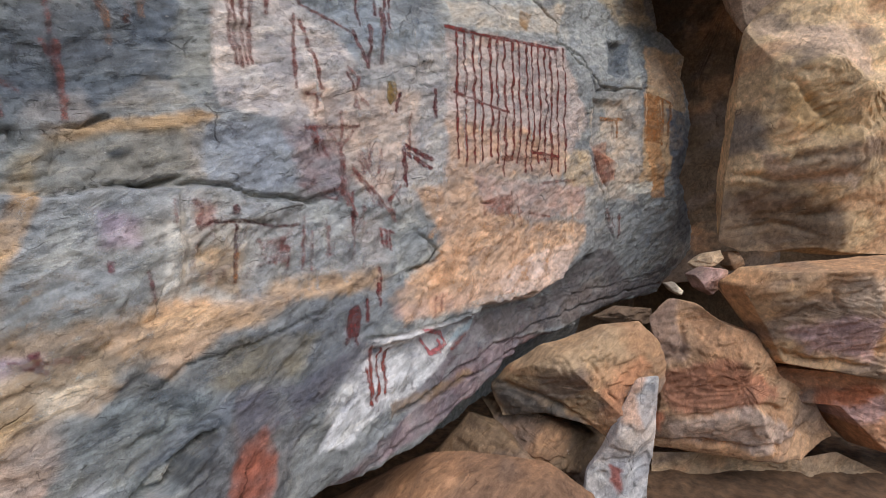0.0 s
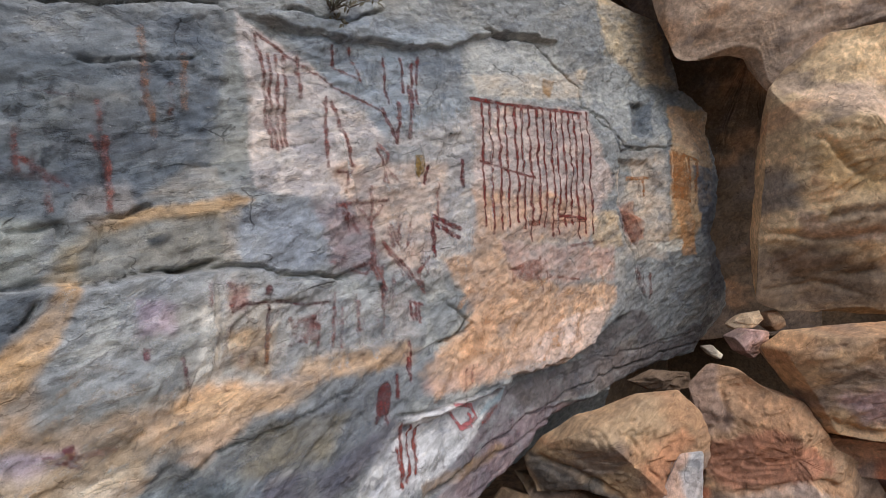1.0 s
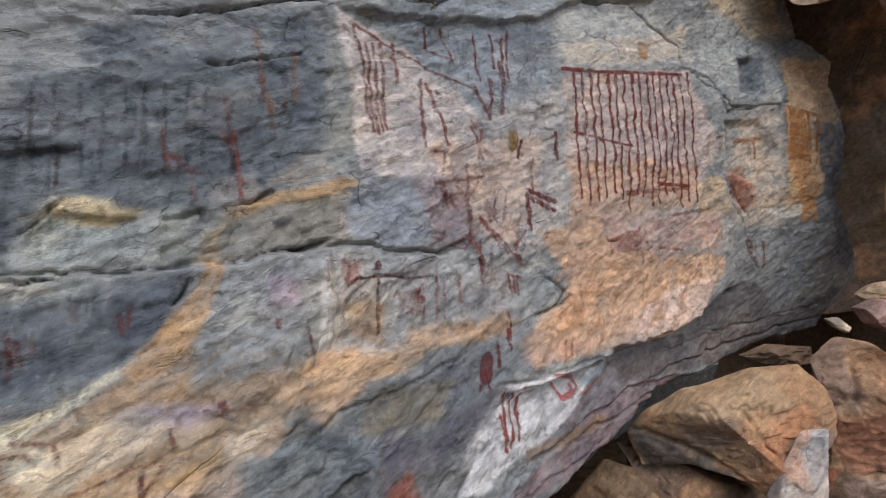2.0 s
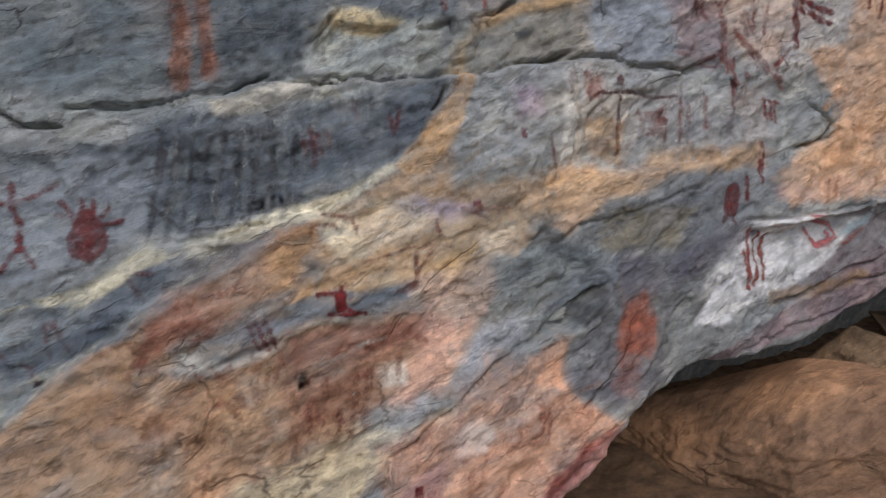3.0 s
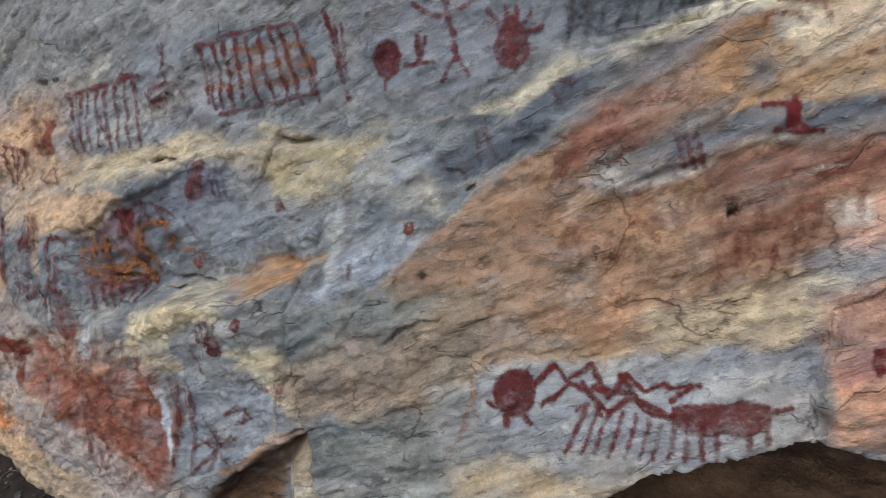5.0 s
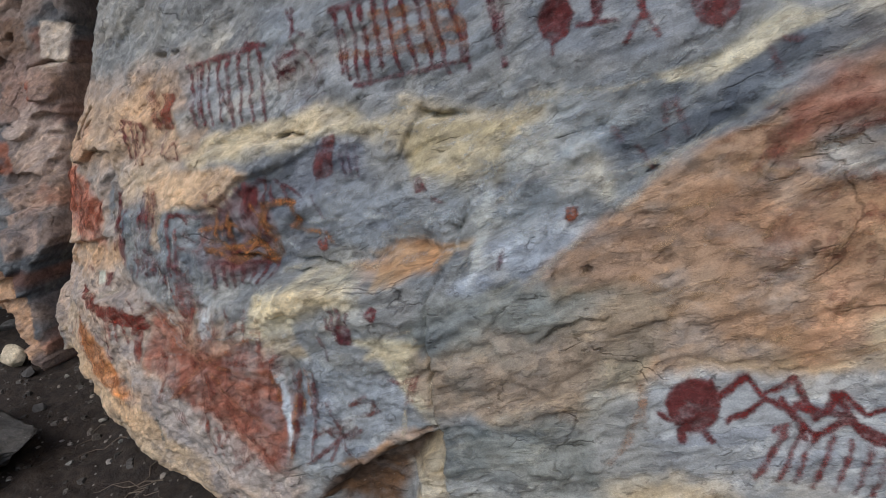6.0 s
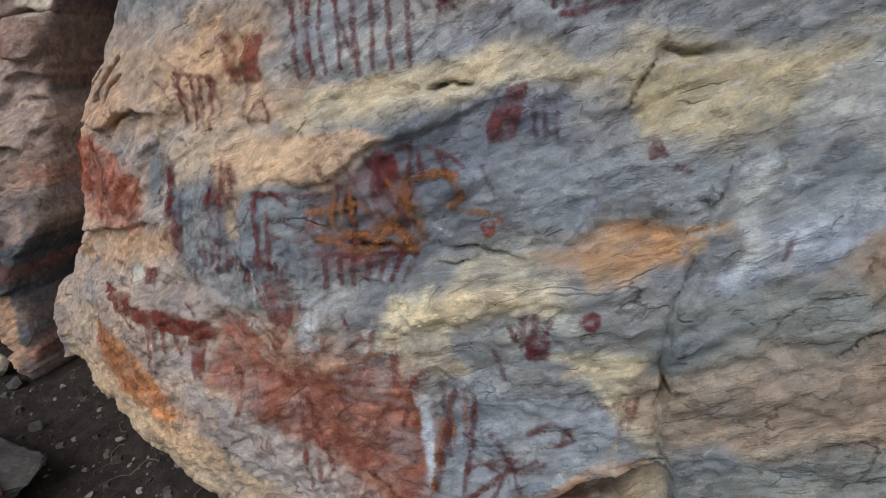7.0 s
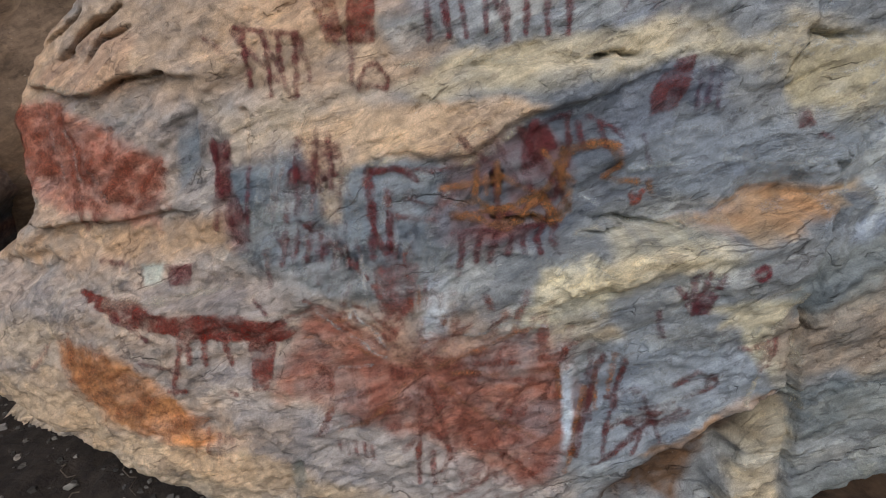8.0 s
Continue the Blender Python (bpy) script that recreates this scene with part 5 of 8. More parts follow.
cliff_end = tagged(sheet("cliff_end", BOULDER_ROCK, to_world(8.6 + 0.3 * grain(ev, ew) - 0.4 * ew, ev, ew), np.ones((*ev.shape, 3)) * colour_of(130, 108, 86)),
                   "brown cliff rock behind the boulders", "cliff", kind="structure")


# ---- the ground ----
def ground_height(u, w):
    return -0.36 + 0.2 * (np.clip(u, -2.5, 2.2) + 2.2) + 0.05 * rough(u * 1.3, w * 1.3, 4) + 0.012 * rough(u * 14, w * 14, 4)


line = np.linspace(-1, 1, 420)
gu, gw = np.meshgrid(-0.5 + 5.5 * line + 60 * line**9, 0.3 + 3.0 * line + 60 * line**9)
brown = smooth(-2.2, 1.2, gu + 0.25 * rough(gu * 2, gw * 2, 3))[..., None]
soil_tint = colour_of(62, 52, 44) * (1 - brown) + colour_of(128, 98, 72) * brown
ground = tagged(sheet("ground", SOIL, to_world(gu, ground_height(gu, gw), gw), soil_tint),
                "dark loose soil with leaf litter and small stones", "ground", kind="structure")


# ---- the pigment on the wall ----
def surface_at(u, v):
    """Height of the wall between its grid's places."""
    i = np.clip(np.searchsorted(us, u) - 1, 0, len(us) - 2)
    j = np.clip(((v - vs[0]) / 0.0085).astype(int), 0, len(vs) - 2)
    fu, fv = (u - us[i]) / (us[i + 1] - us[i]), (v - vs[j]) / 0.0085
    return (GW[j, i] * (1 - fu) + GW[j, i + 1] * fu) * (1 - fv) + (GW[j + 1, i] * (1 - fu) + GW[j + 1, i + 1] * fu) * fv


def stroke(width, *line):
    return "stroke", width, paired(line)


def ink(r, g, b):
    """From here on this motif is painted in another colour."""
    return "ink", (r, g, b), None


def fill(*line):
    return "fill", 0, paired(line)


def comb(count, width, *line):
    """Stripes from one line down to another."""
    return "comb", (count, width), paired(line)


def brushwork(count, width, length, lean, spread, *line):
    """Many short strokes at about one angle, scattered inside a closed line."""
    return "brushwork", (count, width, length, lean, spread), paired(line)


KINDS = {"stripe": "row of thin dark red ochre stripes painted on rock", "comb": "comb of dark red ochre stripes painted on rock",
         "grid": "red ochre grid painted on pale grey rock",
         "wash": "worn red ochre wash on rock", "stain": "rusty red stain on rock"}


PAINTED = []


def motif(name, colour, wear, items):
    shapes = []
    for kind, size, points in items:
        if kind == "ink":
            shapes.append((kind, size, np.zeros((0, 2))))
        elif kind == "comb":
            count, width = size
            for k in range(count):
                s = (k + random.uniform(-0.12, 0.12)) / max(count - 1, 1)
                top, low = points[0] * (1 - s) + points[1] * s, points[2] * (1 - s) + points[3] * s
                low = low + (top - low) * random.uniform(-0.05, 0.10)
                middle = (top + low) / 2 + np.array([random.uniform(-0.006, 0.006), 0])
                shapes.append(("stroke", width * random.uniform(0.75, 1.15), np.array([top, middle, low])))
        elif kind == "brushwork":
            count, width, length, lean, spread = size
            low, high = points.min(0), points.max(0)
            while count:
                spot = np.array([random.uniform(low[0], high[0]), random.uniform(low[1], high[1])])
                if inside_by(points, spot[:1], spot[1:])[0] < 0:
                    continue
                count -= 1
                turn = radians(lean + random.gauss(0, spread))
                way = np.array([math.cos(turn), math.sin(turn)]) * length * random.uniform(0.3, 0.7)
                side = np.array([-way[1], way[0]]) * random.uniform(-0.25, 0.25)
                shapes.append(("stroke", width * random.uniform(0.5, 1.3), np.array([spot - way, spot + side, spot + way])))
        else:
            shapes.append((kind, size, points))
    step = 0.006
    corners = np.concatenate([points for _, _, points in shapes])
    (u0, v0), (u1, v1) = corners.min(0) - 0.05, corners.max(0) + 0.05
    u, v = np.meshgrid(np.arange(u0, u1, step), np.arange(v0, v1, step))
    wu, wv = u + 0.0028 * rough(u * 16, v * 16, 3), v + 0.0028 * rough(u * 16 + 7, v * 16, 3)
    cover = np.full(u.shape, -1.0)
    pigment = np.ones((*u.shape, 3)) * 0.92 * faded(*colour)
    shown = faded(*colour)
    for kind, size, points in shapes:
        if kind == "ink":
            shown = faded(*size)
            continue
        box = boxed(points, u, v, 0.04 + (size if kind == "stroke" else 0))
        if box is None:
            continue
        if kind == "fill":
            gap = inside_by(points, wu[box], wv[box])
        else:
            side, share, _ = beside(points, wu[box], wv[box])
            gap = size * (0.5 + 0.12 * np.sin(share * 19)) - np.abs(side)
        pigment[box] = np.where((gap > np.minimum(cover[box], 0.0) - 0.001)[..., None], 0.92 * shown, pigment[box])
        cover[box] = np.maximum(cover[box], gap)
    keep = cover > -0.012
    cells = keep[:-1, :-1] | keep[:-1, 1:] | keep[1:, 1:] | keep[1:, :-1]
    index = np.arange(u.size).reshape(u.shape)
    quads = np.stack([index[:-1, :-1], index[:-1, 1:], index[1:, 1:], index[1:, :-1]], -1)[cells]
    used, packed = np.unique(quads, return_inverse=True)
    places = to_world(u.ravel()[used], v.ravel()[used], surface_at(u.ravel()[used], v.ravel()[used]) + 0.002 + 0.00006 * len(PAINTED))
    tint = pigment.reshape(-1, 3)[used]
    PAINTED.append(name)
    ob = mesh_from(name, PIGMENT, places, packed.reshape(-1, 4), tint, rock_wall)
    for key, values in (("cover", cover.ravel()[used]), ("wear", np.full(len(used), wear))):
        ob.data.attributes.new(key, "FLOAT", "POINT").data.foreach_set("value", values.astype(np.float32))
    for word, label in KINDS.items():
        if word in name:
            tagged(ob, label)
    return ob


motif("painted_stripe_panel", (126, 52, 46), 0.2, [comb(16, 0.019, 2.852, 3.095, 3.939, 3.314, 2.762, 2.356, 3.832, 2.424), stroke(0.021, 2.779, 3.108, 3.042, 3.145, 3.884, 3.301), stroke(0.015, 2.796, 2.757, 3.254, 2.733), stroke(0.021, 3.475, 2.538, 3.776, 2.542)])
motif("painted_stripe_set", (132, 70, 60), 0.35, [comb(4, 0.015, 1.618, 2.986, 1.716, 2.998, 1.638, 2.59, 1.69, 2.577), stroke(0.011, 1.6, 3.054, 1.609, 2.985), stroke(0.013, 1.608, 3.063, 1.774, 2.99, 2.162, 2.867)])
motif("painted_line", (132, 66, 56), 0.35, [stroke(0.017, 1.924, 2.856, 1.976, 2.577), stroke(0.016, 1.775, 3.015, 1.779, 2.842), stroke(0.014, 1.896, 2.873, 1.857, 2.556), stroke(0.011, 1.901, 2.542, 1.964, 2.551, 1.933, 2.463), stroke(0.012, 2.112, 2.681, 2.137, 2.634, 2.156, 2.533), stroke(0.015, 1.929, 3.114, 1.952, 3.023, 2.042, 3.006), stroke(0.013, 2.028, 3.142, 2.073, 3.002)])
motif("painted_lines", (118, 52, 50), 0.3, [stroke(0.019, 2.352, 3.055, 2.314, 2.779), stroke(0.018, 2.164, 2.881, 2.23, 2.746), stroke(0.019, 2.269, 2.939, 2.231, 2.734), stroke(0.014, 2.402, 3.198, 2.342, 2.927), stroke(0.013, 2.223, 3.168, 2.209, 2.924), stroke(0.014, 2.333, 3.206, 2.312, 3.013), stroke(0.014, 2.444, 3.243, 2.375, 2.963)])
motif("painted_dashes", (110, 40, 40), 0.2, [stroke(0.021, 2.408, 2.395, 2.393, 2.221), stroke(0.024, 2.416, 2.409, 2.579, 2.37), stroke(0.024, 2.432, 2.371, 2.566, 2.326), stroke(0.016, 2.402, 2.654, 2.381, 2.569), stroke(0.023, 2.641, 2.726, 2.638, 2.593)])
motif("painted_oval", (150, 118, 60), 0.2, [fill(2.323, 2.693, 2.375, 2.704, 2.382, 2.624, 2.353, 2.593, 2.318, 2.617)])
motif("painted_patch", (150, 85, 65), 0.45, [fill(3.132, 2.243, 3.219, 2.246, 3.207, 2.133, 2.943, 2.113, 2.962, 2.189), stroke(0.016, 3.221, 2.262, 3.213, 2.07), stroke(0.016, 3.242, 2.214, 3.31, 2.135), stroke(0.013, 3.389, 2.154, 3.624, 2.141), stroke(0.026, 3.172, 2.456, 3.747, 2.529)])
motif("painted_bar", (186, 122, 66), 0.35, [fill(5.048, 3.237, 5.181, 3.228, 5.12, 2.807, 4.928, 2.814), stroke(0.019, 5.048, 3.237, 5.346, 3.175), stroke(0.024, 5.209, 3.181, 5.11, 2.806), stroke(0.024, 5.288, 3.156, 5.197, 2.909), stroke(0.025, 4.436, 2.924, 4.729, 2.963), stroke(0.021, 4.645, 2.942, 4.64, 2.816)])
motif("painted_streaks", (135, 72, 64), 0.5, [fill(4.175, 2.63, 4.376, 2.678, 4.484, 2.491, 4.399, 2.402, 4.28, 2.477), stroke(0.033, 4.44, 2.239, 4.484, 2.075), stroke(0.034, 4.58, 2.201, 4.568, 2.034), stroke(0.018, 3.548, 2.349, 3.983, 2.409)])
motif("painted_bent_line", (92, 34, 36), 0.2, [fill(1.568, 2.07, 1.589, 2.077, 1.598, 2.058, 1.588, 2.043, 1.568, 2.047), stroke(0.009, 1.458, 1.99, 1.497, 2.016, 1.602, 2.024, 1.744, 2.012, 1.841, 2.022), stroke(0.010, 1.583, 2.015, 1.588, 1.911), stroke(0.010, 1.584, 1.911, 1.582, 1.818)])
motif("painted_streaks", (145, 72, 62), 0.45, [fill(1.713, 1.963, 1.78, 1.981, 1.767, 1.881, 1.676, 1.905), stroke(0.014, 1.675, 1.964, 1.706, 1.884), stroke(0.014, 1.747, 1.962, 1.724, 1.884), stroke(0.012, 1.784, 1.94, 1.778, 1.86), stroke(0.011, 1.856, 2, 1.839, 1.856), stroke(0.011, 1.896, 1.999, 1.873, 1.854), stroke(0.013, 1.97, 2.02, 1.966, 1.911), stroke(0.013, 1.444, 2.079, 1.475, 2.062, 1.449, 1.99), stroke(0.009, 1.388, 2.078, 1.386, 2.009)])
motif("painted_tangle", (135, 66, 60), 0.45, [stroke(0.014, 1.876, 2.395, 2.158, 2.459), stroke(0.014, 1.903, 2.376, 1.945, 2.314), stroke(0.017, 2.054, 2.36, 2.036, 2.18, 2.058, 2.111), stroke(0.014, 1.958, 2.359, 1.988, 2.293), stroke(0.014, 2.1, 2.278, 2.176, 2.185, 2.297, 2.09), stroke(0.015, 2.229, 2.114, 2.3, 2.165), stroke(0.017, 2.148, 2.332, 2.161, 2.257), stroke(0.014, 2.036, 2.18, 1.951, 2.154), stroke(0.014, 2.122, 2.231, 2.229, 2.114), stroke(0.011, 1.842, 2.171, 2.012, 2.133), stroke(0.012, 2.088, 2.158, 2.072, 1.996), stroke(0.012, 2.22, 2.39, 2.2, 2.286), stroke(0.013, 2.28, 2.37, 2.238, 2.263)])
motif("painted_hatch", (128, 50, 48), 0.25, [stroke(0.012, 2.223, 2.017, 2.23, 1.946), stroke(0.012, 2.255, 2.012, 2.246, 1.945), stroke(0.012, 2.275, 2.005, 2.261, 1.933), stroke(0.010, 2.217, 2.017, 2.297, 2.004), stroke(0.012, 2.188, 1.855, 2.181, 1.743), stroke(0.014, 2.169, 1.789, 2.166, 1.701)])
motif("painted_red_bar", (116, 46, 44), 0.2, [fill(2.013, 1.697, 2.059, 1.712, 2.075, 1.667, 2.055, 1.585, 1.993, 1.588, 2, 1.636), stroke(0.014, 2.106, 1.729, 2.096, 1.645), stroke(0.011, 1.993, 1.588, 1.985, 1.569), stroke(0.011, 2.043, 1.588, 2.038, 1.56)])
motif("painted_white_panel_stripes", (150, 72, 62), 0.2, [stroke(0.018, 2.113, 1.534, 2.086, 1.318), stroke(0.016, 2.185, 1.517, 2.114, 1.33), stroke(0.016, 2.228, 1.509, 2.17, 1.347), stroke(0.011, 2.077, 1.459, 2.088, 1.357)])
motif("painted_pink_swirl", (205, 110, 112), 0.2, [stroke(0.020, 2.397, 1.571, 2.592, 1.532, 2.606, 1.48, 2.5, 1.448, 2.448, 1.518), stroke(0.015, 2.559, 1.5, 2.56, 1.452)])
motif("painted_streaks", (150, 80, 68), 0.45, [stroke(0.017, 1.118, 2.516, 1.129, 2.42, 1.136, 2.296), stroke(0.012, 1.083, 2.518, 1.129, 2.439), stroke(0.012, 0.906, 2.496, 0.917, 2.382), stroke(0.011, 0.927, 2.416, 1.032, 2.352), stroke(0.013, 0.979, 2.378, 0.993, 2.278), stroke(0.012, 1.097, 2.636, 1.104, 2.542)])
motif("painted_streaks", (165, 118, 85), 0.45, [stroke(0.019, 1.209, 2.929, 1.227, 2.749, 1.252, 2.556), stroke(0.019, 1.336, 2.862, 1.336, 2.671)])
motif("painted_spots", (120, 60, 70), 0.35, [fill(1.031, 1.666, 1.052, 1.665, 1.061, 1.622, 1.033, 1.626), stroke(0.011, 1.001, 1.643, 1.066, 1.615), stroke(0.010, 1.308, 1.862, 1.33, 1.778), fill(1.205, 1.894, 1.225, 1.893, 1.219, 1.863, 1.205, 1.864)])
motif("painted_red_stain", (132, 76, 64), 0.72, [fill(1.57, 1.372, 1.684, 1.361, 1.641, 1.196, 1.56, 1.071, 1.499, 1.063, 1.525, 1.252), stroke(0.021, 1.748, 1.366, 1.738, 1.289)])
motif("painted_net", (70, 72, 78), 0.55, [comb(9, 0.010, 0.575, 2.59, 1.04, 2.692, 0.582, 2.297, 1.023, 2.389), stroke(0.009, 0.573, 2.501, 1.029, 2.544), stroke(0.009, 0.74, 2.342, 1.02, 2.366), stroke(0.012, 1.106, 2.535, 1.121, 2.353)])
motif("painted_rust_bars", (130, 80, 62), 0.5, [stroke(0.040, 0.192, 2.347, 0.201, 2.019), stroke(0.034, 0.261, 2.355, 0.268, 2.066), stroke(0.018, 1.22, 2.739, 1.225, 2.656), stroke(0.016, 1.301, 2.748, 1.295, 2.642)])
motif("painted_marks", (128, 58, 58), 0.5, [stroke(0.014, 0.82, 1.95, 0.809, 1.89), stroke(0.013, 0.575, 1.872, 0.581, 1.815), stroke(0.013, 0.604, 1.879, 0.606, 1.839), stroke(0.011, 0.554, 1.889, 0.567, 1.832), stroke(0.012, 0.688, 1.968, 0.694, 1.918)])
motif("painted_dark_oval", (110, 42, 42), 0.25, [fill(-0.418, 1.621, -0.39, 1.64, -0.367, 1.63, -0.345, 1.595, -0.357, 1.55, -0.384, 1.528, -0.422, 1.543, -0.435, 1.582), stroke(0.009, -0.395, 1.528, -0.393, 1.505)])
motif("painted_small_mark", (98, 34, 38), 0.25, [stroke(0.014, -0.299, 1.637, -0.295, 1.578), stroke(0.008, -0.306, 1.641, -0.302, 1.602), stroke(0.008, -0.281, 1.637, -0.286, 1.586), stroke(0.009, -0.338, 1.567, -0.252, 1.565)])
motif("painted_forked_lines", (120, 50, 50), 0.3, [stroke(0.014, -0.226, 1.735, -0.216, 1.693), stroke(0.014, -0.213, 1.693, -0.201, 1.63, -0.188, 1.568), stroke(0.010, -0.311, 1.727, -0.257, 1.69, -0.216, 1.689), stroke(0.010, -0.216, 1.689, -0.157, 1.708, -0.114, 1.74), stroke(0.010, -0.192, 1.576, -0.226, 1.516), stroke(0.010, -0.185, 1.575, -0.154, 1.528), fill(-0.236, 1.727, -0.223, 1.75, -0.211, 1.726, -0.221, 1.71)])
motif("painted_toothed_blob", (118, 48, 46), 0.33, [fill(-0.065, 1.666, -0.035, 1.673, -0.002, 1.629, 0.009, 1.569, -0.022, 1.531, -0.066, 1.544, -0.09, 1.588), stroke(0.011, -0.059, 1.695, -0.051, 1.65), stroke(0.011, -0.029, 1.69, -0.027, 1.649), stroke(0.011, -0.114, 1.66, -0.075, 1.643), stroke(0.011, -0.104, 1.691, -0.075, 1.651), stroke(0.011, 0.002, 1.625, 0.039, 1.635), stroke(0.010, -0.004, 1.649, 0.011, 1.672)])
motif("painted_long_stripes", (112, 50, 54), 0.4, [stroke(0.013, -0.593, 1.734, -0.552, 1.632, -0.519, 1.493), stroke(0.012, -0.637, 1.603, -0.613, 1.487), stroke(0.008, -0.541, 1.694, -0.51, 1.538)])
motif("painted_dark_stripes", (78, 72, 78), 0.45, [comb(9, 0.013, 0.147, 1.874, 0.509, 1.888, 0.1, 1.606, 0.459, 1.636), stroke(0.015, 0.152, 1.825, 0.12, 1.678, 0.1, 1.598), stroke(0.010, 0.103, 1.679, 0.197, 1.603, 0.362, 1.619), stroke(0.008, 0.246, 1.869, 0.443, 1.889)])
motif("painted_marks", (125, 55, 55), 0.45, [stroke(0.013, 0.531, 1.85, 0.542, 1.815), stroke(0.013, 0.565, 1.848, 0.557, 1.79), stroke(0.012, 0.554, 1.855, 0.566, 1.816), stroke(0.012, 0.788, 1.926, 0.8, 1.875)])
motif("painted_zigzag_line", (120, 66, 58), 0.35, [stroke(0.010, 0.893, 1.547, 0.843, 1.524, 0.838, 1.426, 0.777, 1.409), stroke(0.007, 0.682, 1.5, 0.84, 1.535)])
motif("painted_small_mark", (122, 38, 40), 0.15, [fill(0.595, 1.419, 0.625, 1.418, 0.626, 1.363, 0.597, 1.358), stroke(0.010, 0.613, 1.429, 0.614, 1.405), stroke(0.010, 0.577, 1.357, 0.68, 1.346), stroke(0.010, 0.623, 1.372, 0.65, 1.351), stroke(0.008, 0.545, 1.411, 0.595, 1.414)])
motif("painted_short_bars", (110, 50, 52), 0.25, [stroke(0.011, 0.356, 1.356, 0.383, 1.276), stroke(0.013, 0.376, 1.357, 0.407, 1.271), stroke(0.013, 0.399, 1.355, 0.427, 1.278)])
motif("painted_marks", (118, 58, 58), 0.45, [stroke(0.010, -0.134, 1.38, -0.124, 1.287), stroke(0.010, -0.115, 1.38, -0.078, 1.307), stroke(0.010, -0.134, 1.38, -0.111, 1.387), stroke(0.013, -0.247, 1.323, -0.227, 1.299), stroke(0.009, -0.189, 1.28, -0.152, 1.232), stroke(0.008, 0.058, 1.49, 0.098, 1.425), stroke(0.010, 0.082, 1.498, 0.119, 1.496)])
motif("painted_marks", (125, 66, 58), 0.4, [stroke(0.008, 0.546, 1.609, 0.605, 1.608, 0.619, 1.583), stroke(0.008, 0.541, 1.609, 0.534, 1.578), stroke(0.007, 1.046, 1.646, 1.039, 1.63), stroke(0.014, 1.039, 1.638, 1.143, 1.644)])
motif("painted_orange_spot", (140, 70, 38), 0.2, [fill(-0.351, 1.136, -0.326, 1.137, -0.321, 1.115, -0.339, 1.094, -0.352, 1.105)])
motif("painted_mark", (112, 40, 60), 0.3, [fill(-0.523, 1.021, -0.513, 1.029, -0.512, 0.996, -0.529, 0.977), stroke(0.006, -0.512, 1.034, -0.513, 1.01)])
motif("painted_dark_spot", (106, 32, 36), 0.15, [fill(0.787, 0.871, 0.806, 0.872, 0.804, 0.823, 0.788, 0.811, 0.778, 0.842)])
motif("painted_stains", (150, 72, 60), 0.65, [fill(0.79, 0.969, 0.901, 1.022, 0.882, 0.957, 0.79, 0.922), fill(1.054, 0.979, 1.235, 1.032, 1.208, 0.936, 1.062, 0.918), stroke(0.016, 0.211, 1.41, 0.291, 1.439), stroke(0.020, 0.272, 1.15, 0.348, 1.086)])
motif("painted_streaks", (140, 78, 62), 0.6, [comb(6, 0.017, 0.467, 1.188, 0.688, 1.183, 0.473, 1.013, 0.656, 1.03)])
motif("painted_disc", (108, 38, 36), 0.22, [fill(-0.091, 0.71, -0.049, 0.738, 0.002, 0.738, 0.025, 0.7, 0.015, 0.644, -0.01, 0.613, -0.052, 0.606, -0.087, 0.637, -0.101, 0.672), stroke(0.020, -0.061, 0.608, -0.056, 0.594), stroke(0.017, -0.011, 0.618, 0.007, 0.601), stroke(0.012, -0.093, 0.635, -0.11, 0.642)])
motif("painted_zigzag", (112, 36, 34), 0.15, [stroke(0.013, 0.025, 0.706, 0.075, 0.761, 0.107, 0.719, 0.173, 0.761, 0.211, 0.681, 0.26, 0.746, 0.305, 0.713, 0.354, 0.732), stroke(0.013, 0.04, 0.648, 0.115, 0.711, 0.163, 0.695, 0.21, 0.645, 0.275, 0.69, 0.349, 0.661), stroke(0.015, 0.179, 0.707, 0.275, 0.698, 0.364, 0.662), stroke(0.015, 0.244, 0.743, 0.305, 0.664, 0.371, 0.664), stroke(0.011, 0.353, 0.726, 0.428, 0.743), stroke(0.011, 0.365, 0.699, 0.412, 0.736), stroke(0.010, 0.148, 0.716, 0.179, 0.674, 0.194, 0.637)])
motif("painted_red_block", (120, 46, 42), 0.3, [fill(0.365, 0.689, 0.454, 0.707, 0.559, 0.718, 0.588, 0.712, 0.588, 0.653, 0.514, 0.63, 0.408, 0.618, 0.364, 0.645), stroke(0.014, 0.581, 0.692, 0.629, 0.708), stroke(0.014, 0.542, 0.641, 0.545, 0.594), stroke(0.011, 0.581, 0.654, 0.588, 0.609), stroke(0.011, 0.517, 0.701, 0.522, 0.721)])
motif("painted_comb_stripes", (122, 50, 46), 0.3, [comb(11, 0.011, 0.154, 0.653, 0.468, 0.64, 0.103, 0.533, 0.47, 0.554), stroke(0.008, 0.13, 0.649, 0.162, 0.663)])
motif("painted_grid", (108, 44, 48), 0.28, [stroke(0.014, -1.046, 1.673, -0.918, 1.701, -0.705, 1.713), comb(9, 0.014, -1.036, 1.669, -0.698, 1.708, -1.006, 1.49, -0.628, 1.491), stroke(0.011, -0.97, 1.463, -0.622, 1.508), stroke(0.011, -1.015, 1.618, -0.988, 1.481)])
motif("painted_orange_bands", (164, 104, 52), 0.55, [stroke(0.046, -0.93, 1.597, -0.651, 1.599), stroke(0.025, -1.024, 1.55, -0.625, 1.549), stroke(0.025, -0.916, 1.647, -0.662, 1.649)])
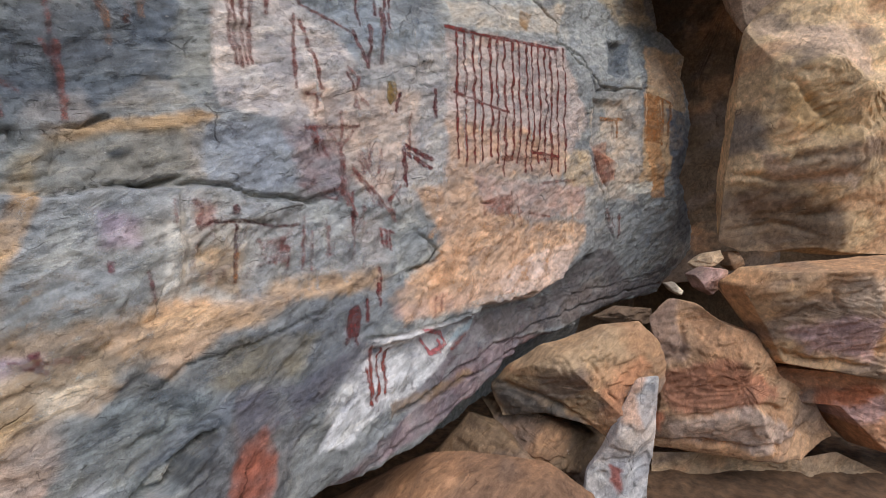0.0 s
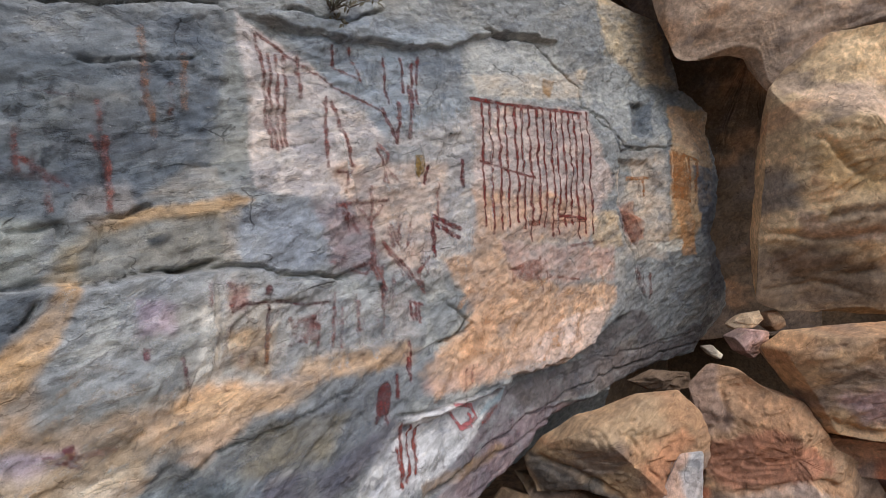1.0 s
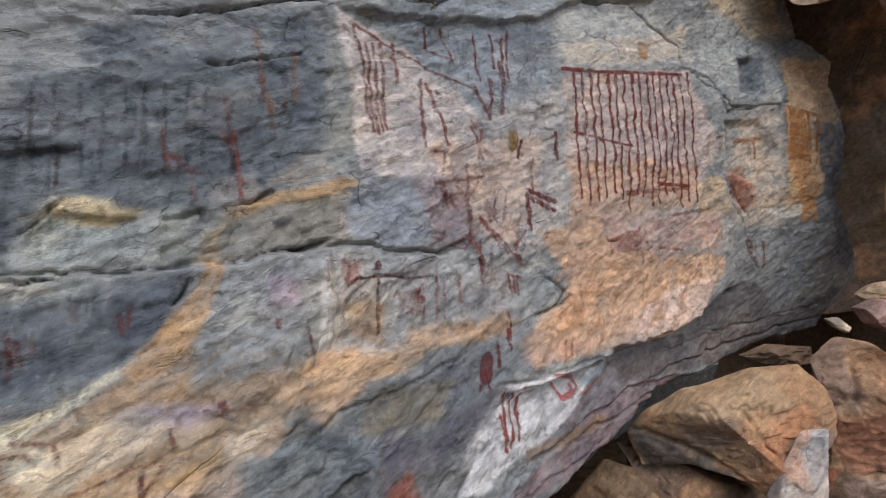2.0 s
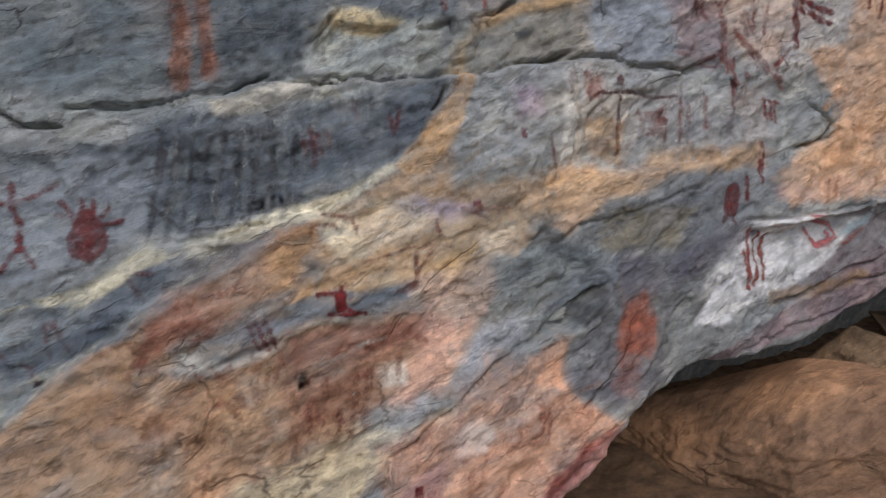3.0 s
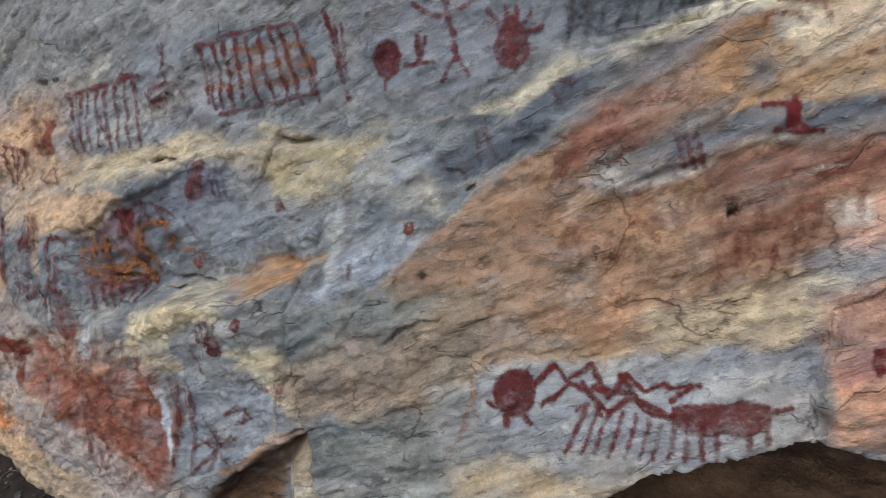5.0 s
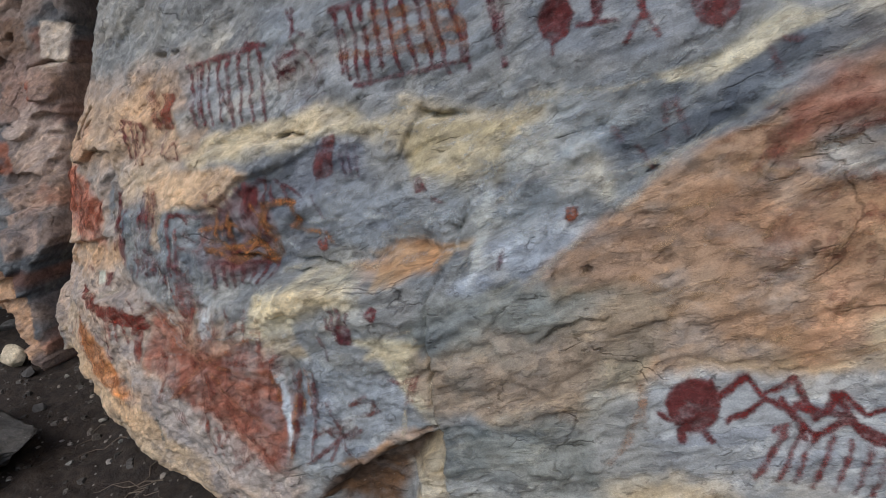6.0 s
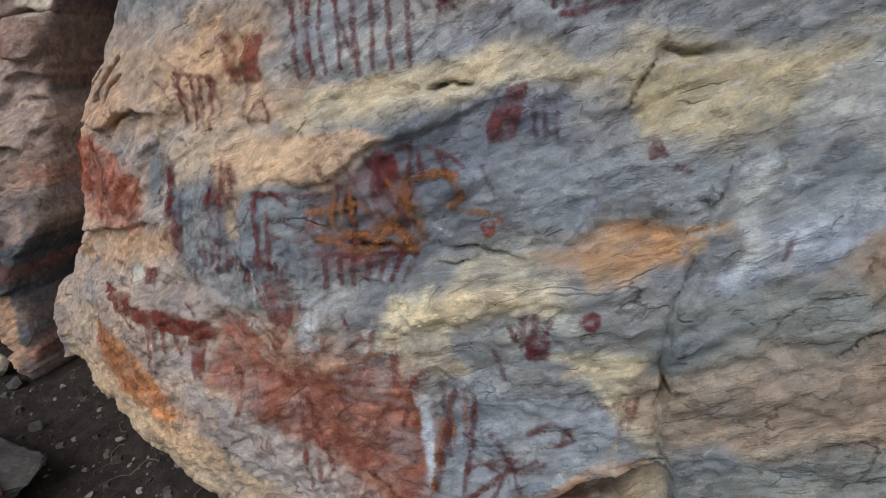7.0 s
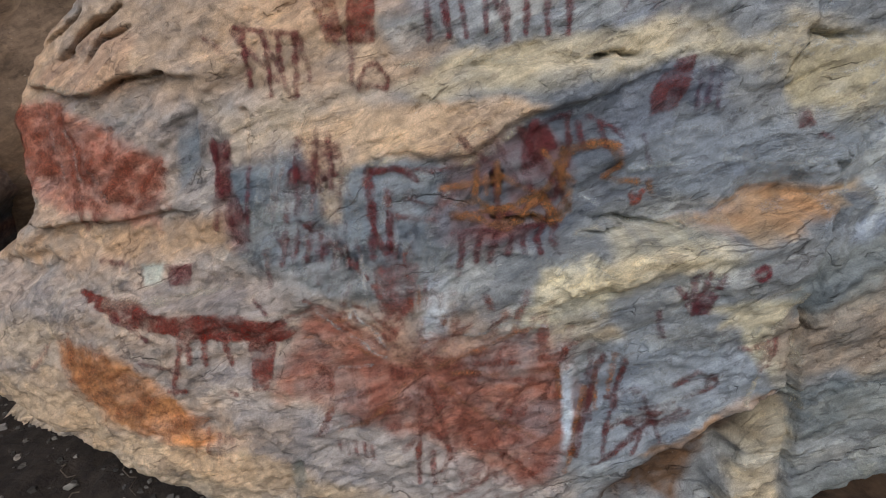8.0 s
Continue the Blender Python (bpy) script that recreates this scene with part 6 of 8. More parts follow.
motif("painted_lines", (110, 46, 56), 0.4, [stroke(0.012, -0.592, 1.726, -0.548, 1.593, -0.521, 1.487), stroke(0.010, -0.563, 1.692, -0.529, 1.576), stroke(0.013, -1.195, 1.697, -1.185, 1.592, -1.174, 1.54), stroke(0.011, -1.232, 1.56, -1.144, 1.564)])
motif("painted_orange_mark", (150, 60, 35), 0.4, [stroke(0.013, -1.154, 0.987, -1.147, 0.959), stroke(0.013, -1.124, 0.996, -1.139, 0.958)])
motif("painted_red_wash", (140, 76, 62), 0.72, [fill(0.493, 1.173, 0.706, 1.186, 0.692, 1.065, 0.582, 0.93, 0.493, 0.93), fill(0.068, 1.306, 0.282, 1.362, 0.223, 1.286, 0.097, 1.214)])
motif("painted_comb", (118, 42, 46), 0.35, [stroke(0.015, -1.707, 1.558, -1.614, 1.575, -1.332, 1.605), comb(8, 0.015, -1.699, 1.558, -1.342, 1.598, -1.681, 1.351, -1.339, 1.381), stroke(0.017, -1.415, 1.611, -1.313, 1.603), stroke(0.010, -1.558, 1.554, -1.496, 1.404), stroke(0.009, -1.222, 1.567, -1.149, 1.574, -1.118, 1.537), stroke(0.011, -1.247, 1.512, -1.192, 1.522)])
motif("painted_downstrokes", (122, 50, 52), 0.35, [stroke(0.012, -2.192, 1.381, -2.106, 1.37, -2.018, 1.369), stroke(0.015, -2.17, 1.374, -2.163, 1.238), stroke(0.012, -2.114, 1.368, -2.101, 1.214), stroke(0.013, -2.074, 1.368, -2.066, 1.285), stroke(0.015, -2.025, 1.369, -2.029, 1.217), stroke(0.012, -2.013, 1.355, -1.989, 1.259)])
motif("painted_arch", (130, 62, 58), 0.35, [stroke(0.010, -1.861, 1.241, -1.844, 1.296, -1.814, 1.3, -1.782, 1.264, -1.787, 1.243, -1.838, 1.247)])
motif("painted_red_column", (150, 68, 52), 0.35, [fill(-1.884, 1.475, -1.807, 1.474, -1.817, 1.35, -1.887, 1.349)])
motif("painted_dark_oval", (122, 54, 50), 0.36, [fill(-1.084, 1.317, -1.041, 1.33, -1.048, 1.273, -1.073, 1.206, -1.134, 1.186, -1.141, 1.233, -1.113, 1.285)])
motif("painted_stripes", (100, 62, 78), 0.45, [stroke(0.010, -1.024, 1.311, -1.024, 1.191), stroke(0.010, -1.002, 1.305, -1.001, 1.199), stroke(0.010, -0.978, 1.292, -0.975, 1.206), stroke(0.011, -1.149, 1.14, -1.123, 1.068)])
motif("painted_mark", (116, 48, 52), 0.35, [fill(-0.784, 1.199, -0.757, 1.208, -0.74, 1.17, -0.773, 1.164), stroke(0.008, -0.725, 1.15, -0.696, 1.137)])
motif("painted_ring", (120, 36, 46), 0.25, [stroke(0.013, -0.902, 0.847, -0.889, 0.858, -0.878, 0.854, -0.877, 0.834, -0.893, 0.828, -0.907, 0.839)])
motif("painted_fan_mark", (112, 44, 54), 0.3, [fill(-1.058, 0.769, -1.009, 0.791, -0.975, 0.775, -0.979, 0.716, -1.028, 0.711), stroke(0.014, -1.013, 0.774, -1.011, 0.838), stroke(0.012, -0.994, 0.774, -0.976, 0.829), stroke(0.014, -1.035, 0.768, -1.04, 0.828), stroke(0.014, -1.043, 0.755, -1.067, 0.792), stroke(0.012, -1.108, 0.72, -1.087, 0.642)])
motif("painted_winding_line", (152, 106, 64), 0.36, [stroke(0.016, -1.628, 0.961, -1.562, 0.975, -1.51, 0.937, -1.461, 0.909, -1.41, 0.934, -1.352, 0.899, -1.315, 0.941, -1.315, 1.019, -1.361, 1.062, -1.346, 1.109, -1.297, 1.117, -1.23, 1.117, -1.204, 1.069, -1.229, 1.029, -1.145, 1.021), stroke(0.015, -1.509, 0.947, -1.45, 0.966, -1.398, 0.986, -1.376, 1.02, -1.361, 1.062), stroke(0.012, -1.398, 0.986, -1.346, 0.921), stroke(0.013, -1.573, 1.07, -1.566, 0.981), stroke(0.013, -1.509, 1.075, -1.513, 1.027)])
motif("painted_maroon_bands", (112, 46, 48), 0.4, [stroke(0.014, -1.441, 1.123, -1.389, 1.173, -1.333, 1.193), stroke(0.012, -1.51, 0.93, -1.437, 0.953, -1.351, 0.976, -1.355, 1.056), stroke(0.015, -1.385, 0.914, -1.35, 0.946), stroke(0.011, -1.291, 1.186, -1.232, 1.166, -1.202, 1.139), fill(-1.442, 1.137, -1.389, 1.173, -1.36, 1.113, -1.425, 1.054)])
motif("painted_comb_stripes", (112, 48, 50), 0.4, [comb(7, 0.017, -1.606, 0.887, -1.337, 0.897, -1.611, 0.784, -1.358, 0.858), stroke(0.012, -1.629, 0.895, -1.337, 0.9)])
motif("painted_orange_strip", (172, 112, 60), 0.5, [stroke(0.012, -1.514, 1.057, -1.502, 0.951), stroke(0.012, -1.54, 1.039, -1.538, 0.984), stroke(0.013, -1.118, 1.025, -1.094, 0.978)])
motif("painted_long_lines", (146, 68, 58), 0.45, [stroke(0.017, -1.847, 1.042, -1.843, 0.93, -1.796, 0.794), stroke(0.017, -1.796, 0.991, -1.781, 0.792), fill(-1.842, 0.791, -1.72, 0.806, -1.73, 0.699, -1.788, 0.58, -1.833, 0.673), stroke(0.014, -1.776, 0.936, -1.673, 0.923), stroke(0.013, -2.025, 0.886, -1.935, 0.827, -1.86, 0.755), stroke(0.012, -1.831, 1.044, -1.628, 1.055)])
motif("painted_stripes", (130, 60, 56), 0.5, [comb(7, 0.014, -2.05, 1.029, -1.884, 0.87, -2.1, 0.77, -1.874, 0.787), stroke(0.013, -2.145, 0.814, -2.145, 0.705), stroke(0.012, -1.984, 1.049, -1.973, 0.964), stroke(0.011, -1.745, 0.98, -1.643, 0.939)])
motif("painted_long_red_shape", (132, 46, 32), 0.28, [fill(-2.806, 0.558, -2.636, 0.582, -2.481, 0.571, -2.289, 0.608, -2.119, 0.597, -2.074, 0.561, -2.129, 0.525, -2.307, 0.507, -2.432, 0.507, -2.507, 0.515, -2.621, 0.503, -2.706, 0.522), stroke(0.023, -2.846, 0.558, -2.744, 0.554)])
motif("painted_short_strokes", (140, 54, 40), 0.35, [stroke(0.019, -2.432, 0.507, -2.437, 0.427), stroke(0.019, -2.379, 0.509, -2.383, 0.429), stroke(0.017, -2.307, 0.513, -2.302, 0.433), fill(-2.235, 0.513, -2.146, 0.52, -2.177, 0.366, -2.234, 0.355), stroke(0.018, -2.449, 0.507, -2.519, 0.296), stroke(0.017, -2.539, 0.293, -2.47, 0.314), stroke(0.016, -2.313, 0.337, -2.294, 0.332)])
motif("painted_red_block", (152, 78, 58), 0.62, [fill(-3.158, 1.122, -2.821, 1.147, -2.772, 1.066, -2.532, 1.039, -2.439, 0.999, -2.47, 0.899, -2.597, 0.86, -2.83, 0.836, -2.986, 0.942, -3.239, 0.919), stroke(0.015, -2.846, 0.903, -2.793, 0.803), stroke(0.014, -2.77, 0.914, -2.717, 0.816)])
motif("painted_red_wash", (146, 72, 56), 0.66, [fill(-1.788, 0.58, -1.647, 0.594, -1.585, 0.514, -1.536, 0.387, -1.582, 0.243, -1.732, 0.305, -1.81, 0.438), stroke(0.022, -1.757, 0.582, -1.682, 0.258), stroke(0.019, -1.629, 0.75, -1.616, 0.524), stroke(0.019, -1.554, 0.534, -1.387, 0.577), stroke(0.016, -1.506, 0.43, -1.465, 0.138), stroke(0.016, -1.552, 0.386, -1.394, 0.431), stroke(0.016, -1.695, 0.529, -1.796, 0.378, -2.038, 0.274), stroke(0.016, -1.449, 0.549, -1.469, 0.314, -1.336, 0.21), stroke(0.020, -1.601, 0.426, -1.666, 0.085), stroke(0.014, -1.542, 0.735, -1.509, 0.604), fill(-2.065, 0.462, -1.993, 0.477, -1.98, 0.396, -2.068, 0.381)])
motif("painted_short_dashes", (150, 80, 70), 0.4, [stroke(0.011, -1.975, 0.228, -1.969, 0.186), stroke(0.010, -1.949, 0.226, -1.941, 0.191), stroke(0.010, -1.921, 0.233, -1.914, 0.177), stroke(0.010, -1.895, 0.234, -1.886, 0.182), stroke(0.010, -1.872, 0.238, -1.865, 0.174), stroke(0.014, -1.733, 0.235, -1.732, 0.102), stroke(0.017, -1.691, 0.221, -1.683, 0.102)])
motif("painted_brown_lines", (112, 60, 52), 0.4, [stroke(0.016, -1.26, 0.599, -1.244, 0.356), stroke(0.016, -1.23, 0.574, -1.291, 0.255), stroke(0.014, -1.167, 0.569, -1.173, 0.391), stroke(0.013, -1.2, 0.429, -1.116, 0.462), stroke(0.013, -1.192, 0.318, -1.036, 0.415), stroke(0.013, -1.162, 0.355, -1.08, 0.324), stroke(0.012, -1.234, 0.205, -1.004, 0.415), stroke(0.010, -1.105, 0.4, -1.024, 0.435), stroke(0.011, -1.027, 0.483, -0.971, 0.528, -0.927, 0.523, -0.951, 0.472), stroke(0.013, -1.332, 0.59, -1.378, 0.432)])
motif("painted_orange_lines", (176, 112, 60), 0.4, [stroke(0.012, -1.198, 0.584, -1.195, 0.449), stroke(0.013, -1.237, 0.543, -1.23, 0.392), stroke(0.016, -1.66, 0.718, -1.654, 0.644), stroke(0.014, -1.349, 0.534, -1.331, 0.433), stroke(0.016, -1.264, 0.459, -1.303, 0.196)])
motif("painted_marks", (130, 50, 52), 0.4, [stroke(0.011, -0.797, 0.618, -0.811, 0.545), stroke(0.011, -0.775, 0.633, -0.794, 0.558), stroke(0.009, -0.811, 0.617, -0.789, 0.596), stroke(0.009, -0.827, 0.603, -0.798, 0.612), stroke(0.011, -0.875, 0.605, -0.841, 0.595)])
motif("painted_orange_shape", (182, 130, 94), 0.78, [fill(-3.007, 0.358, -2.833, 0.374, -2.664, 0.309, -2.556, 0.221, -2.606, 0.153, -2.745, 0.155, -2.901, 0.204, -2.961, 0.275), comb(8, 0.014, -2.882, 0.186, -2.586, 0.171, -2.852, 0.122, -2.623, 0.078)])
motif("painted_streaks", (176, 112, 90), 0.5, [stroke(0.013, -2.416, 0.171, -2.42, 0.081), stroke(0.013, -2.38, 0.16, -2.387, 0.059), stroke(0.011, -2.572, 0.13, -2.569, 0.054), stroke(0.011, -2.34, 0.159, -2.349, 0.068), stroke(0.017, -3.14, 0.225, -3.037, 0.332)])
motif("painted_maroon_marks", (118, 48, 54), 0.4, [stroke(0.018, -2.706, 0.522, -2.578, 0.479), fill(-2.505, 0.703, -2.402, 0.726, -2.406, 0.669, -2.483, 0.652), stroke(0.015, -2.749, 0.68, -2.626, 0.689), stroke(0.011, -2.29, 1.068, -2.282, 0.968), stroke(0.013, -2.249, 1.06, -2.239, 0.825), stroke(0.011, -2.177, 1.026, -2.193, 0.87), stroke(0.017, -2.623, 0.385, -2.481, 0.371), stroke(0.013, -2.192, 0.666, -2.163, 0.618)])
motif("brushed_red_wash", (146, 74, 58), 0.58, [brushwork(44, 0.022, 0.2, 75, 24, -2.02, 0.61, -1.69, 0.69, -1.33, 0.62, -1.3, 0.21, -1.5, 0.09, -1.77, 0.26, -2.03, 0.37)])
motif("brushed_red_wash", (156, 80, 60), 0.5, [brushwork(24, 0.02, 0.14, 80, 20, -3.13, 1.12, -2.82, 1.15, -2.53, 1.04, -2.44, 1, -2.48, 0.87, -2.78, 0.83, -3.13, 0.92)])
motif("brushed_orange_wash", (182, 116, 72), 0.55, [brushwork(34, 0.012, 0.08, 65, 20, -3.01, 0.36, -2.83, 0.37, -2.66, 0.31, -2.5, 0.19, -2.38, 0.11, -2.61, 0.13, -2.92, 0.17)])
motif("brushed_maroon_wash", (118, 52, 52), 0.62, [brushwork(40, 0.009, 0.12, 85, 14, -2.11, 1.03, -1.89, 1.04, -1.69, 0.99, -1.69, 0.8, -2, 0.77, -2.13, 0.78)])
motif("brushed_pale_lime", (198, 194, 186), 0.62, [brushwork(40, 0.012, 0.14, 80, 14, -2.18, 1.04, -1.86, 1.04, -1.64, 1.02, -1.66, 0.72, -2, 0.76, -2.2, 0.8)])
motif("brushed_pale_lime", (200, 196, 188), 0.62, [brushwork(30, 0.012, 0.1, 30, 30, -1.35, 0.85, -1.01, 0.91, -0.89, 0.85, -0.85, 0.62, -1.07, 0.36, -1.2, 0.54)])
motif("brushed_pale_lime", (200, 202, 204), 0.62, [brushwork(60, 0.01, 0.12, 25, 25, -1.2, 1.12, -0.88, 1.19, -0.39, 1.26, -0.28, 1.2, -0.38, 1.05, -0.62, 0.95, -0.99, 0.93)])
motif("brushed_pale_lime", (205, 204, 200), 0.62, [brushwork(50, 0.01, 0.1, 25, 30, -1.05, 1.44, -0.52, 1.43, -0.18, 1.42, -0.19, 1.36, -0.34, 1.25, -0.57, 1.22, -0.8, 1.31)])
motif("brushed_maroon_wash", (112, 50, 56), 0.62, [brushwork(26, 0.009, 0.1, 85, 14, -1.26, 1.57, -1.08, 1.57, -1.05, 1.44, -1.28, 1.44)])
motif("brushed_pale_lime", (196, 196, 192), 0.62, [brushwork(50, 0.009, 0.12, 84, 8, 0.15, 1.89, 0.82, 2.01, 0.73, 1.76, 0.46, 1.64, 0.1, 1.6)])
motif("brushed_dark_streaks", (84, 84, 92), 0.62, [brushwork(40, 0.01, 0.16, 86, 8, 0.12, 1.84, 0.81, 1.94, 0.73, 1.76, 0.46, 1.64, 0.1, 1.61)])
motif("brushed_rusty_wash", (146, 86, 66), 0.62, [brushwork(60, 0.014, 0.1, 75, 25, 0.18, 1.22, 0.85, 1.31, 0.85, 1.18, 0.68, 1.11, 0.52, 0.99, 0.2, 0.94, -0.01, 1.05)])
motif("brushed_tan_wash", (196, 158, 116), 0.62, [brushwork(70, 0.012, 0.09, 35, 30, -0.14, 1.18, 0.16, 1.29, 0.44, 1.21, 0.52, 0.99, 0.25, 0.81, -0.19, 0.86)])
motif("brushed_rusty_wash", (150, 80, 64), 0.62, [brushwork(26, 0.01, 0.09, 45, 25, -0.09, 1.24, 0.13, 1.41, 0.35, 1.48, 0.32, 1.36, 0.09, 1.27)])
motif("brushed_pink_wash", (206, 160, 146), 0.62, [brushwork(30, 0.014, 0.1, 45, 30, 0.72, 0.96, 0.93, 1.04, 1.29, 1.23, 1.45, 0.95, 1.23, 0.74, 0.76, 0.66)])
motif("brushed_rusty_wash", (170, 98, 76), 0.62, [brushwork(20, 0.016, 0.1, 60, 25, 0.78, 0.94, 1.24, 1.1, 1.42, 0.91, 1.22, 0.76, 0.82, 0.68)])
motif("brushed_pale_lime", (206, 198, 186), 0.62, [brushwork(60, 0.01, 0.1, 30, 20, 0.36, 1.66, 0.97, 1.66, 1.33, 1.68, 1.15, 1.53, 0.78, 1.46, 0.55, 1.42)])
motif("brushed_pale_lime", (190, 192, 192), 0.62, [brushwork(34, 0.008, 0.11, 30, 22, -0.63, 1.47, -0.18, 1.45, 0.1, 1.57, -0.14, 1.29, -0.26, 1.15, -0.54, 0.96)])
motif("brushed_grey_wash", (124, 128, 134), 0.62, [brushwork(40, 0.014, 0.1, 30, 20, 1.13, 1.48, 1.5, 1.52, 1.46, 1.38, 1.19, 1.28)])
motif("brushed_dark_streaks", (72, 76, 84), 0.62, [brushwork(50, 0.011, 0.2, 86, 8, 0.17, 2.39, 0.53, 2.46, 1.32, 2.73, 1.3, 2.45, 0.97, 2.26, 0.52, 2.12)])
motif("brushed_pale_lime", (204, 200, 196), 0.62, [brushwork(50, 0.01, 0.08, 70, 25, 0.99, 2.04, 1.46, 2.1, 1.4, 1.75, 1.04, 1.77)])
motif("brushed_tan_wash", (178, 146, 108), 0.62, [brushwork(40, 0.014, 0.09, 30, 25, 0.78, 1.75, 0.98, 1.91, 1.36, 1.75, 1.22, 1.65, 0.71, 1.63)])
motif("brushed_pale_lime", (206, 198, 194), 0.62, [brushwork(50, 0.012, 0.14, 86, 8, 1.41, 2.06, 2.23, 2.07, 2.19, 1.88, 1.45, 1.78)])
motif("brushed_pale_lime", (210, 204, 200), 0.62, [brushwork(60, 0.014, 0.16, 86, 12, 2.16, 2.88, 2.79, 3.04, 2.65, 2.18, 2.12, 2.16)])
motif("brushed_grey_wash", (118, 124, 132), 0.62, [brushwork(40, 0.012, 0.16, 84, 12, 1.82, 3.05, 2.65, 3.35, 2.62, 2.81, 2.18, 2.69)])
motif("brushed_maroon_wash", (128, 66, 62), 0.62, [brushwork(36, 0.009, 0.12, 86, 12, 1.41, 2.06, 2.23, 2.04, 2.19, 1.83, 1.46, 1.81)])
motif("brushed_maroon_wash", (132, 70, 64), 0.62, [brushwork(30, 0.008, 0.14, 70, 30, 1.85, 2.41, 2.22, 2.42, 2.36, 2.12, 2.1, 2.02, 1.89, 2.15)])
motif("brushed_orange_wash", (206, 156, 112), 0.5, [brushwork(50, 0.02, 0.14, 30, 25, 2.45, 2.2, 3.97, 2.15, 3.51, 1.77, 3.02, 1.69, 2.29, 1.67, 2.62, 1.96)])
motif("brushed_grey_wash", (112, 114, 118), 0.62, [brushwork(50, 0.014, 0.2, 30, 12, 3.97, 1.93, 5.69, 2.08, 5.77, 1.68, 3.7, 1.51, 2.78, 1.41, 3.14, 1.52)])
motif("brushed_purple_wash", (132, 104, 112), 0.62, [brushwork(24, 0.016, 0.2, 35, 10, 2.59, 1.4, 3.37, 1.46, 2.94, 1.3, 2.55, 1.19)])
motif("brushed_grey_wash", (112, 114, 120), 0.62, [brushwork(50, 0.014, 0.16, 32, 18, 1.55, 1.63, 2.12, 1.75, 2.16, 1.61, 1.92, 1.49, 1.25, 1.53)])
motif("brushed_grey_wash", (130, 128, 126), 0.62, [brushwork(40, 0.02, 0.16, 80, 20, 4.12, 4.01, 5.16, 3.87, 4.78, 2.51, 4.18, 2.47, 3.96, 3.34)])
motif("painted_maroon_column", (118, 58, 58), 0.45, [fill(-2.31, 1.078, -2.235, 1.085, -2.234, 0.988, -2.192, 0.9, -2.19, 0.828, -2.239, 0.808, -2.263, 0.891, -2.282, 0.982), fill(-2.045, 1.115, -1.919, 1.11, -1.907, 1.04, -1.988, 0.99, -2.047, 1.019)])
motif("pale_rim", (214, 206, 188), 0.58, [stroke(0.015, -0.138, 1.431, -0.04, 1.47, 0.096, 1.529, 0.226, 1.579, 0.266, 1.566), stroke(0.011, -0.118, 1.257, 0.018, 1.338, 0.188, 1.46, 0.326, 1.549), stroke(0.010, -0.267, 1.215, -0.118, 1.257), stroke(0.010, 0.465, 1.17, 0.548, 1.213, 0.682, 1.269, 0.733, 1.274), stroke(0.010, 0.314, 1.255, 0.39, 1.308, 0.503, 1.334, 0.603, 1.337)])
motif("pale_rim", (210, 200, 180), 0.58, [stroke(0.011, -0.455, 0.942, -0.347, 1.03, -0.187, 1.177, -0.128, 1.239), stroke(0.010, 0.423, 1.271, 0.473, 1.309, 0.559, 1.338, 0.712, 1.333), stroke(0.012, 1.201, 1.241, 1.319, 1.286, 1.496, 1.382), stroke(0.009, -0.548, 1.132, -0.394, 1.247, -0.275, 1.301)])
motif("pale_rim", (214, 202, 172), 0.58, [stroke(0.017, -1.745, 1.301, -1.553, 1.314, -1.35, 1.314, -1.202, 1.339, -1.09, 1.4), stroke(0.009, -0.446, 1.413, -0.246, 1.415, -0.042, 1.459), stroke(0.007, -0.287, 1.174, -0.248, 1.198, -0.178, 1.23, -0.108, 1.279), stroke(0.014, -1.295, 0.885, -1.111, 0.906, -0.919, 0.929), stroke(0.014, -0.831, 0.44, -0.793, 0.721, -0.761, 0.778), stroke(0.008, -0.604, 1.038, -0.611, 0.961), stroke(0.013, -1.68, 1.069, -1.539, 1.158)])
motif("pale_rim", (212, 200, 172), 0.58, [stroke(0.014, -1.921, 1.041, -1.8, 1.07, -1.712, 1.093), stroke(0.012, -1.599, 1.069, -1.527, 1.097, -1.446, 1.174), stroke(0.015, -2.748, 0.558, -2.491, 0.606, -2.255, 0.688), stroke(0.012, -0.746, 0.693, -0.694, 0.436), stroke(0.014, -0.981, 0.725, -0.88, 0.77, -0.78, 0.798), stroke(0.014, -3.056, 1.217, -2.783, 1.204, -2.677, 1.2)])
# pale edges; the stroke along the lip paints in its lit edge
motif("pale_rim", (208, 200, 190), 0.58, [stroke(0.020, 2.766, 1.662, 3.024, 1.688, 3.702, 1.649), stroke(0.013, 1.371, 2.061, 1.401, 1.888, 1.391, 1.786), stroke(0.017, 1.814, 1.819, 2.038, 1.864, 2.195, 1.878), stroke(0.024, 4.163, 2.548, 4.338, 2.399), stroke(0.019, 2.681, 1.531, 2.52, 1.435, 2.199, 1.339)])
motif("pale_rim", (206, 200, 186), 0.58, [stroke(0.012, 0.182, 1.958, 0.295, 2.005, 0.551, 2.041, 0.728, 2.027), stroke(0.011, 0.571, 1.641, 0.747, 1.753, 0.878, 1.828), stroke(0.013, 1.067, 1.595, 1.218, 1.596), stroke(0.013, 0.577, 2.055, 0.643, 2.254, 0.737, 2.255)])

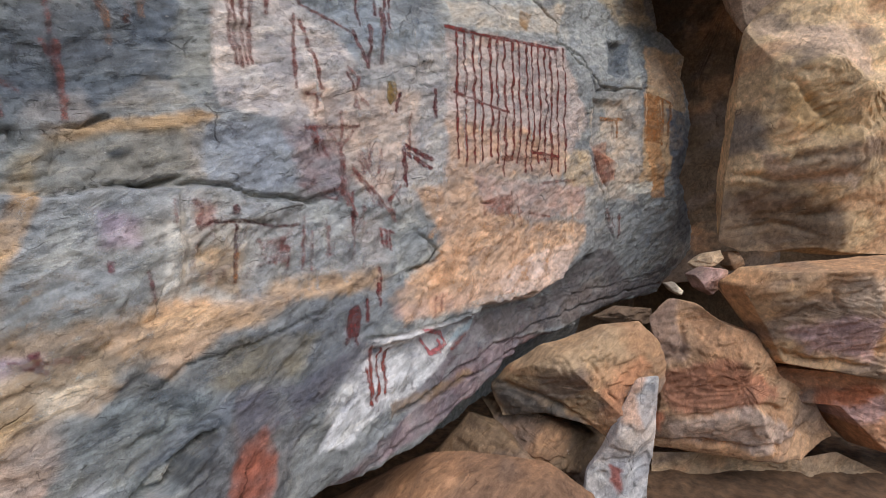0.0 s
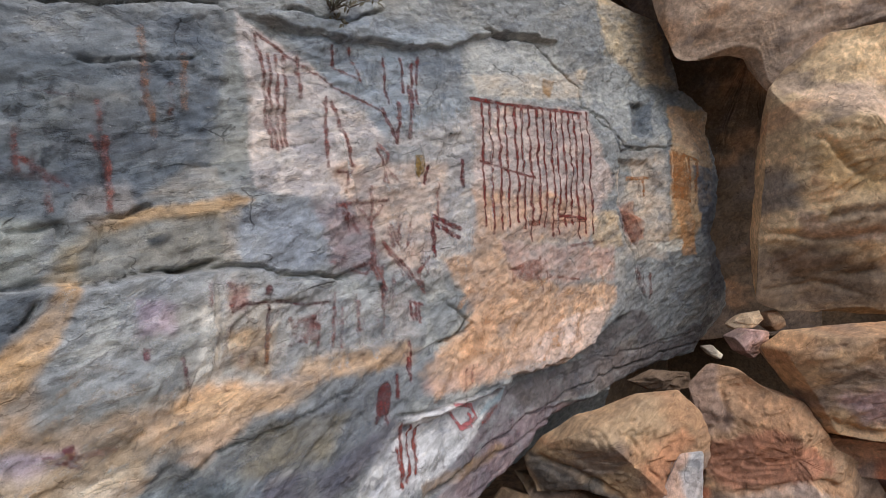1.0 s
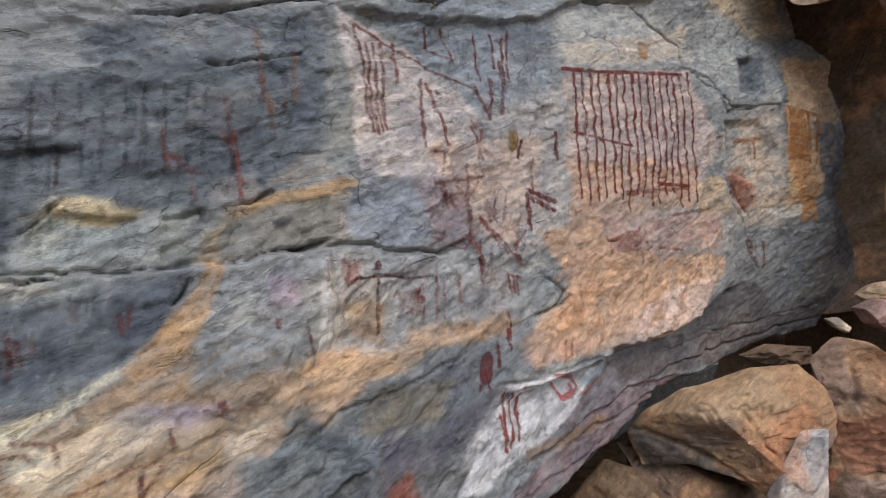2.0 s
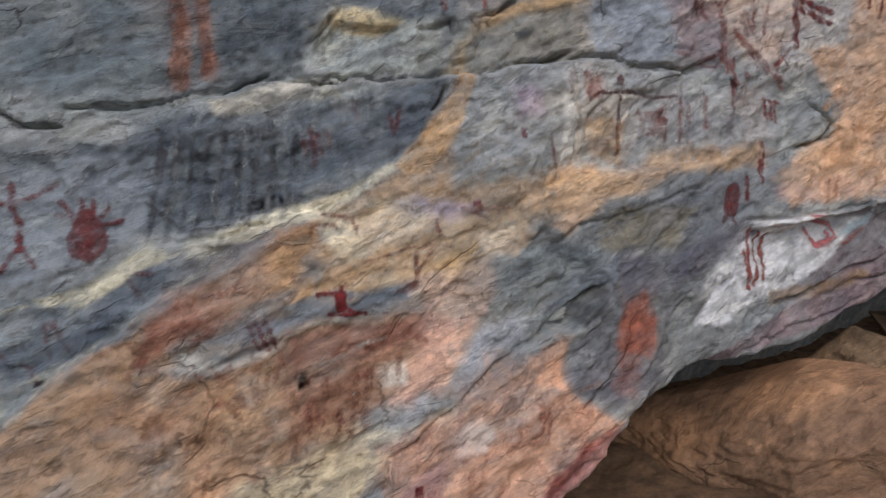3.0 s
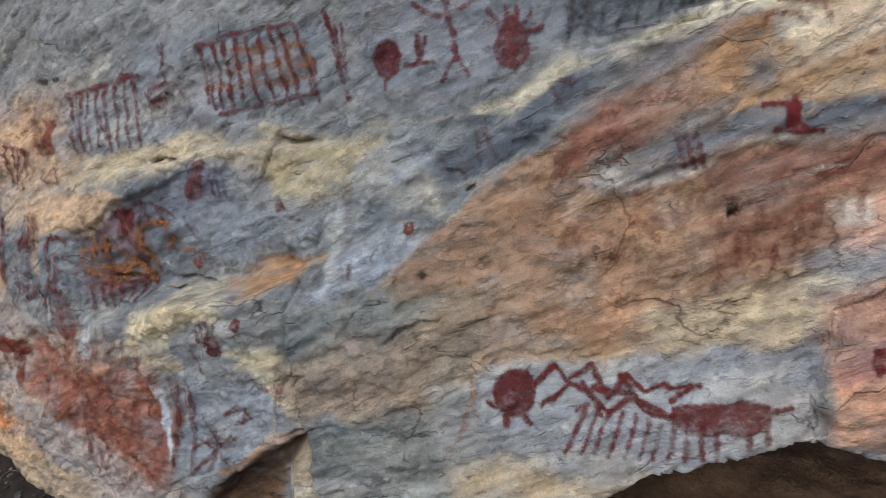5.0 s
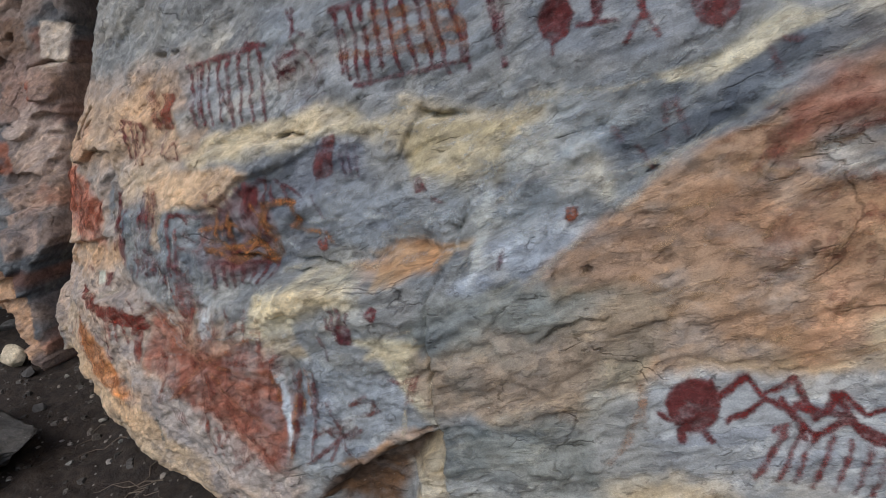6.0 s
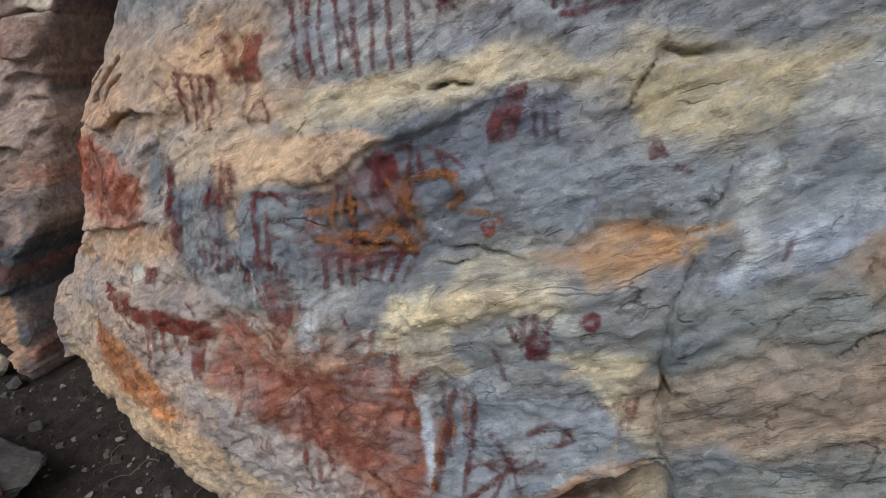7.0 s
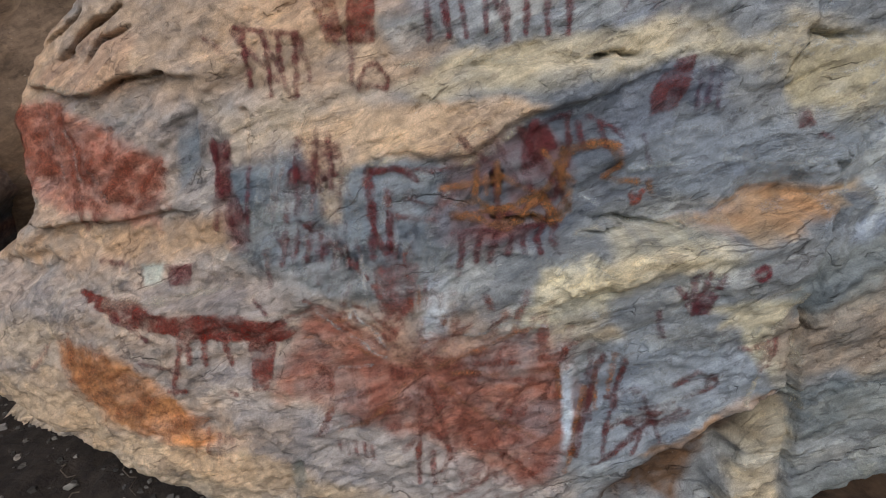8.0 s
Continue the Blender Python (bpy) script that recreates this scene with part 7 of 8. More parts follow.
# fainter strokes, drips and scratches
motif("painted_tangle", (134, 64, 56), 0.4, [stroke(0.013, 2.065, 2.497, 2.048, 2.187, 2.088, 2.068), stroke(0.012, 1.912, 2.41, 1.941, 2.301), stroke(0.011, 2.001, 2.391, 2.055, 2.348, 2.123, 2.424), stroke(0.013, 2.101, 2.263, 2.216, 2.154, 2.307, 2.055), stroke(0.011, 2.273, 2.145, 2.355, 2.216), stroke(0.011, 2.302, 2.07, 2.27, 2.138), stroke(0.012, 2.117, 2.705, 2.165, 2.667, 2.131, 2.535), stroke(0.012, 2.149, 2.602, 2.211, 2.54), stroke(0.01, 2.438, 2.398, 2.462, 2.578), stroke(0.014, 2.159, 2.344, 2.184, 2.261)])
motif("painted_orange_strip", (178, 120, 72), 0.45, [stroke(0.012, 1.588, 1.912, 1.577, 1.809), stroke(0.014, 4.997, 3.207, 4.911, 2.809), stroke(0.014, 5.286, 3.17, 5.158, 2.791), stroke(0.012, 4.411, 2.905, 4.592, 2.944), stroke(0.01, 4.592, 2.944, 4.562, 2.807)])
motif("painted_streaks", (160, 84, 72), 0.45, [stroke(0.012, 2.512, 1.711, 2.469, 1.624), stroke(0.012, 2.557, 1.722, 2.524, 1.65), stroke(0.012, 2.632, 1.448, 2.767, 1.506), stroke(0.01, 4.402, 2.238, 4.397, 2.112), stroke(0.01, 4.507, 2.223, 4.501, 2.107), stroke(0.01, 4.578, 2.205, 4.57, 2.11), stroke(0.01, 3.255, 2.252, 3.28, 2.072), stroke(0.01, 3.292, 2.165, 3.36, 2.108)])
motif("pale_scratches", (210, 202, 194), 0.55, [stroke(0.012, 1.687, 1.912, 1.859, 1.911), stroke(0.014, 2.922, 3.08, 2.82, 2.409), stroke(0.014, 3.04, 3.099, 2.942, 2.395), stroke(0.014, 3.2, 3.132, 3.14, 2.42), stroke(0.014, 3.516, 3.17, 3.454, 2.46), stroke(0.014, 3.718, 3.208, 3.636, 2.482), stroke(0.012, 2.367, 2.387, 2.328, 2.162), stroke(0.014, 2.173, 2.395, 2.368, 2.426), stroke(0.012, 1.923, 2.7, 1.963, 2.524)])
motif("painted_net", (96, 66, 68), 0.6, [stroke(0.008, 0.59, 2.617, 0.578, 2.308), stroke(0.008, 0.652, 2.589, 0.641, 2.295), stroke(0.008, 0.693, 2.614, 0.687, 2.39), stroke(0.008, 0.748, 2.564, 0.742, 2.379), stroke(0.008, 0.863, 2.661, 0.838, 2.311), stroke(0.008, 0.951, 2.475, 0.949, 2.359), stroke(0.007, 0.71, 2.392, 0.876, 2.372, 1.018, 2.364), stroke(0.007, 0.923, 2.627, 1.11, 2.635)])
motif("dark_streaks", (68, 70, 76), 0.55, [stroke(0.016, 0.347, 1.864, 0.348, 1.658), stroke(0.016, 0.385, 1.894, 0.392, 1.669), stroke(0.014, 0.444, 1.908, 0.45, 1.693), stroke(0.014, 0.261, 1.853, 0.266, 1.666), stroke(0.012, 0.505, 1.89, 0.51, 1.735)])
motif("painted_marks", (126, 56, 52), 0.4, [stroke(0.01, 0.904, 1.622, 0.917, 1.568), stroke(0.009, 0.57, 1.641, 0.655, 1.626), stroke(0.01, 0.655, 1.629, 0.666, 1.581), stroke(0.01, 0.9, 1.539, 0.847, 1.465, 0.841, 1.419, 0.797, 1.402)])
motif("painted_marks", (112, 52, 60), 0.4, [stroke(0.01, -1.344, 1.577, -1.289, 1.5), stroke(0.01, -1.216, 1.695, -1.182, 1.639), stroke(0.009, -1.193, 1.643, -1.137, 1.617), stroke(0.009, -1.347, 1.521, -1.321, 1.483), stroke(0.009, -1.253, 1.498, -1.188, 1.54), stroke(0.009, -1.267, 1.545, -1.214, 1.496)])
motif("painted_maroon_bands", (108, 56, 54), 0.4, [stroke(0.016, -1.612, 1.134, -1.52, 1.059, -1.507, 0.937), stroke(0.016, -1.458, 1.155, -1.382, 1.044, -1.326, 0.97), stroke(0.014, -1.531, 1.148, -1.455, 1.021), stroke(0.012, -1.338, 1.182, -1.335, 1.066)])
motif("painted_winding_line", (172, 112, 62), 0.4, [stroke(0.014, -1.655, 1.009, -1.494, 1.036, -1.389, 0.985, -1.331, 0.911), stroke(0.013, -1.628, 0.929, -1.474, 0.96, -1.394, 0.915), stroke(0.012, -1.4, 1.103, -1.32, 1.029)])
motif("painted_orange_strip", (176, 124, 84), 0.5, [stroke(0.014, -0.149, 0.678, -0.184, 0.571), stroke(0.012, -0.158, 0.711, -0.144, 0.606), stroke(0.01, -0.225, 0.492, -0.172, 0.573)])
motif("painted_red_block", (164, 86, 60), 0.5, [fill(-3.151, 1.127, -2.826, 1.162, -2.822, 1.028, -2.572, 1.028, -2.452, 1.023, -2.464, 0.934, -2.572, 0.873, -2.809, 0.945, -3.132, 0.917), stroke(0.015, -2.829, 1.146, -2.79, 0.897), stroke(0.014, -2.812, 0.911, -2.68, 0.857), stroke(0.013, -2.715, 0.923, -2.658, 0.855), stroke(0.013, -2.968, 1.117, -2.91, 0.95)])
motif("pale_scratches", (204, 186, 172), 0.55, [stroke(0.008, -2.899, 1.123, -2.84, 0.906), stroke(0.007, -2.816, 1.079, -2.769, 0.882), stroke(0.008, -3.067, 1.107, -3.057, 0.965), stroke(0.007, -2.733, 0.971, -2.656, 0.879), stroke(0.007, -2.993, 0.974, -3.108, 0.865)])
motif("painted_rays", (140, 74, 56), 0.45, [stroke(0.012, -1.726, 0.524, -1.883, 0.631, -2.012, 0.656, -2.12, 0.599), stroke(0.012, -1.735, 0.505, -1.949, 0.626, -2.045, 0.676), stroke(0.012, -1.726, 0.543, -1.865, 0.66, -1.945, 0.678), stroke(0.012, -1.729, 0.561, -1.801, 0.673, -1.846, 0.736), stroke(0.013, -1.717, 0.58, -1.752, 0.741, -1.757, 0.833), stroke(0.013, -1.693, 0.561, -1.583, 0.654), stroke(0.013, -1.686, 0.529, -1.474, 0.592), stroke(0.013, -1.678, 0.51, -1.381, 0.563, -1.292, 0.619), stroke(0.012, -1.678, 0.492, -1.378, 0.496), stroke(0.012, -1.727, 0.486, -1.966, 0.372, -2.046, 0.242), stroke(0.012, -1.735, 0.468, -1.901, 0.302), stroke(0.013, -1.679, 0.473, -1.497, 0.256, -1.358, 0.14), stroke(0.013, -1.695, 0.455, -1.631, 0.207), stroke(0.013, -1.72, 0.455, -1.734, 0.149), stroke(0.012, -1.743, 0.506, -2.028, 0.457), ink(176, 112, 74), stroke(0.01, -1.718, 0.505, -1.921, 0.545, -2.055, 0.546), stroke(0.01, -1.727, 0.486, -1.865, 0.343, -1.973, 0.271), stroke(0.01, -1.686, 0.51, -1.536, 0.588, -1.414, 0.659), stroke(0.01, -1.679, 0.473, -1.549, 0.371, -1.402, 0.309), stroke(0.009, -1.709, 0.58, -1.721, 0.74), stroke(0.01, -1.631, 0.498, -1.319, 0.534), stroke(0.01, -1.916, 0.628, -2.016, 0.604), stroke(0.01, -1.886, 0.58, -1.987, 0.554), ink(208, 200, 190), stroke(0.007, -1.887, 0.561, -1.792, 0.502), stroke(0.007, -1.914, 0.661, -1.806, 0.553), stroke(0.006, -2.014, 0.63, -1.887, 0.561), stroke(0.007, -1.92, 0.84, -1.916, 0.628), stroke(0.007, -1.873, 0.826, -1.865, 0.667), stroke(0.006, -1.858, 0.494, -1.959, 0.467), stroke(0.006, -1.506, 0.658, -1.384, 0.662), stroke(0.007, -1.598, 0.617, -1.476, 0.66)])
motif("painted_maroon_marks", (116, 48, 50), 0.4, [stroke(0.022, -2.291, 1.08, -2.277, 0.966, -2.297, 0.854), stroke(0.018, -2.247, 1.083, -2.267, 0.937), stroke(0.02, -1.841, 1.023, -1.832, 0.889, -1.842, 0.815), stroke(0.016, -1.791, 0.938, -1.795, 0.831), stroke(0.014, -1.721, 1.028, -1.772, 1.055, -1.833, 1.039), stroke(0.014, -1.981, 1.133, -1.999, 0.985), stroke(0.016, -1.95, 1.133, -1.943, 0.99), stroke(0.013, -2.039, 1.088, -2.043, 0.923), stroke(0.02, -1.419, 1.17, -1.445, 1.079, -1.424, 1.011), stroke(0.013, -1.313, 1.17, -1.298, 1.11), stroke(0.013, -1.259, 1.171, -1.243, 1.111)])
motif("painted_winding_line", (170, 112, 66), 0.35, [stroke(0.018, -1.626, 0.943, -1.538, 0.919, -1.48, 0.905, -1.394, 0.982, -1.354, 0.909), stroke(0.016, -1.354, 0.909, -1.322, 0.984, -1.353, 1.04, -1.34, 1.096, -1.285, 1.121), stroke(0.016, -1.285, 1.121, -1.214, 1.116, -1.2, 1.071, -1.241, 1.036), stroke(0.014, -1.568, 0.992, -1.564, 1.062), stroke(0.014, -1.509, 0.993, -1.512, 1.063)])
motif("painted_orange_drips", (186, 116, 72), 0.5, [fill(-2.987, 0.367, -2.805, 0.417, -2.665, 0.308, -2.571, 0.226, -2.388, 0.222, -2.576, 0.108, -2.798, 0.139, -2.967, 0.178), stroke(0.008, -2.812, 0.181, -2.82, 0.113), stroke(0.008, -2.762, 0.184, -2.762, 0.123), stroke(0.008, -2.713, 0.188, -2.71, 0.125), stroke(0.008, -2.669, 0.187, -2.665, 0.125), stroke(0.008, -2.457, 0.165, -2.472, 0.065), stroke(0.008, -2.415, 0.174, -2.426, 0.074), stroke(0.008, -2.358, 0.16, -2.366, 0.088)])
motif("painted_brown_lines", (110, 56, 52), 0.35, [stroke(0.014, -1.226, 0.568, -1.248, 0.428, -1.282, 0.25), stroke(0.013, -1.17, 0.535, -1.184, 0.397, -1.202, 0.257), stroke(0.011, -1.146, 0.348, -1.024, 0.382, -0.981, 0.412), stroke(0.011, -1.201, 0.239, -1.083, 0.344, -0.993, 0.384), stroke(0.011, -1.121, 0.261, -1.07, 0.395), stroke(0.009, -1.019, 0.489, -0.931, 0.519, -0.912, 0.493, -1.001, 0.456), stroke(0.01, -1.108, 0.449, -1.044, 0.302)])
motif("pale_lime", (206, 208, 206), 0.55, [stroke(0.016, -0.951, 1.088, -0.78, 1.075, -0.672, 1.102), stroke(0.014, -1.171, 1.057, -1.004, 1.073), stroke(0.012, -0.65, 1.117, -0.646, 1.02), stroke(0.012, -0.916, 1.02, -0.722, 1.035), stroke(0.012, -1.156, 0.637, -1.02, 0.626, -0.874, 0.661), stroke(0.01, -1.336, 1.011, -1.22, 0.942)])
motif("painted_streaks", (126, 56, 62), 0.45, [stroke(0.012, -2.199, 1.371, -2.082, 1.252), stroke(0.012, -2.115, 1.369, -2.042, 1.213), stroke(0.01, -2.292, 1.361, -2.201, 1.3), stroke(0.014, -1.995, 1.481, -1.914, 1.348), stroke(0.012, -1.883, 1.384, -1.878, 1.254), stroke(0.009, -1.658, 1.546, -1.639, 1.394)])
motif("painted_red_column", (150, 74, 58), 0.4, [fill(-1.983, 1.489, -1.924, 1.495, -1.896, 1.365, -1.944, 1.348)])


# ---- boulders ----
BOULDER_TINTS, GROOVES = [], []

def boulder_tint(name, colour, feather, strength, *line):
    BOULDER_TINTS.append((name, colour, feather, strength, paired(line)))


def groove(name, deep, wide, *line):
    GROOVES.append((name, deep, wide, paired(line)))


# shade under the upper boulder, put into its colour as dark brown
boulder_tint("upper_boulder", (95, 78, 66), 0.07, 0.85, 1.86, 2.32, 2.32, 2.43, 2.78, 2.15, 2.77, 1.9, 1.93, 1.9, 1.82, 2.08)
boulder_tint("upper_boulder", (122, 112, 106), 0.04, 0.8, 1.92, 2.99, 2.11, 2.96, 2.18, 2.6, 1.97, 2.64)
boulder_tint("upper_boulder", (218, 184, 154), 0.06, 0.8, 2.26, 3.48, 2.79, 3.49, 2.78, 3.03, 2.47, 3.13)
boulder_tint("upper_boulder", (198, 162, 112), 0.05, 0.8, 2.18, 3.03, 2.54, 2.89, 2.68, 2.64, 2.29, 2.71)
boulder_tint("upper_boulder", (150, 110, 84), 0.03, 0.8, 1.86, 2.99, 1.93, 2.96, 1.9, 2.57, 1.83, 2.6)
boulder_tint("upper_boulder", (186, 160, 140), 0.03, 0.8, 2.15, 2.59, 2.46, 2.5, 2.78, 2.43, 2.78, 2.32, 2.46, 2.39, 2.18, 2.43)
boulder_tint("right_boulder", (204, 152, 104), 0.05, 0.8, 1.53, 1.79, 1.86, 1.82, 1.86, 1.64, 1.58, 1.58)
boulder_tint("right_boulder", (190, 154, 150), 0.04, 0.9, 1.98, 1.49, 2.37, 1.57, 2.37, 1.3, 2.1, 1.34)
boulder_tint("right_boulder", (124, 104, 90), 0.04, 0.7, 1.64, 1.58, 1.92, 1.52, 1.95, 1.34, 1.73, 1.34)
boulder_tint("right_boulder", (196, 170, 146), 0.04, 0.8, 2.13, 1.75, 2.37, 1.81, 2.37, 1.57, 2.19, 1.6)
boulder_tint("under_boulder", (200, 116, 74), 0.04, 0.8, 2.3, 1.12, 2.59, 1.12, 2.49, 0.95, 2.26, 0.89)
boulder_tint("under_boulder", (200, 158, 148), 0.02, 0.9, 2.03, 0.79, 2.59, 1.08, 2.59, 0.95, 2.19, 0.76)
boulder_tint("middle_boulder", (168, 110, 84), 0.03, 0.8, 1.31, 1.21, 1.66, 1.3, 1.98, 1.11, 1.72, 1.01, 1.43, 0.95)
boulder_tint("middle_boulder", (200, 170, 150), 0.02, 0.9, 1.4, 0.89, 1.75, 1.04, 2.04, 0.91, 2.11, 0.82, 1.66, 0.79, 1.4, 0.79)
boulder_tint("middle_boulder", (138, 116, 106), 0.03, 0.7, 1.21, 1.62, 1.44, 1.62, 1.47, 1.3, 1.27, 1.24)
boulder_tint("middle_boulder", (194, 112, 74), 0.02, 0.8, 1.26, 0.98, 1.38, 0.95, 1.34, 0.82)
boulder_tint("wedge_boulder", (194, 132, 90), 0.03, 0.8, 0.75, 1.23, 1.04, 1.37, 1.07, 1.29, 0.84, 1.09)
boulder_tint("wedge_boulder", (184, 154, 118), 0.05, 0.8, 0.33, 1.38, 0.61, 1.54, 0.98, 1.54, 0.95, 1.37, 0.47, 1.26)
# shaded underside of the wedge, coloured in dark grey
boulder_tint("wedge_boulder", (92, 86, 82), 0.03, 0.85, 0.22, 1.24, 0.5, 1.15, 0.78, 1.01, 0.61, 0.93, 0.33, 1.04)
boulder_tint("tall_white_slab", (214, 168, 138), 0.02, 0.8, 0.89, 1.29, 1.02, 1.31, 0.97, 1.07, 0.89, 1.07)
boulder_tint("tall_white_slab", (168, 92, 78), 0.008, 0.9, 0.8, 0.85, 0.85, 0.84, 0.84, 0.75, 0.8, 0.78)
groove("upper_boulder", 0.05, 0.02, 1.93, 2.81, 1.99, 2.5, 2.32, 2.39, 2.78, 2.43)
groove("upper_boulder", 0.05, 0.02, 2.31, 2.55, 2.61, 2.56)
groove("upper_boulder", 0.04, 0.02, 2.46, 2.15, 2.78, 2.18)
groove("upper_boulder", 0.04, 0.018, 2.18, 3.06, 2.47, 2.78, 2.78, 2.68)
groove("upper_boulder", 0.04, 0.018, 1.97, 2.08, 2.32, 2.11, 2.64, 2.01)
groove("right_boulder", 0.06, 0.02, 1.67, 1.4, 1.92, 1.34, 2.1, 1.28, 2.37, 1.29)
groove("right_boulder", 0.03, 0.015, 2.13, 1.75, 2.19, 1.57, 2.13, 1.45)
groove("middle_boulder", 0.05, 0.016, 1.24, 0.79, 1.66, 0.79, 2.11, 0.8)
groove("middle_boulder", 0.04, 0.014, 1.43, 0.94, 1.79, 1.06, 2.04, 0.97)
groove("middle_boulder", 0.04, 0.016, 1.47, 1.52, 1.43, 1.3, 1.27, 1.22)
groove("wedge_boulder", 0.05, 0.016, 0.22, 1.24, 0.5, 1.16, 0.81, 1.01)
groove("wedge_boulder", 0.03, 0.012, 0.73, 1.37, 0.9, 1.15)
groove("tall_white_slab", 0.02, 0.01, 0.78, 1.05, 0.89, 1.23)


def boulder(name, depth, thick, colour, *line):
    """A worn block: its rounded outline, swollen to the front and the back."""
    corners = paired(line)
    centre = corners.mean(0)
    size = np.hypot(*(corners.max(0) - corners.min(0)))
    turns, rings = int(min(360, max(120, size * 200))), int(min(130, max(44, size * 80)))
    reach = np.cumsum(np.r_[0, np.hypot(*np.diff(np.r_[corners, corners[:1]], axis=0).T)])
    s = np.linspace(0, reach[-1], turns, endpoint=False)
    rim = np.stack([np.interp(s, reach, np.r_[corners[:, k], corners[:1, k]]) for k in (0, 1)], -1)
    rim = (rim + np.roll(rim, 1, 0) + np.roll(rim, -1, 0)) / 3
    chance = random.Random(name)
    seed = chance.uniform(0, 90)
    along = np.linspace(-1, 1, rings)[:, None]
    r = 1 - np.abs(along) ** 1.6
    x = centre[0] + (rim[None, :, 0] - centre[0]) * r
    z = centre[1] + (rim[None, :, 1] - centre[1]) * r
    # a few flat faces broken off at angles, met by a narrow worn rim
    front = 3.2 * thick * (1 - r**2.2)
    for k in range(6):
        gu, gz = chance.uniform(-0.55, 0.55), chance.uniform(-0.75, 0.45)
        front = np.minimum(front, thick * chance.uniform(0.8, 1.2) + gu * (x - centre[0]) + gz * (z - centre[1]))
    front = np.maximum(front, 0.0)
    back = 1.2 * thick * (1 - r**2.4)
    y = depth + np.where(along < 0, -front, back)
    a, b = x + z * 0.35, z - x * 0.35
    level = 2.2 * rough(a * 2.6 + seed, b * 5.5, 4, 0.55)
    whole = np.floor(level)
    bumps = 0.018 * (whole + smooth(0, 0.2, level - whole)) + 0.04 * size * rough(x * 2.0 / size + seed, z * 3.0 / size, 3)
    bumps += 0.008 * rough(a * 8 + seed, b * 14, 3) + 0.002 * rough(x * 45, z * 45, 2)
    bumps *= np.minimum(1.0, size / 0.5)
    for owner, deep, wide, points in GROOVES:
        if owner == name:
            side, share, _ = beside(points, x + 0.015 * rough(x * 9, z * 9, 3), z + 0.015 * rough(x * 9 + 4, z * 9, 3))
            bumps = bumps - deep * (along < 0) * np.exp(-((side / wide) ** 2)) * smooth(0, 0.15, share) * smooth(0, 0.15, 1 - share)
    push = np.stack([(x - centre[0]) / size * 0.7, np.where(along < 0, -0.8, 0.5) * (1 - r**6) + 0 * x, (z - centre[1]) / size * 0.7], -1)
    places = np.stack([x, y, z], -1) + push * bumps[..., None]
    cloud = smooth(-0.1, 0.7, rough(a * 3 + seed, b * 5, 4))[..., None]
    rusty = (smooth(0.1, 0.8, rough(a * 2.4 + seed + 9, b * 4, 4)) * 0.6)[..., None]
    shade = (smooth(0.15, 0.8, rough(a * 2 + seed + 30, b * 5, 4)) * 0.7)[..., None]
    fresh = 0.3 if min(colour) > 170 else 1.0
    rusty, shade = rusty * fresh, shade * fresh
    tint = faded(*colour) * (1 + 0.25 * cloud)
    tint = tint * (1 - rusty) + faded(188, 138, 98) * rusty
    tint = tint * (1 - shade) + colour_of(122, 106, 96) * shade
    su, sz = x + 0.03 * rough(x * 6, z * 6, 4, 0.6), z + 0.03 * rough(x * 6 + 8, z * 6, 4, 0.6)
    for owner, tint_colour, feather, strength, points in BOULDER_TINTS:
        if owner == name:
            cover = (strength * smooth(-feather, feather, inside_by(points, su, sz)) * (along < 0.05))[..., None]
            tint = tint * (1 - cover) + faded(*tint_colour) * cover
    index = np.arange(rings * turns).reshape(rings, turns)
    right = np.roll(index, -1, 1)
    quads = np.stack([index[:-1], index[1:], right[1:], right[:-1]], -1).reshape(-1, 4)
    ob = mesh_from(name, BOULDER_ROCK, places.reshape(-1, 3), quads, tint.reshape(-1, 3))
    words = name.split("_")
    return tagged(ob, BOULDER_LABELS[name], words[-1])


BOULDER_LABELS = {
    "upper_boulder": "huge tan sandstone boulder with its underside coloured as in shade",
    "cap_boulder": "pinkish sandstone block wedged over a dark cleft, with an added unseen top",
    "crevice_rock": "dark brown rock deep in the cleft",
    "right_boulder": "rounded orange tan sandstone boulder with pink edge",
    "under_boulder": "orange red sandstone boulder under a larger one",
    "middle_boulder": "tan sandstone boulder with reddish flat top and layered foot",
    "wedge_boulder": "tan wedge shaped sandstone boulder below the painted wall",
    "shadow_boulder": "dark brown sandstone block in shade",
    "tall_white_slab": "upright white and pink sandstone slab with red spot",
    "brown_boulder": "smooth brown boulder under the overhanging wall",
    "back_boulder": "brown sandstone boulder leaning under the wall",
    "slab_stone": "flat brown layered stone slab at the foot of boulders",
    "flat_stone": "small flat tan stone lying on a boulder",
    "round_stone": "small rounded brown stone",
    "white_stone": "small pale flake of stone on a boulder",
    "pink_stone": "pinkish angular stone between boulders",
    "wedge_stone": "dark brown stone wedged under the wall",
}
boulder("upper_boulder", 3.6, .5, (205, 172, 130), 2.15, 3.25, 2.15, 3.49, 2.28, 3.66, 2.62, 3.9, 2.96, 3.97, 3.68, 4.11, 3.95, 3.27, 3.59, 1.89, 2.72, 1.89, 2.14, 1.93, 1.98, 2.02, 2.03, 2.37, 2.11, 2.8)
# outline above z 5 is an unseen addition that blocks sun from the cleft
boulder("cap_boulder", 3.9, .4, (190, 160, 135), 1.46, 4.67, 1.54, 4.24, 1.67, 3.87, 1.8, 3.85, 2.06, 3.9, 2.23, 3.85, 2.33, 3.59, 2.44, 3.57, 2.69, 3.83, 3.43, 4.03, 5.2, 5.2, 5.2, 8.2, 1.1, 8.2, 1.3, 5.2)
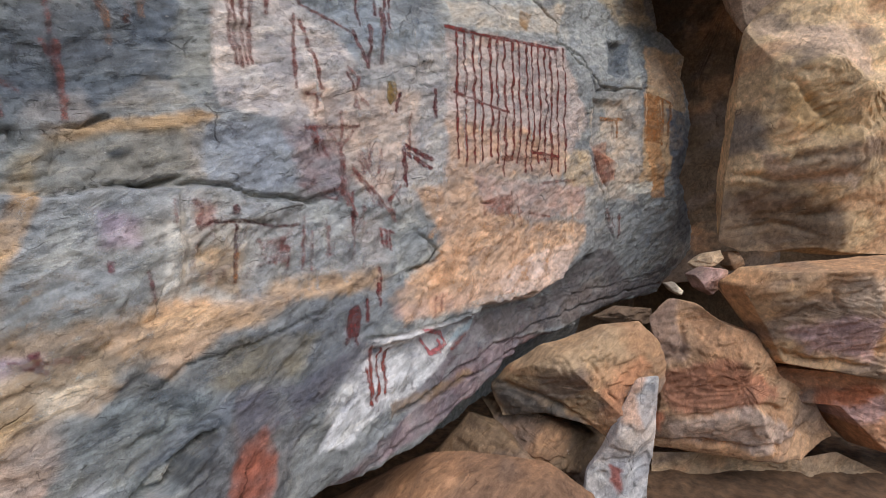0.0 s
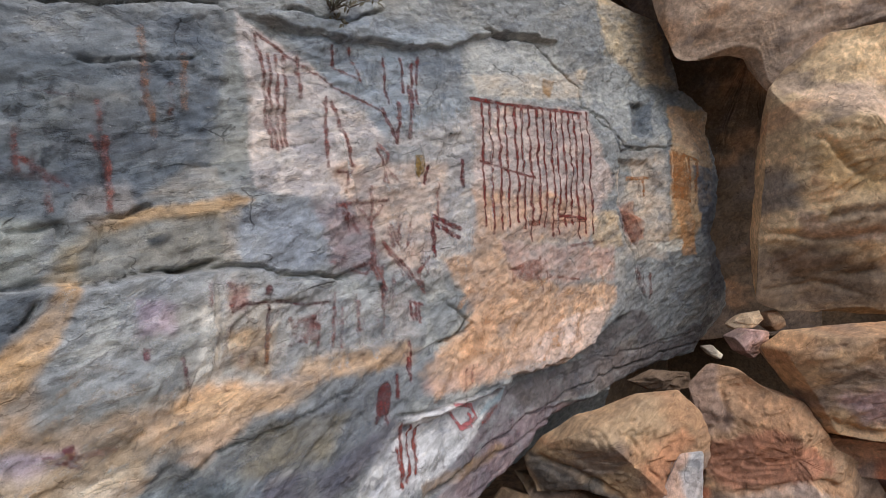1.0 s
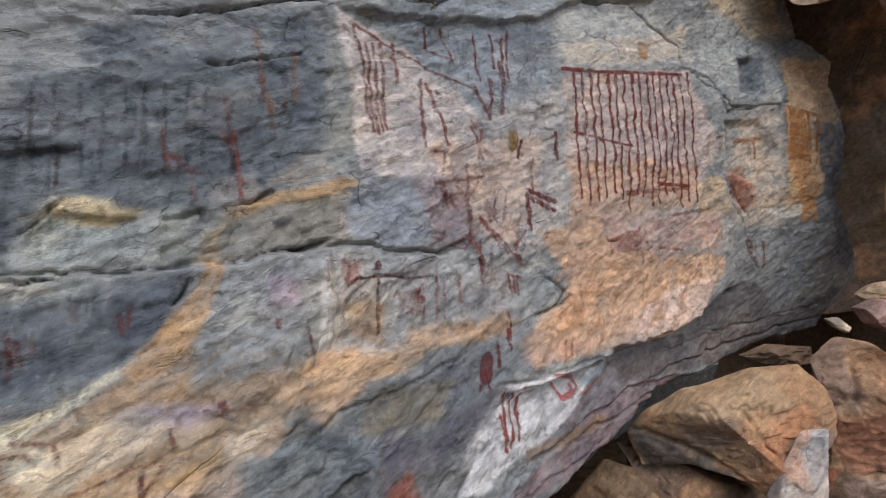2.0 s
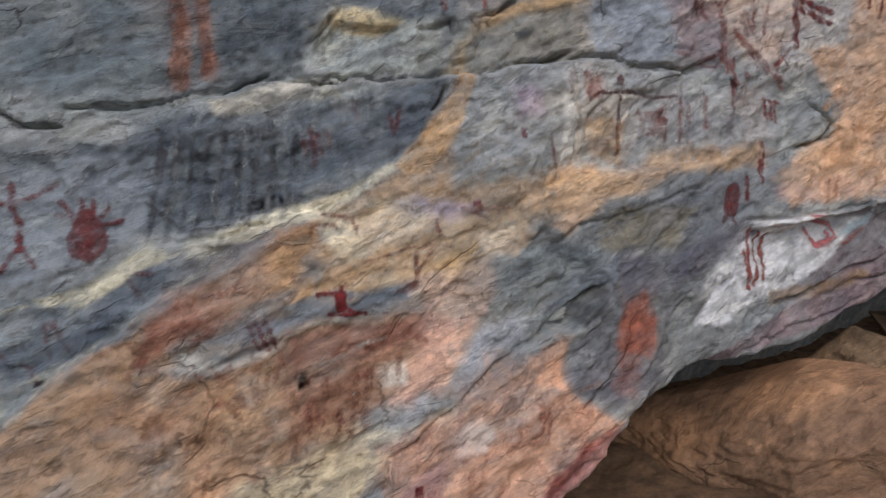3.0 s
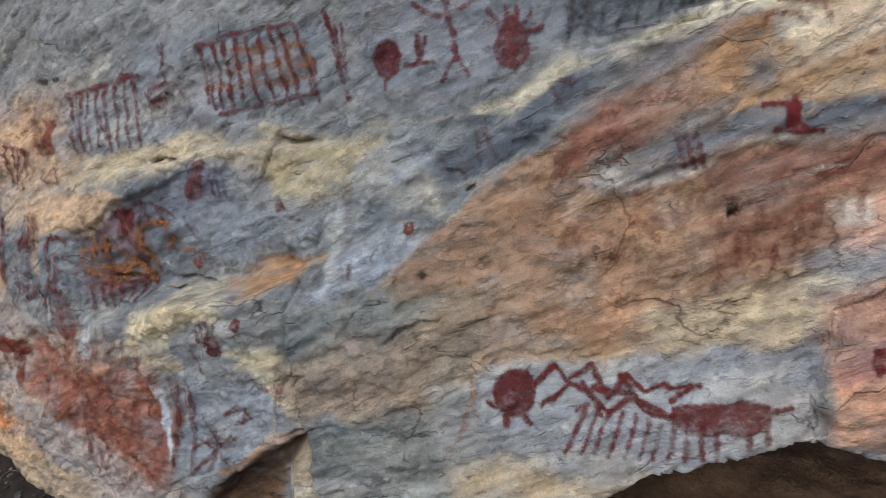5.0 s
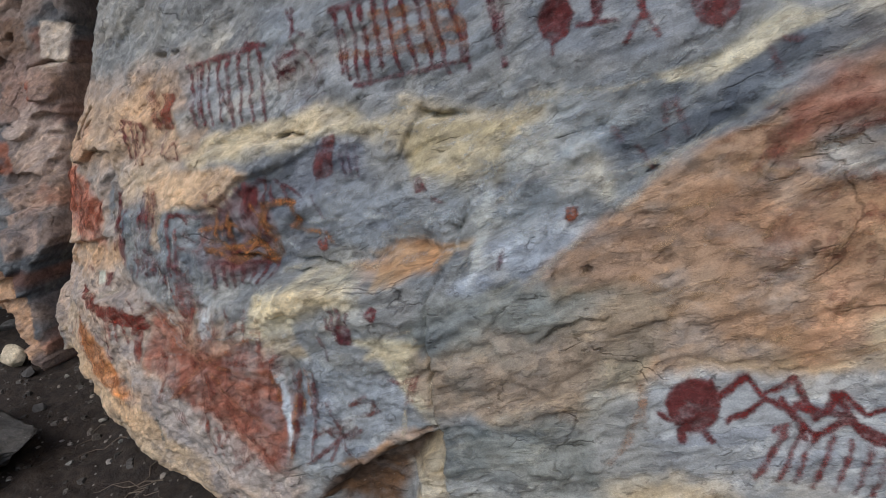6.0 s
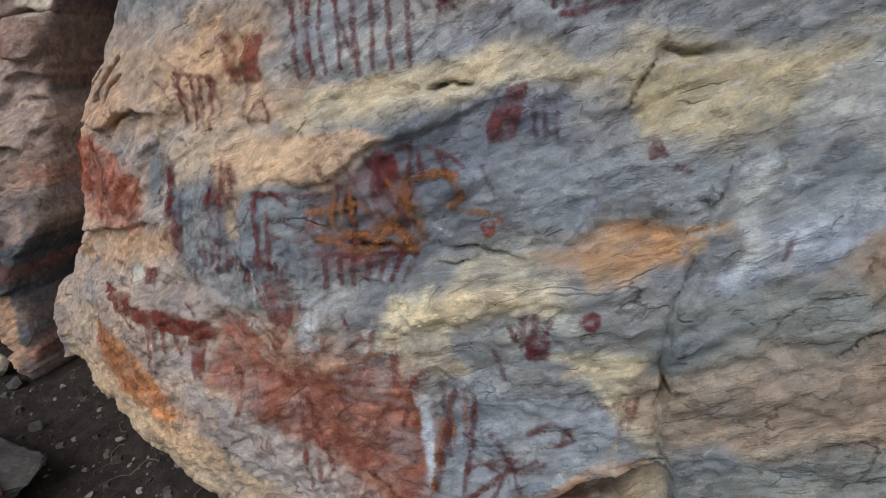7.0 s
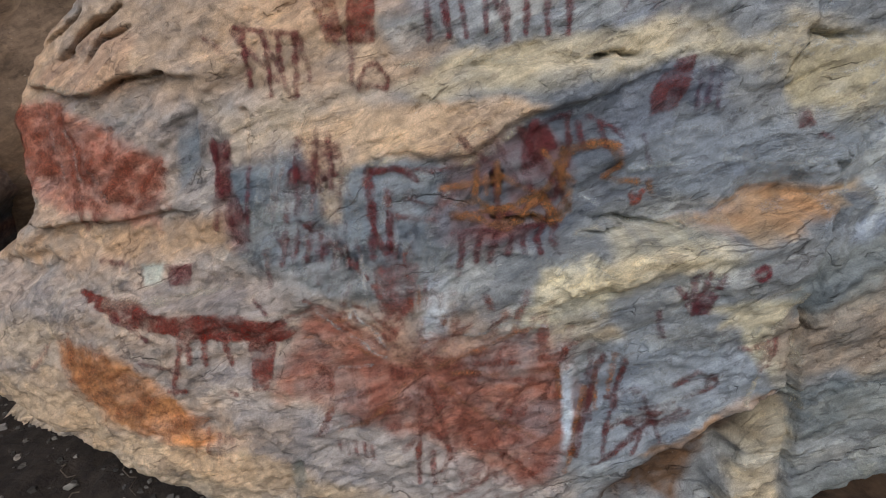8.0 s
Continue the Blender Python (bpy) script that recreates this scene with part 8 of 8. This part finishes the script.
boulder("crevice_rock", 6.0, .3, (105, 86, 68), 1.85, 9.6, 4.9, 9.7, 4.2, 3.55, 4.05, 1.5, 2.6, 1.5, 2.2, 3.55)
boulder("right_boulder", 3.1, .45, (200, 160, 118), 1.71, 1.73, 1.83, 1.82, 2.28, 1.86, 2.84, 1.9, 3.47, 1.83, 3.4, 1.21, 2.83, 1.16, 2.48, 1.18, 2.27, 1.21, 1.96, 1.25, 1.86, 1.46)
boulder("under_boulder", 3.25, .35, (192, 138, 102), 1.99, 1.22, 2.39, 1.22, 2.97, 1.14, 3.53, 1.1, 3.34, 0.63, 2.6, 0.71, 2.35, 1, 2.17, 1)
boulder("middle_boulder", 3.15, .3, (186, 146, 110), 1.29, 1.52, 1.42, 1.64, 1.57, 1.61, 1.71, 1.52, 1.89, 1.45, 2.06, 1.17, 2.31, 1.03, 2.42, 0.78, 2.17, 0.65, 1.81, 0.67, 1.29, 0.74, 1.34, 1.03, 1.29, 1.24)
boulder("wedge_boulder", 2.85, .32, (162, 132, 98), 0.28, 1.19, 0.38, 1.3, 0.56, 1.41, 0.88, 1.51, 1.1, 1.53, 1.18, 1.43, 1.21, 1.25, 1.04, 1.03, 0.91, 0.9, 0.78, 1, 0.53, 1.06, 0.34, 1.01)
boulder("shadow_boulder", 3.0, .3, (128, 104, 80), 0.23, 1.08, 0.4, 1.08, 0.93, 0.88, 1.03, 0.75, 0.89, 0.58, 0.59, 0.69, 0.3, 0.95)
boulder("tall_white_slab", 2.55, .12, (196, 186, 182), 0.97, 1.28, 1.08, 1.29, 1.06, 1.03, 1.01, 0.78, 0.95, 0.48, 0.67, 0.48, 0.71, 0.84, 0.81, 0.98)
boulder("brown_boulder", 2.5, .4, (130, 98, 74), -1.71, 0.21, -1.17, 0.53, -0.6, 0.69, -0.39, 0.79, -0.06, 0.94, 0.13, 0.95, 0.49, 0.89, 0.74, 0.73, 0.87, 0.26, 0.32, -0.68, -1.03, -0.66)
boulder("back_boulder", 2.9, .3, (138, 112, 86), -0.03, 0.8, 0.16, 1.02, 0.32, 0.97, 0.57, 0.79, 0.8, 0.66, 0.83, 0.47, 0.06, 0.48)
boulder("slab_stone", 3.2, .12, (186, 154, 120), 1.31, 0.67, 1.84, 0.66, 2.27, 0.62, 2.49, 0.66, 3.28, 0.3, 3.28, -0.06, 1.31, -0.04)
boulder("flat_stone", 3.6, .1, (176, 150, 120), 1.75, 1.84, 1.85, 1.91, 1.99, 1.93, 2, 1.87, 1.89, 1.81, 1.79, 1.8)
boulder("round_stone", 3.7, .1, (150, 120, 92), 2.06, 1.92, 2.15, 1.93, 2.19, 1.82, 2.11, 1.78, 2.06, 1.82)
boulder("white_stone", 3.4, .05, (205, 190, 165), 1.49, 1.71, 1.55, 1.72, 1.61, 1.66, 1.59, 1.63, 1.53, 1.66)
boulder("pink_stone", 3.5, .12, (182, 146, 135), 1.68, 1.77, 1.79, 1.82, 1.97, 1.8, 1.95, 1.71, 1.85, 1.61, 1.74, 1.67)
boulder("wedge_stone", 3.6, .12, (128, 104, 82), 1.08, 1.47, 1.24, 1.54, 1.48, 1.52, 1.5, 1.43, 1.28, 1.37)


# ---- loose stones, litter and twigs on the soil ----
def stone(name, label, u, w, size, flat, colour, seed, sunk=0.25, layers=0):
    """A broken stone: a ball cut by flat faces, rough, sometimes split into thin beds."""
    bm = bmesh.new()
    bmesh.ops.create_icosphere(bm, subdivisions=5, radius=1.0)
    at = np.array([v.co for v in bm.verts])
    bm.verts.index_update()
    quads = np.array([[v.index for v in f.verts] for f in bm.faces])
    bm.free()
    chance = random.Random(seed)
    for k in range(11):
        n = np.array([chance.gauss(0, 1), chance.gauss(0, 1), chance.gauss(0, 0.7)])
        n /= np.linalg.norm(n)
        over = at @ n - chance.uniform(0.45, 0.8)
        at = at - np.clip(over, 0, None)[:, None] * n
    bumps = 0.05 * rough(at[:, 0] * 2 + seed, at[:, 1] * 2 + at[:, 2], 4) + 0.02 * rough(at[:, 0] * 9 + seed, at[:, 2] * 9 + at[:, 1] * 4, 3)
    if layers:
        bed = at[:, 2] * layers + 0.5 * at[:, 0] + 0.4 * rough(at[:, 0] * 2, at[:, 1] * 2, 2)
        bumps = bumps + 0.07 * (bed - np.floor(bed)) + 0.05 * TABLE[np.floor(bed).astype(int) % 256, 3]
    at = at * (1 + bumps[:, None]) * np.array(size) * np.array([1, 1, flat])
    turn = chance.uniform(0, 6.3)
    at[:, :2] = at[:, :2] @ np.array([[math.cos(turn), -math.sin(turn)], [math.sin(turn), math.cos(turn)]])
    base = to_world(np.array([u]), ground_height(np.array([u]), np.array([w])), np.array([w]))[0]
    at[:, 2] += -at[:, 2].min() * (1 - sunk)
    tint = np.ones((len(at), 3)) * faded(*colour) * (0.85 + 0.3 * rough(at[:, 0] * 9, at[:, 2] * 9 + at[:, 1], 3))[:, None]
    ob = mesh_from(name, BOULDER_ROCK, at, quads, np.clip(tint, 0.01, 1))
    ob.location = base
    return tagged(ob, label, "stone")


stone("pale_stone", "pale angular stone lying on dark soil", -4.58, -0.82, (0.136, 0.102, 0.109), 0.9, (190, 176, 150), 3, 0.2, 0)
stone("layered_rock", "dark grey layered rock half sunk in soil", -3.62, -0.05, (0.426, 0.319, 0.340), 0.55, (78, 74, 70), 8, 0.35, 11)
stone("brown_rock", "reddish brown rock at the edge of soil", -3.4, 0.17, (0.259, 0.194, 0.207), 0.6, (140, 104, 84), 12, 0.3, 3)
stone("grey_stone", "small grey stone on dark soil", -5.27, -1.23, (0.107, 0.080, 0.086), 0.7, (110, 104, 100), 21, 0.3, 0)
stone("grey_stone", "small grey stone on dark soil", -4.3, -0.73, (0.077, 0.058, 0.062), 0.7, (100, 94, 90), 25, 0.3, 0)
stone("grey_stone", "small grey stone on dark soil", -3.8, -0.46, (0.060, 0.045, 0.048), 0.6, (104, 98, 94), 29, 0.3, 0)
stone("pale_pebble", "small pale pebble on dark soil", -3.21, -0.43, (0.029, 0.021, 0.023), 0.6, (190, 180, 165), 31, 0.3, 0)
stone("pale_pebble", "small pale pebble on dark soil", -3.98, -0.78, (0.029, 0.022, 0.024), 0.6, (180, 170, 155), 35, 0.3, 0)
stone("pale_pebble", "small pale pebble on dark soil", -3.07, -0.11, (0.027, 0.020, 0.021), 0.6, (170, 165, 155), 37, 0.3, 0)
stone("pale_pebble", "small pale pebble on dark soil", -2.91, -0.3, (0.019, 0.014, 0.015), 0.6, (170, 165, 155), 39, 0.3, 0)

chance = random.Random(5)
places, faces = [], []
for k in range(2600):
    u, w = chance.uniform(-6.0, -1.6), chance.uniform(-1.6, 1.5)
    size = chance.choice((0.006, 0.008, 0.010, 0.012, 0.016, 0.026)) * chance.uniform(0.6, 1.2)
    ring = [(math.cos(a) * chance.uniform(0.6, 1.2), math.sin(a) * chance.uniform(0.6, 1.2)) for a in (0.3, 1.5, 2.6, 3.8, 5.1)]
    z = float(ground_height(np.array(u), np.array(w)))
    first = len(places)
    for level, spread in ((-0.3, 1.0), (0.5, 0.65)):
        places += [(u + x * size * spread, z + level * size, w + y * size * spread) for x, y in ring]
    faces += [(first + i, first + (i + 1) % 5, first + 5 + (i + 1) % 5, first + 5 + i) for i in range(5)]
    faces += [(first + 5, first + 6, first + 7, first + 8), (first + 5, first + 8, first + 9, first + 9)]
spots = np.array(places)
grit_mesh = bpy.data.meshes.new("gravel")
grit_mesh.from_pydata(to_world(spots[:, 0], spots[:, 1], spots[:, 2]).tolist(), [], [f if f[2] != f[3] else f[:3] for f in faces])
layer = grit_mesh.color_attributes.new("stain", "FLOAT_COLOR", "POINT")
shade = np.repeat([chance.choice((0.05, 0.07, 0.09, 0.13, 0.24)) for k in range(2600)], 10)
layer.data.foreach_set("color", np.stack([shade * 1.1, shade, shade * 0.88, np.ones(len(shade))], -1).astype(np.float32).ravel())
grit_mesh.materials.append(BOULDER_ROCK)
tagged(new("gravel", grit_mesh), "small grey and brown chips of stone scattered over dark soil", "gravel", kind="stuff")

TWIG, nodes, links, surface = nodes_of("dry_twig")
place, bed = tilted(nodes, links, (1, 1, 1))
colour = blend(nodes, links, "MIX", noise_node(nodes, links, place, 60), (0.06, 0.045, 0.035), (0.22, 0.17, 0.12))
links.new(colour, surface.inputs["Base Color"])
surface.inputs["Roughness"].default_value = 0.85


def twig(u, w, length, turn):
    curve = bpy.data.curves.new("twig", "CURVE")
    curve.dimensions, curve.bevel_depth, curve.bevel_resolution = "3D", 0.003, 2
    line = curve.splines.new("POLY")
    line.points.add(6)
    for k in range(7):
        s = k / 6 - 0.5
        a = u + s * length * math.cos(turn) + 0.02 * math.sin(k * 1.9 + turn)
        b = w + s * length * math.sin(turn) + 0.015 * math.cos(k * 2.3)
        x, y, z = to_world(np.array(a), ground_height(np.array(a), np.array(b)) + 0.006, np.array(b))
        line.points[k].co, line.points[k].radius = (x, y, z, 1), 1.2 - 0.12 * k
    curve.materials.append(TWIG)
    whole = new("twig_line", curve)
    mesh = bpy.data.meshes.new_from_object(whole)
    bpy.data.objects.remove(whole)
    return tagged(new("twig", mesh), "thin dry brown twig lying on dark soil", "twig", group="twigs on the soil")


for k in range(16):
    twig(chance.uniform(-3.9, -1.9), chance.uniform(-0.5, 0.5), chance.uniform(0.12, 0.35), chance.uniform(0, 3.1))


# ---- a dry plant rooted in the ledge above the wall ----
LEAF, nodes, links, surface = nodes_of("dry_leaf")
place, bed = tilted(nodes, links, (1, 1, 1))
links.new(blend(nodes, links, "MIX", noise_node(nodes, links, place, 40), (0.05, 0.05, 0.03), (0.16, 0.13, 0.08)), surface.inputs["Base Color"])
surface.inputs["Roughness"].default_value = 0.8


def dry_plant(u, v):
    at = to_world(np.array(u), np.array(v), surface_at(np.array(u), np.array(v)))
    thing = tagged(new("dry_plant"), "small dry brown plant rooted in a rock ledge", "plant")
    thing.location = at
    for k in range(11):
        curve = bpy.data.curves.new("stem", "CURVE")
        curve.dimensions, curve.bevel_depth, curve.bevel_resolution = "3D", 0.0035, 1
        line = curve.splines.new("POLY")
        line.points.add(5)
        lean = Vector((chance.uniform(-1, 1) * ALONG.x, chance.uniform(-1, 1) * ALONG.y, 0)) + Vector((OUT.x, OUT.y, 0)) * chance.uniform(0.2, 0.8) + Vector((0, 0, chance.uniform(-0.5, 0.7)))
        tips = []
        for j in range(6):
            p = lean * (0.045 * j) + Vector((chance.uniform(-1, 1), chance.uniform(-1, 1), chance.uniform(-1, 1))) * 0.008 * j
            line.points[j].co, line.points[j].radius = (*p, 1), 1.1 - 0.16 * j
            tips.append(p)
        whole = new("stem_line", curve)
        mesh = bpy.data.meshes.new_from_object(whole)
        bpy.data.objects.remove(whole)
        mesh.materials.append(TWIG)
        new("stem", mesh).parent = thing
        bm = bmesh.new()
        for p in tips[2:]:
            for j in range(3):
                a = Vector((chance.uniform(-1, 1), chance.uniform(-1, 1), chance.uniform(-1, 1))).normalized()
                b = a.orthogonal().normalized() * 0.007
                tip, mid = p + a * 0.034, p + a * 0.017 + Vector((0, 0, 0.003))
                bm.faces.new([bm.verts.new(q) for q in (p, mid + b, tip, mid - b)])
        leaves = bpy.data.meshes.new("leaf_clump")
        bm.to_mesh(leaves)
        bm.free()
        leaves.materials.append(LEAF)
        tagged(new("leaf_clump", leaves), kind="stuff").parent = thing


dry_plant(1.928, 3.274)
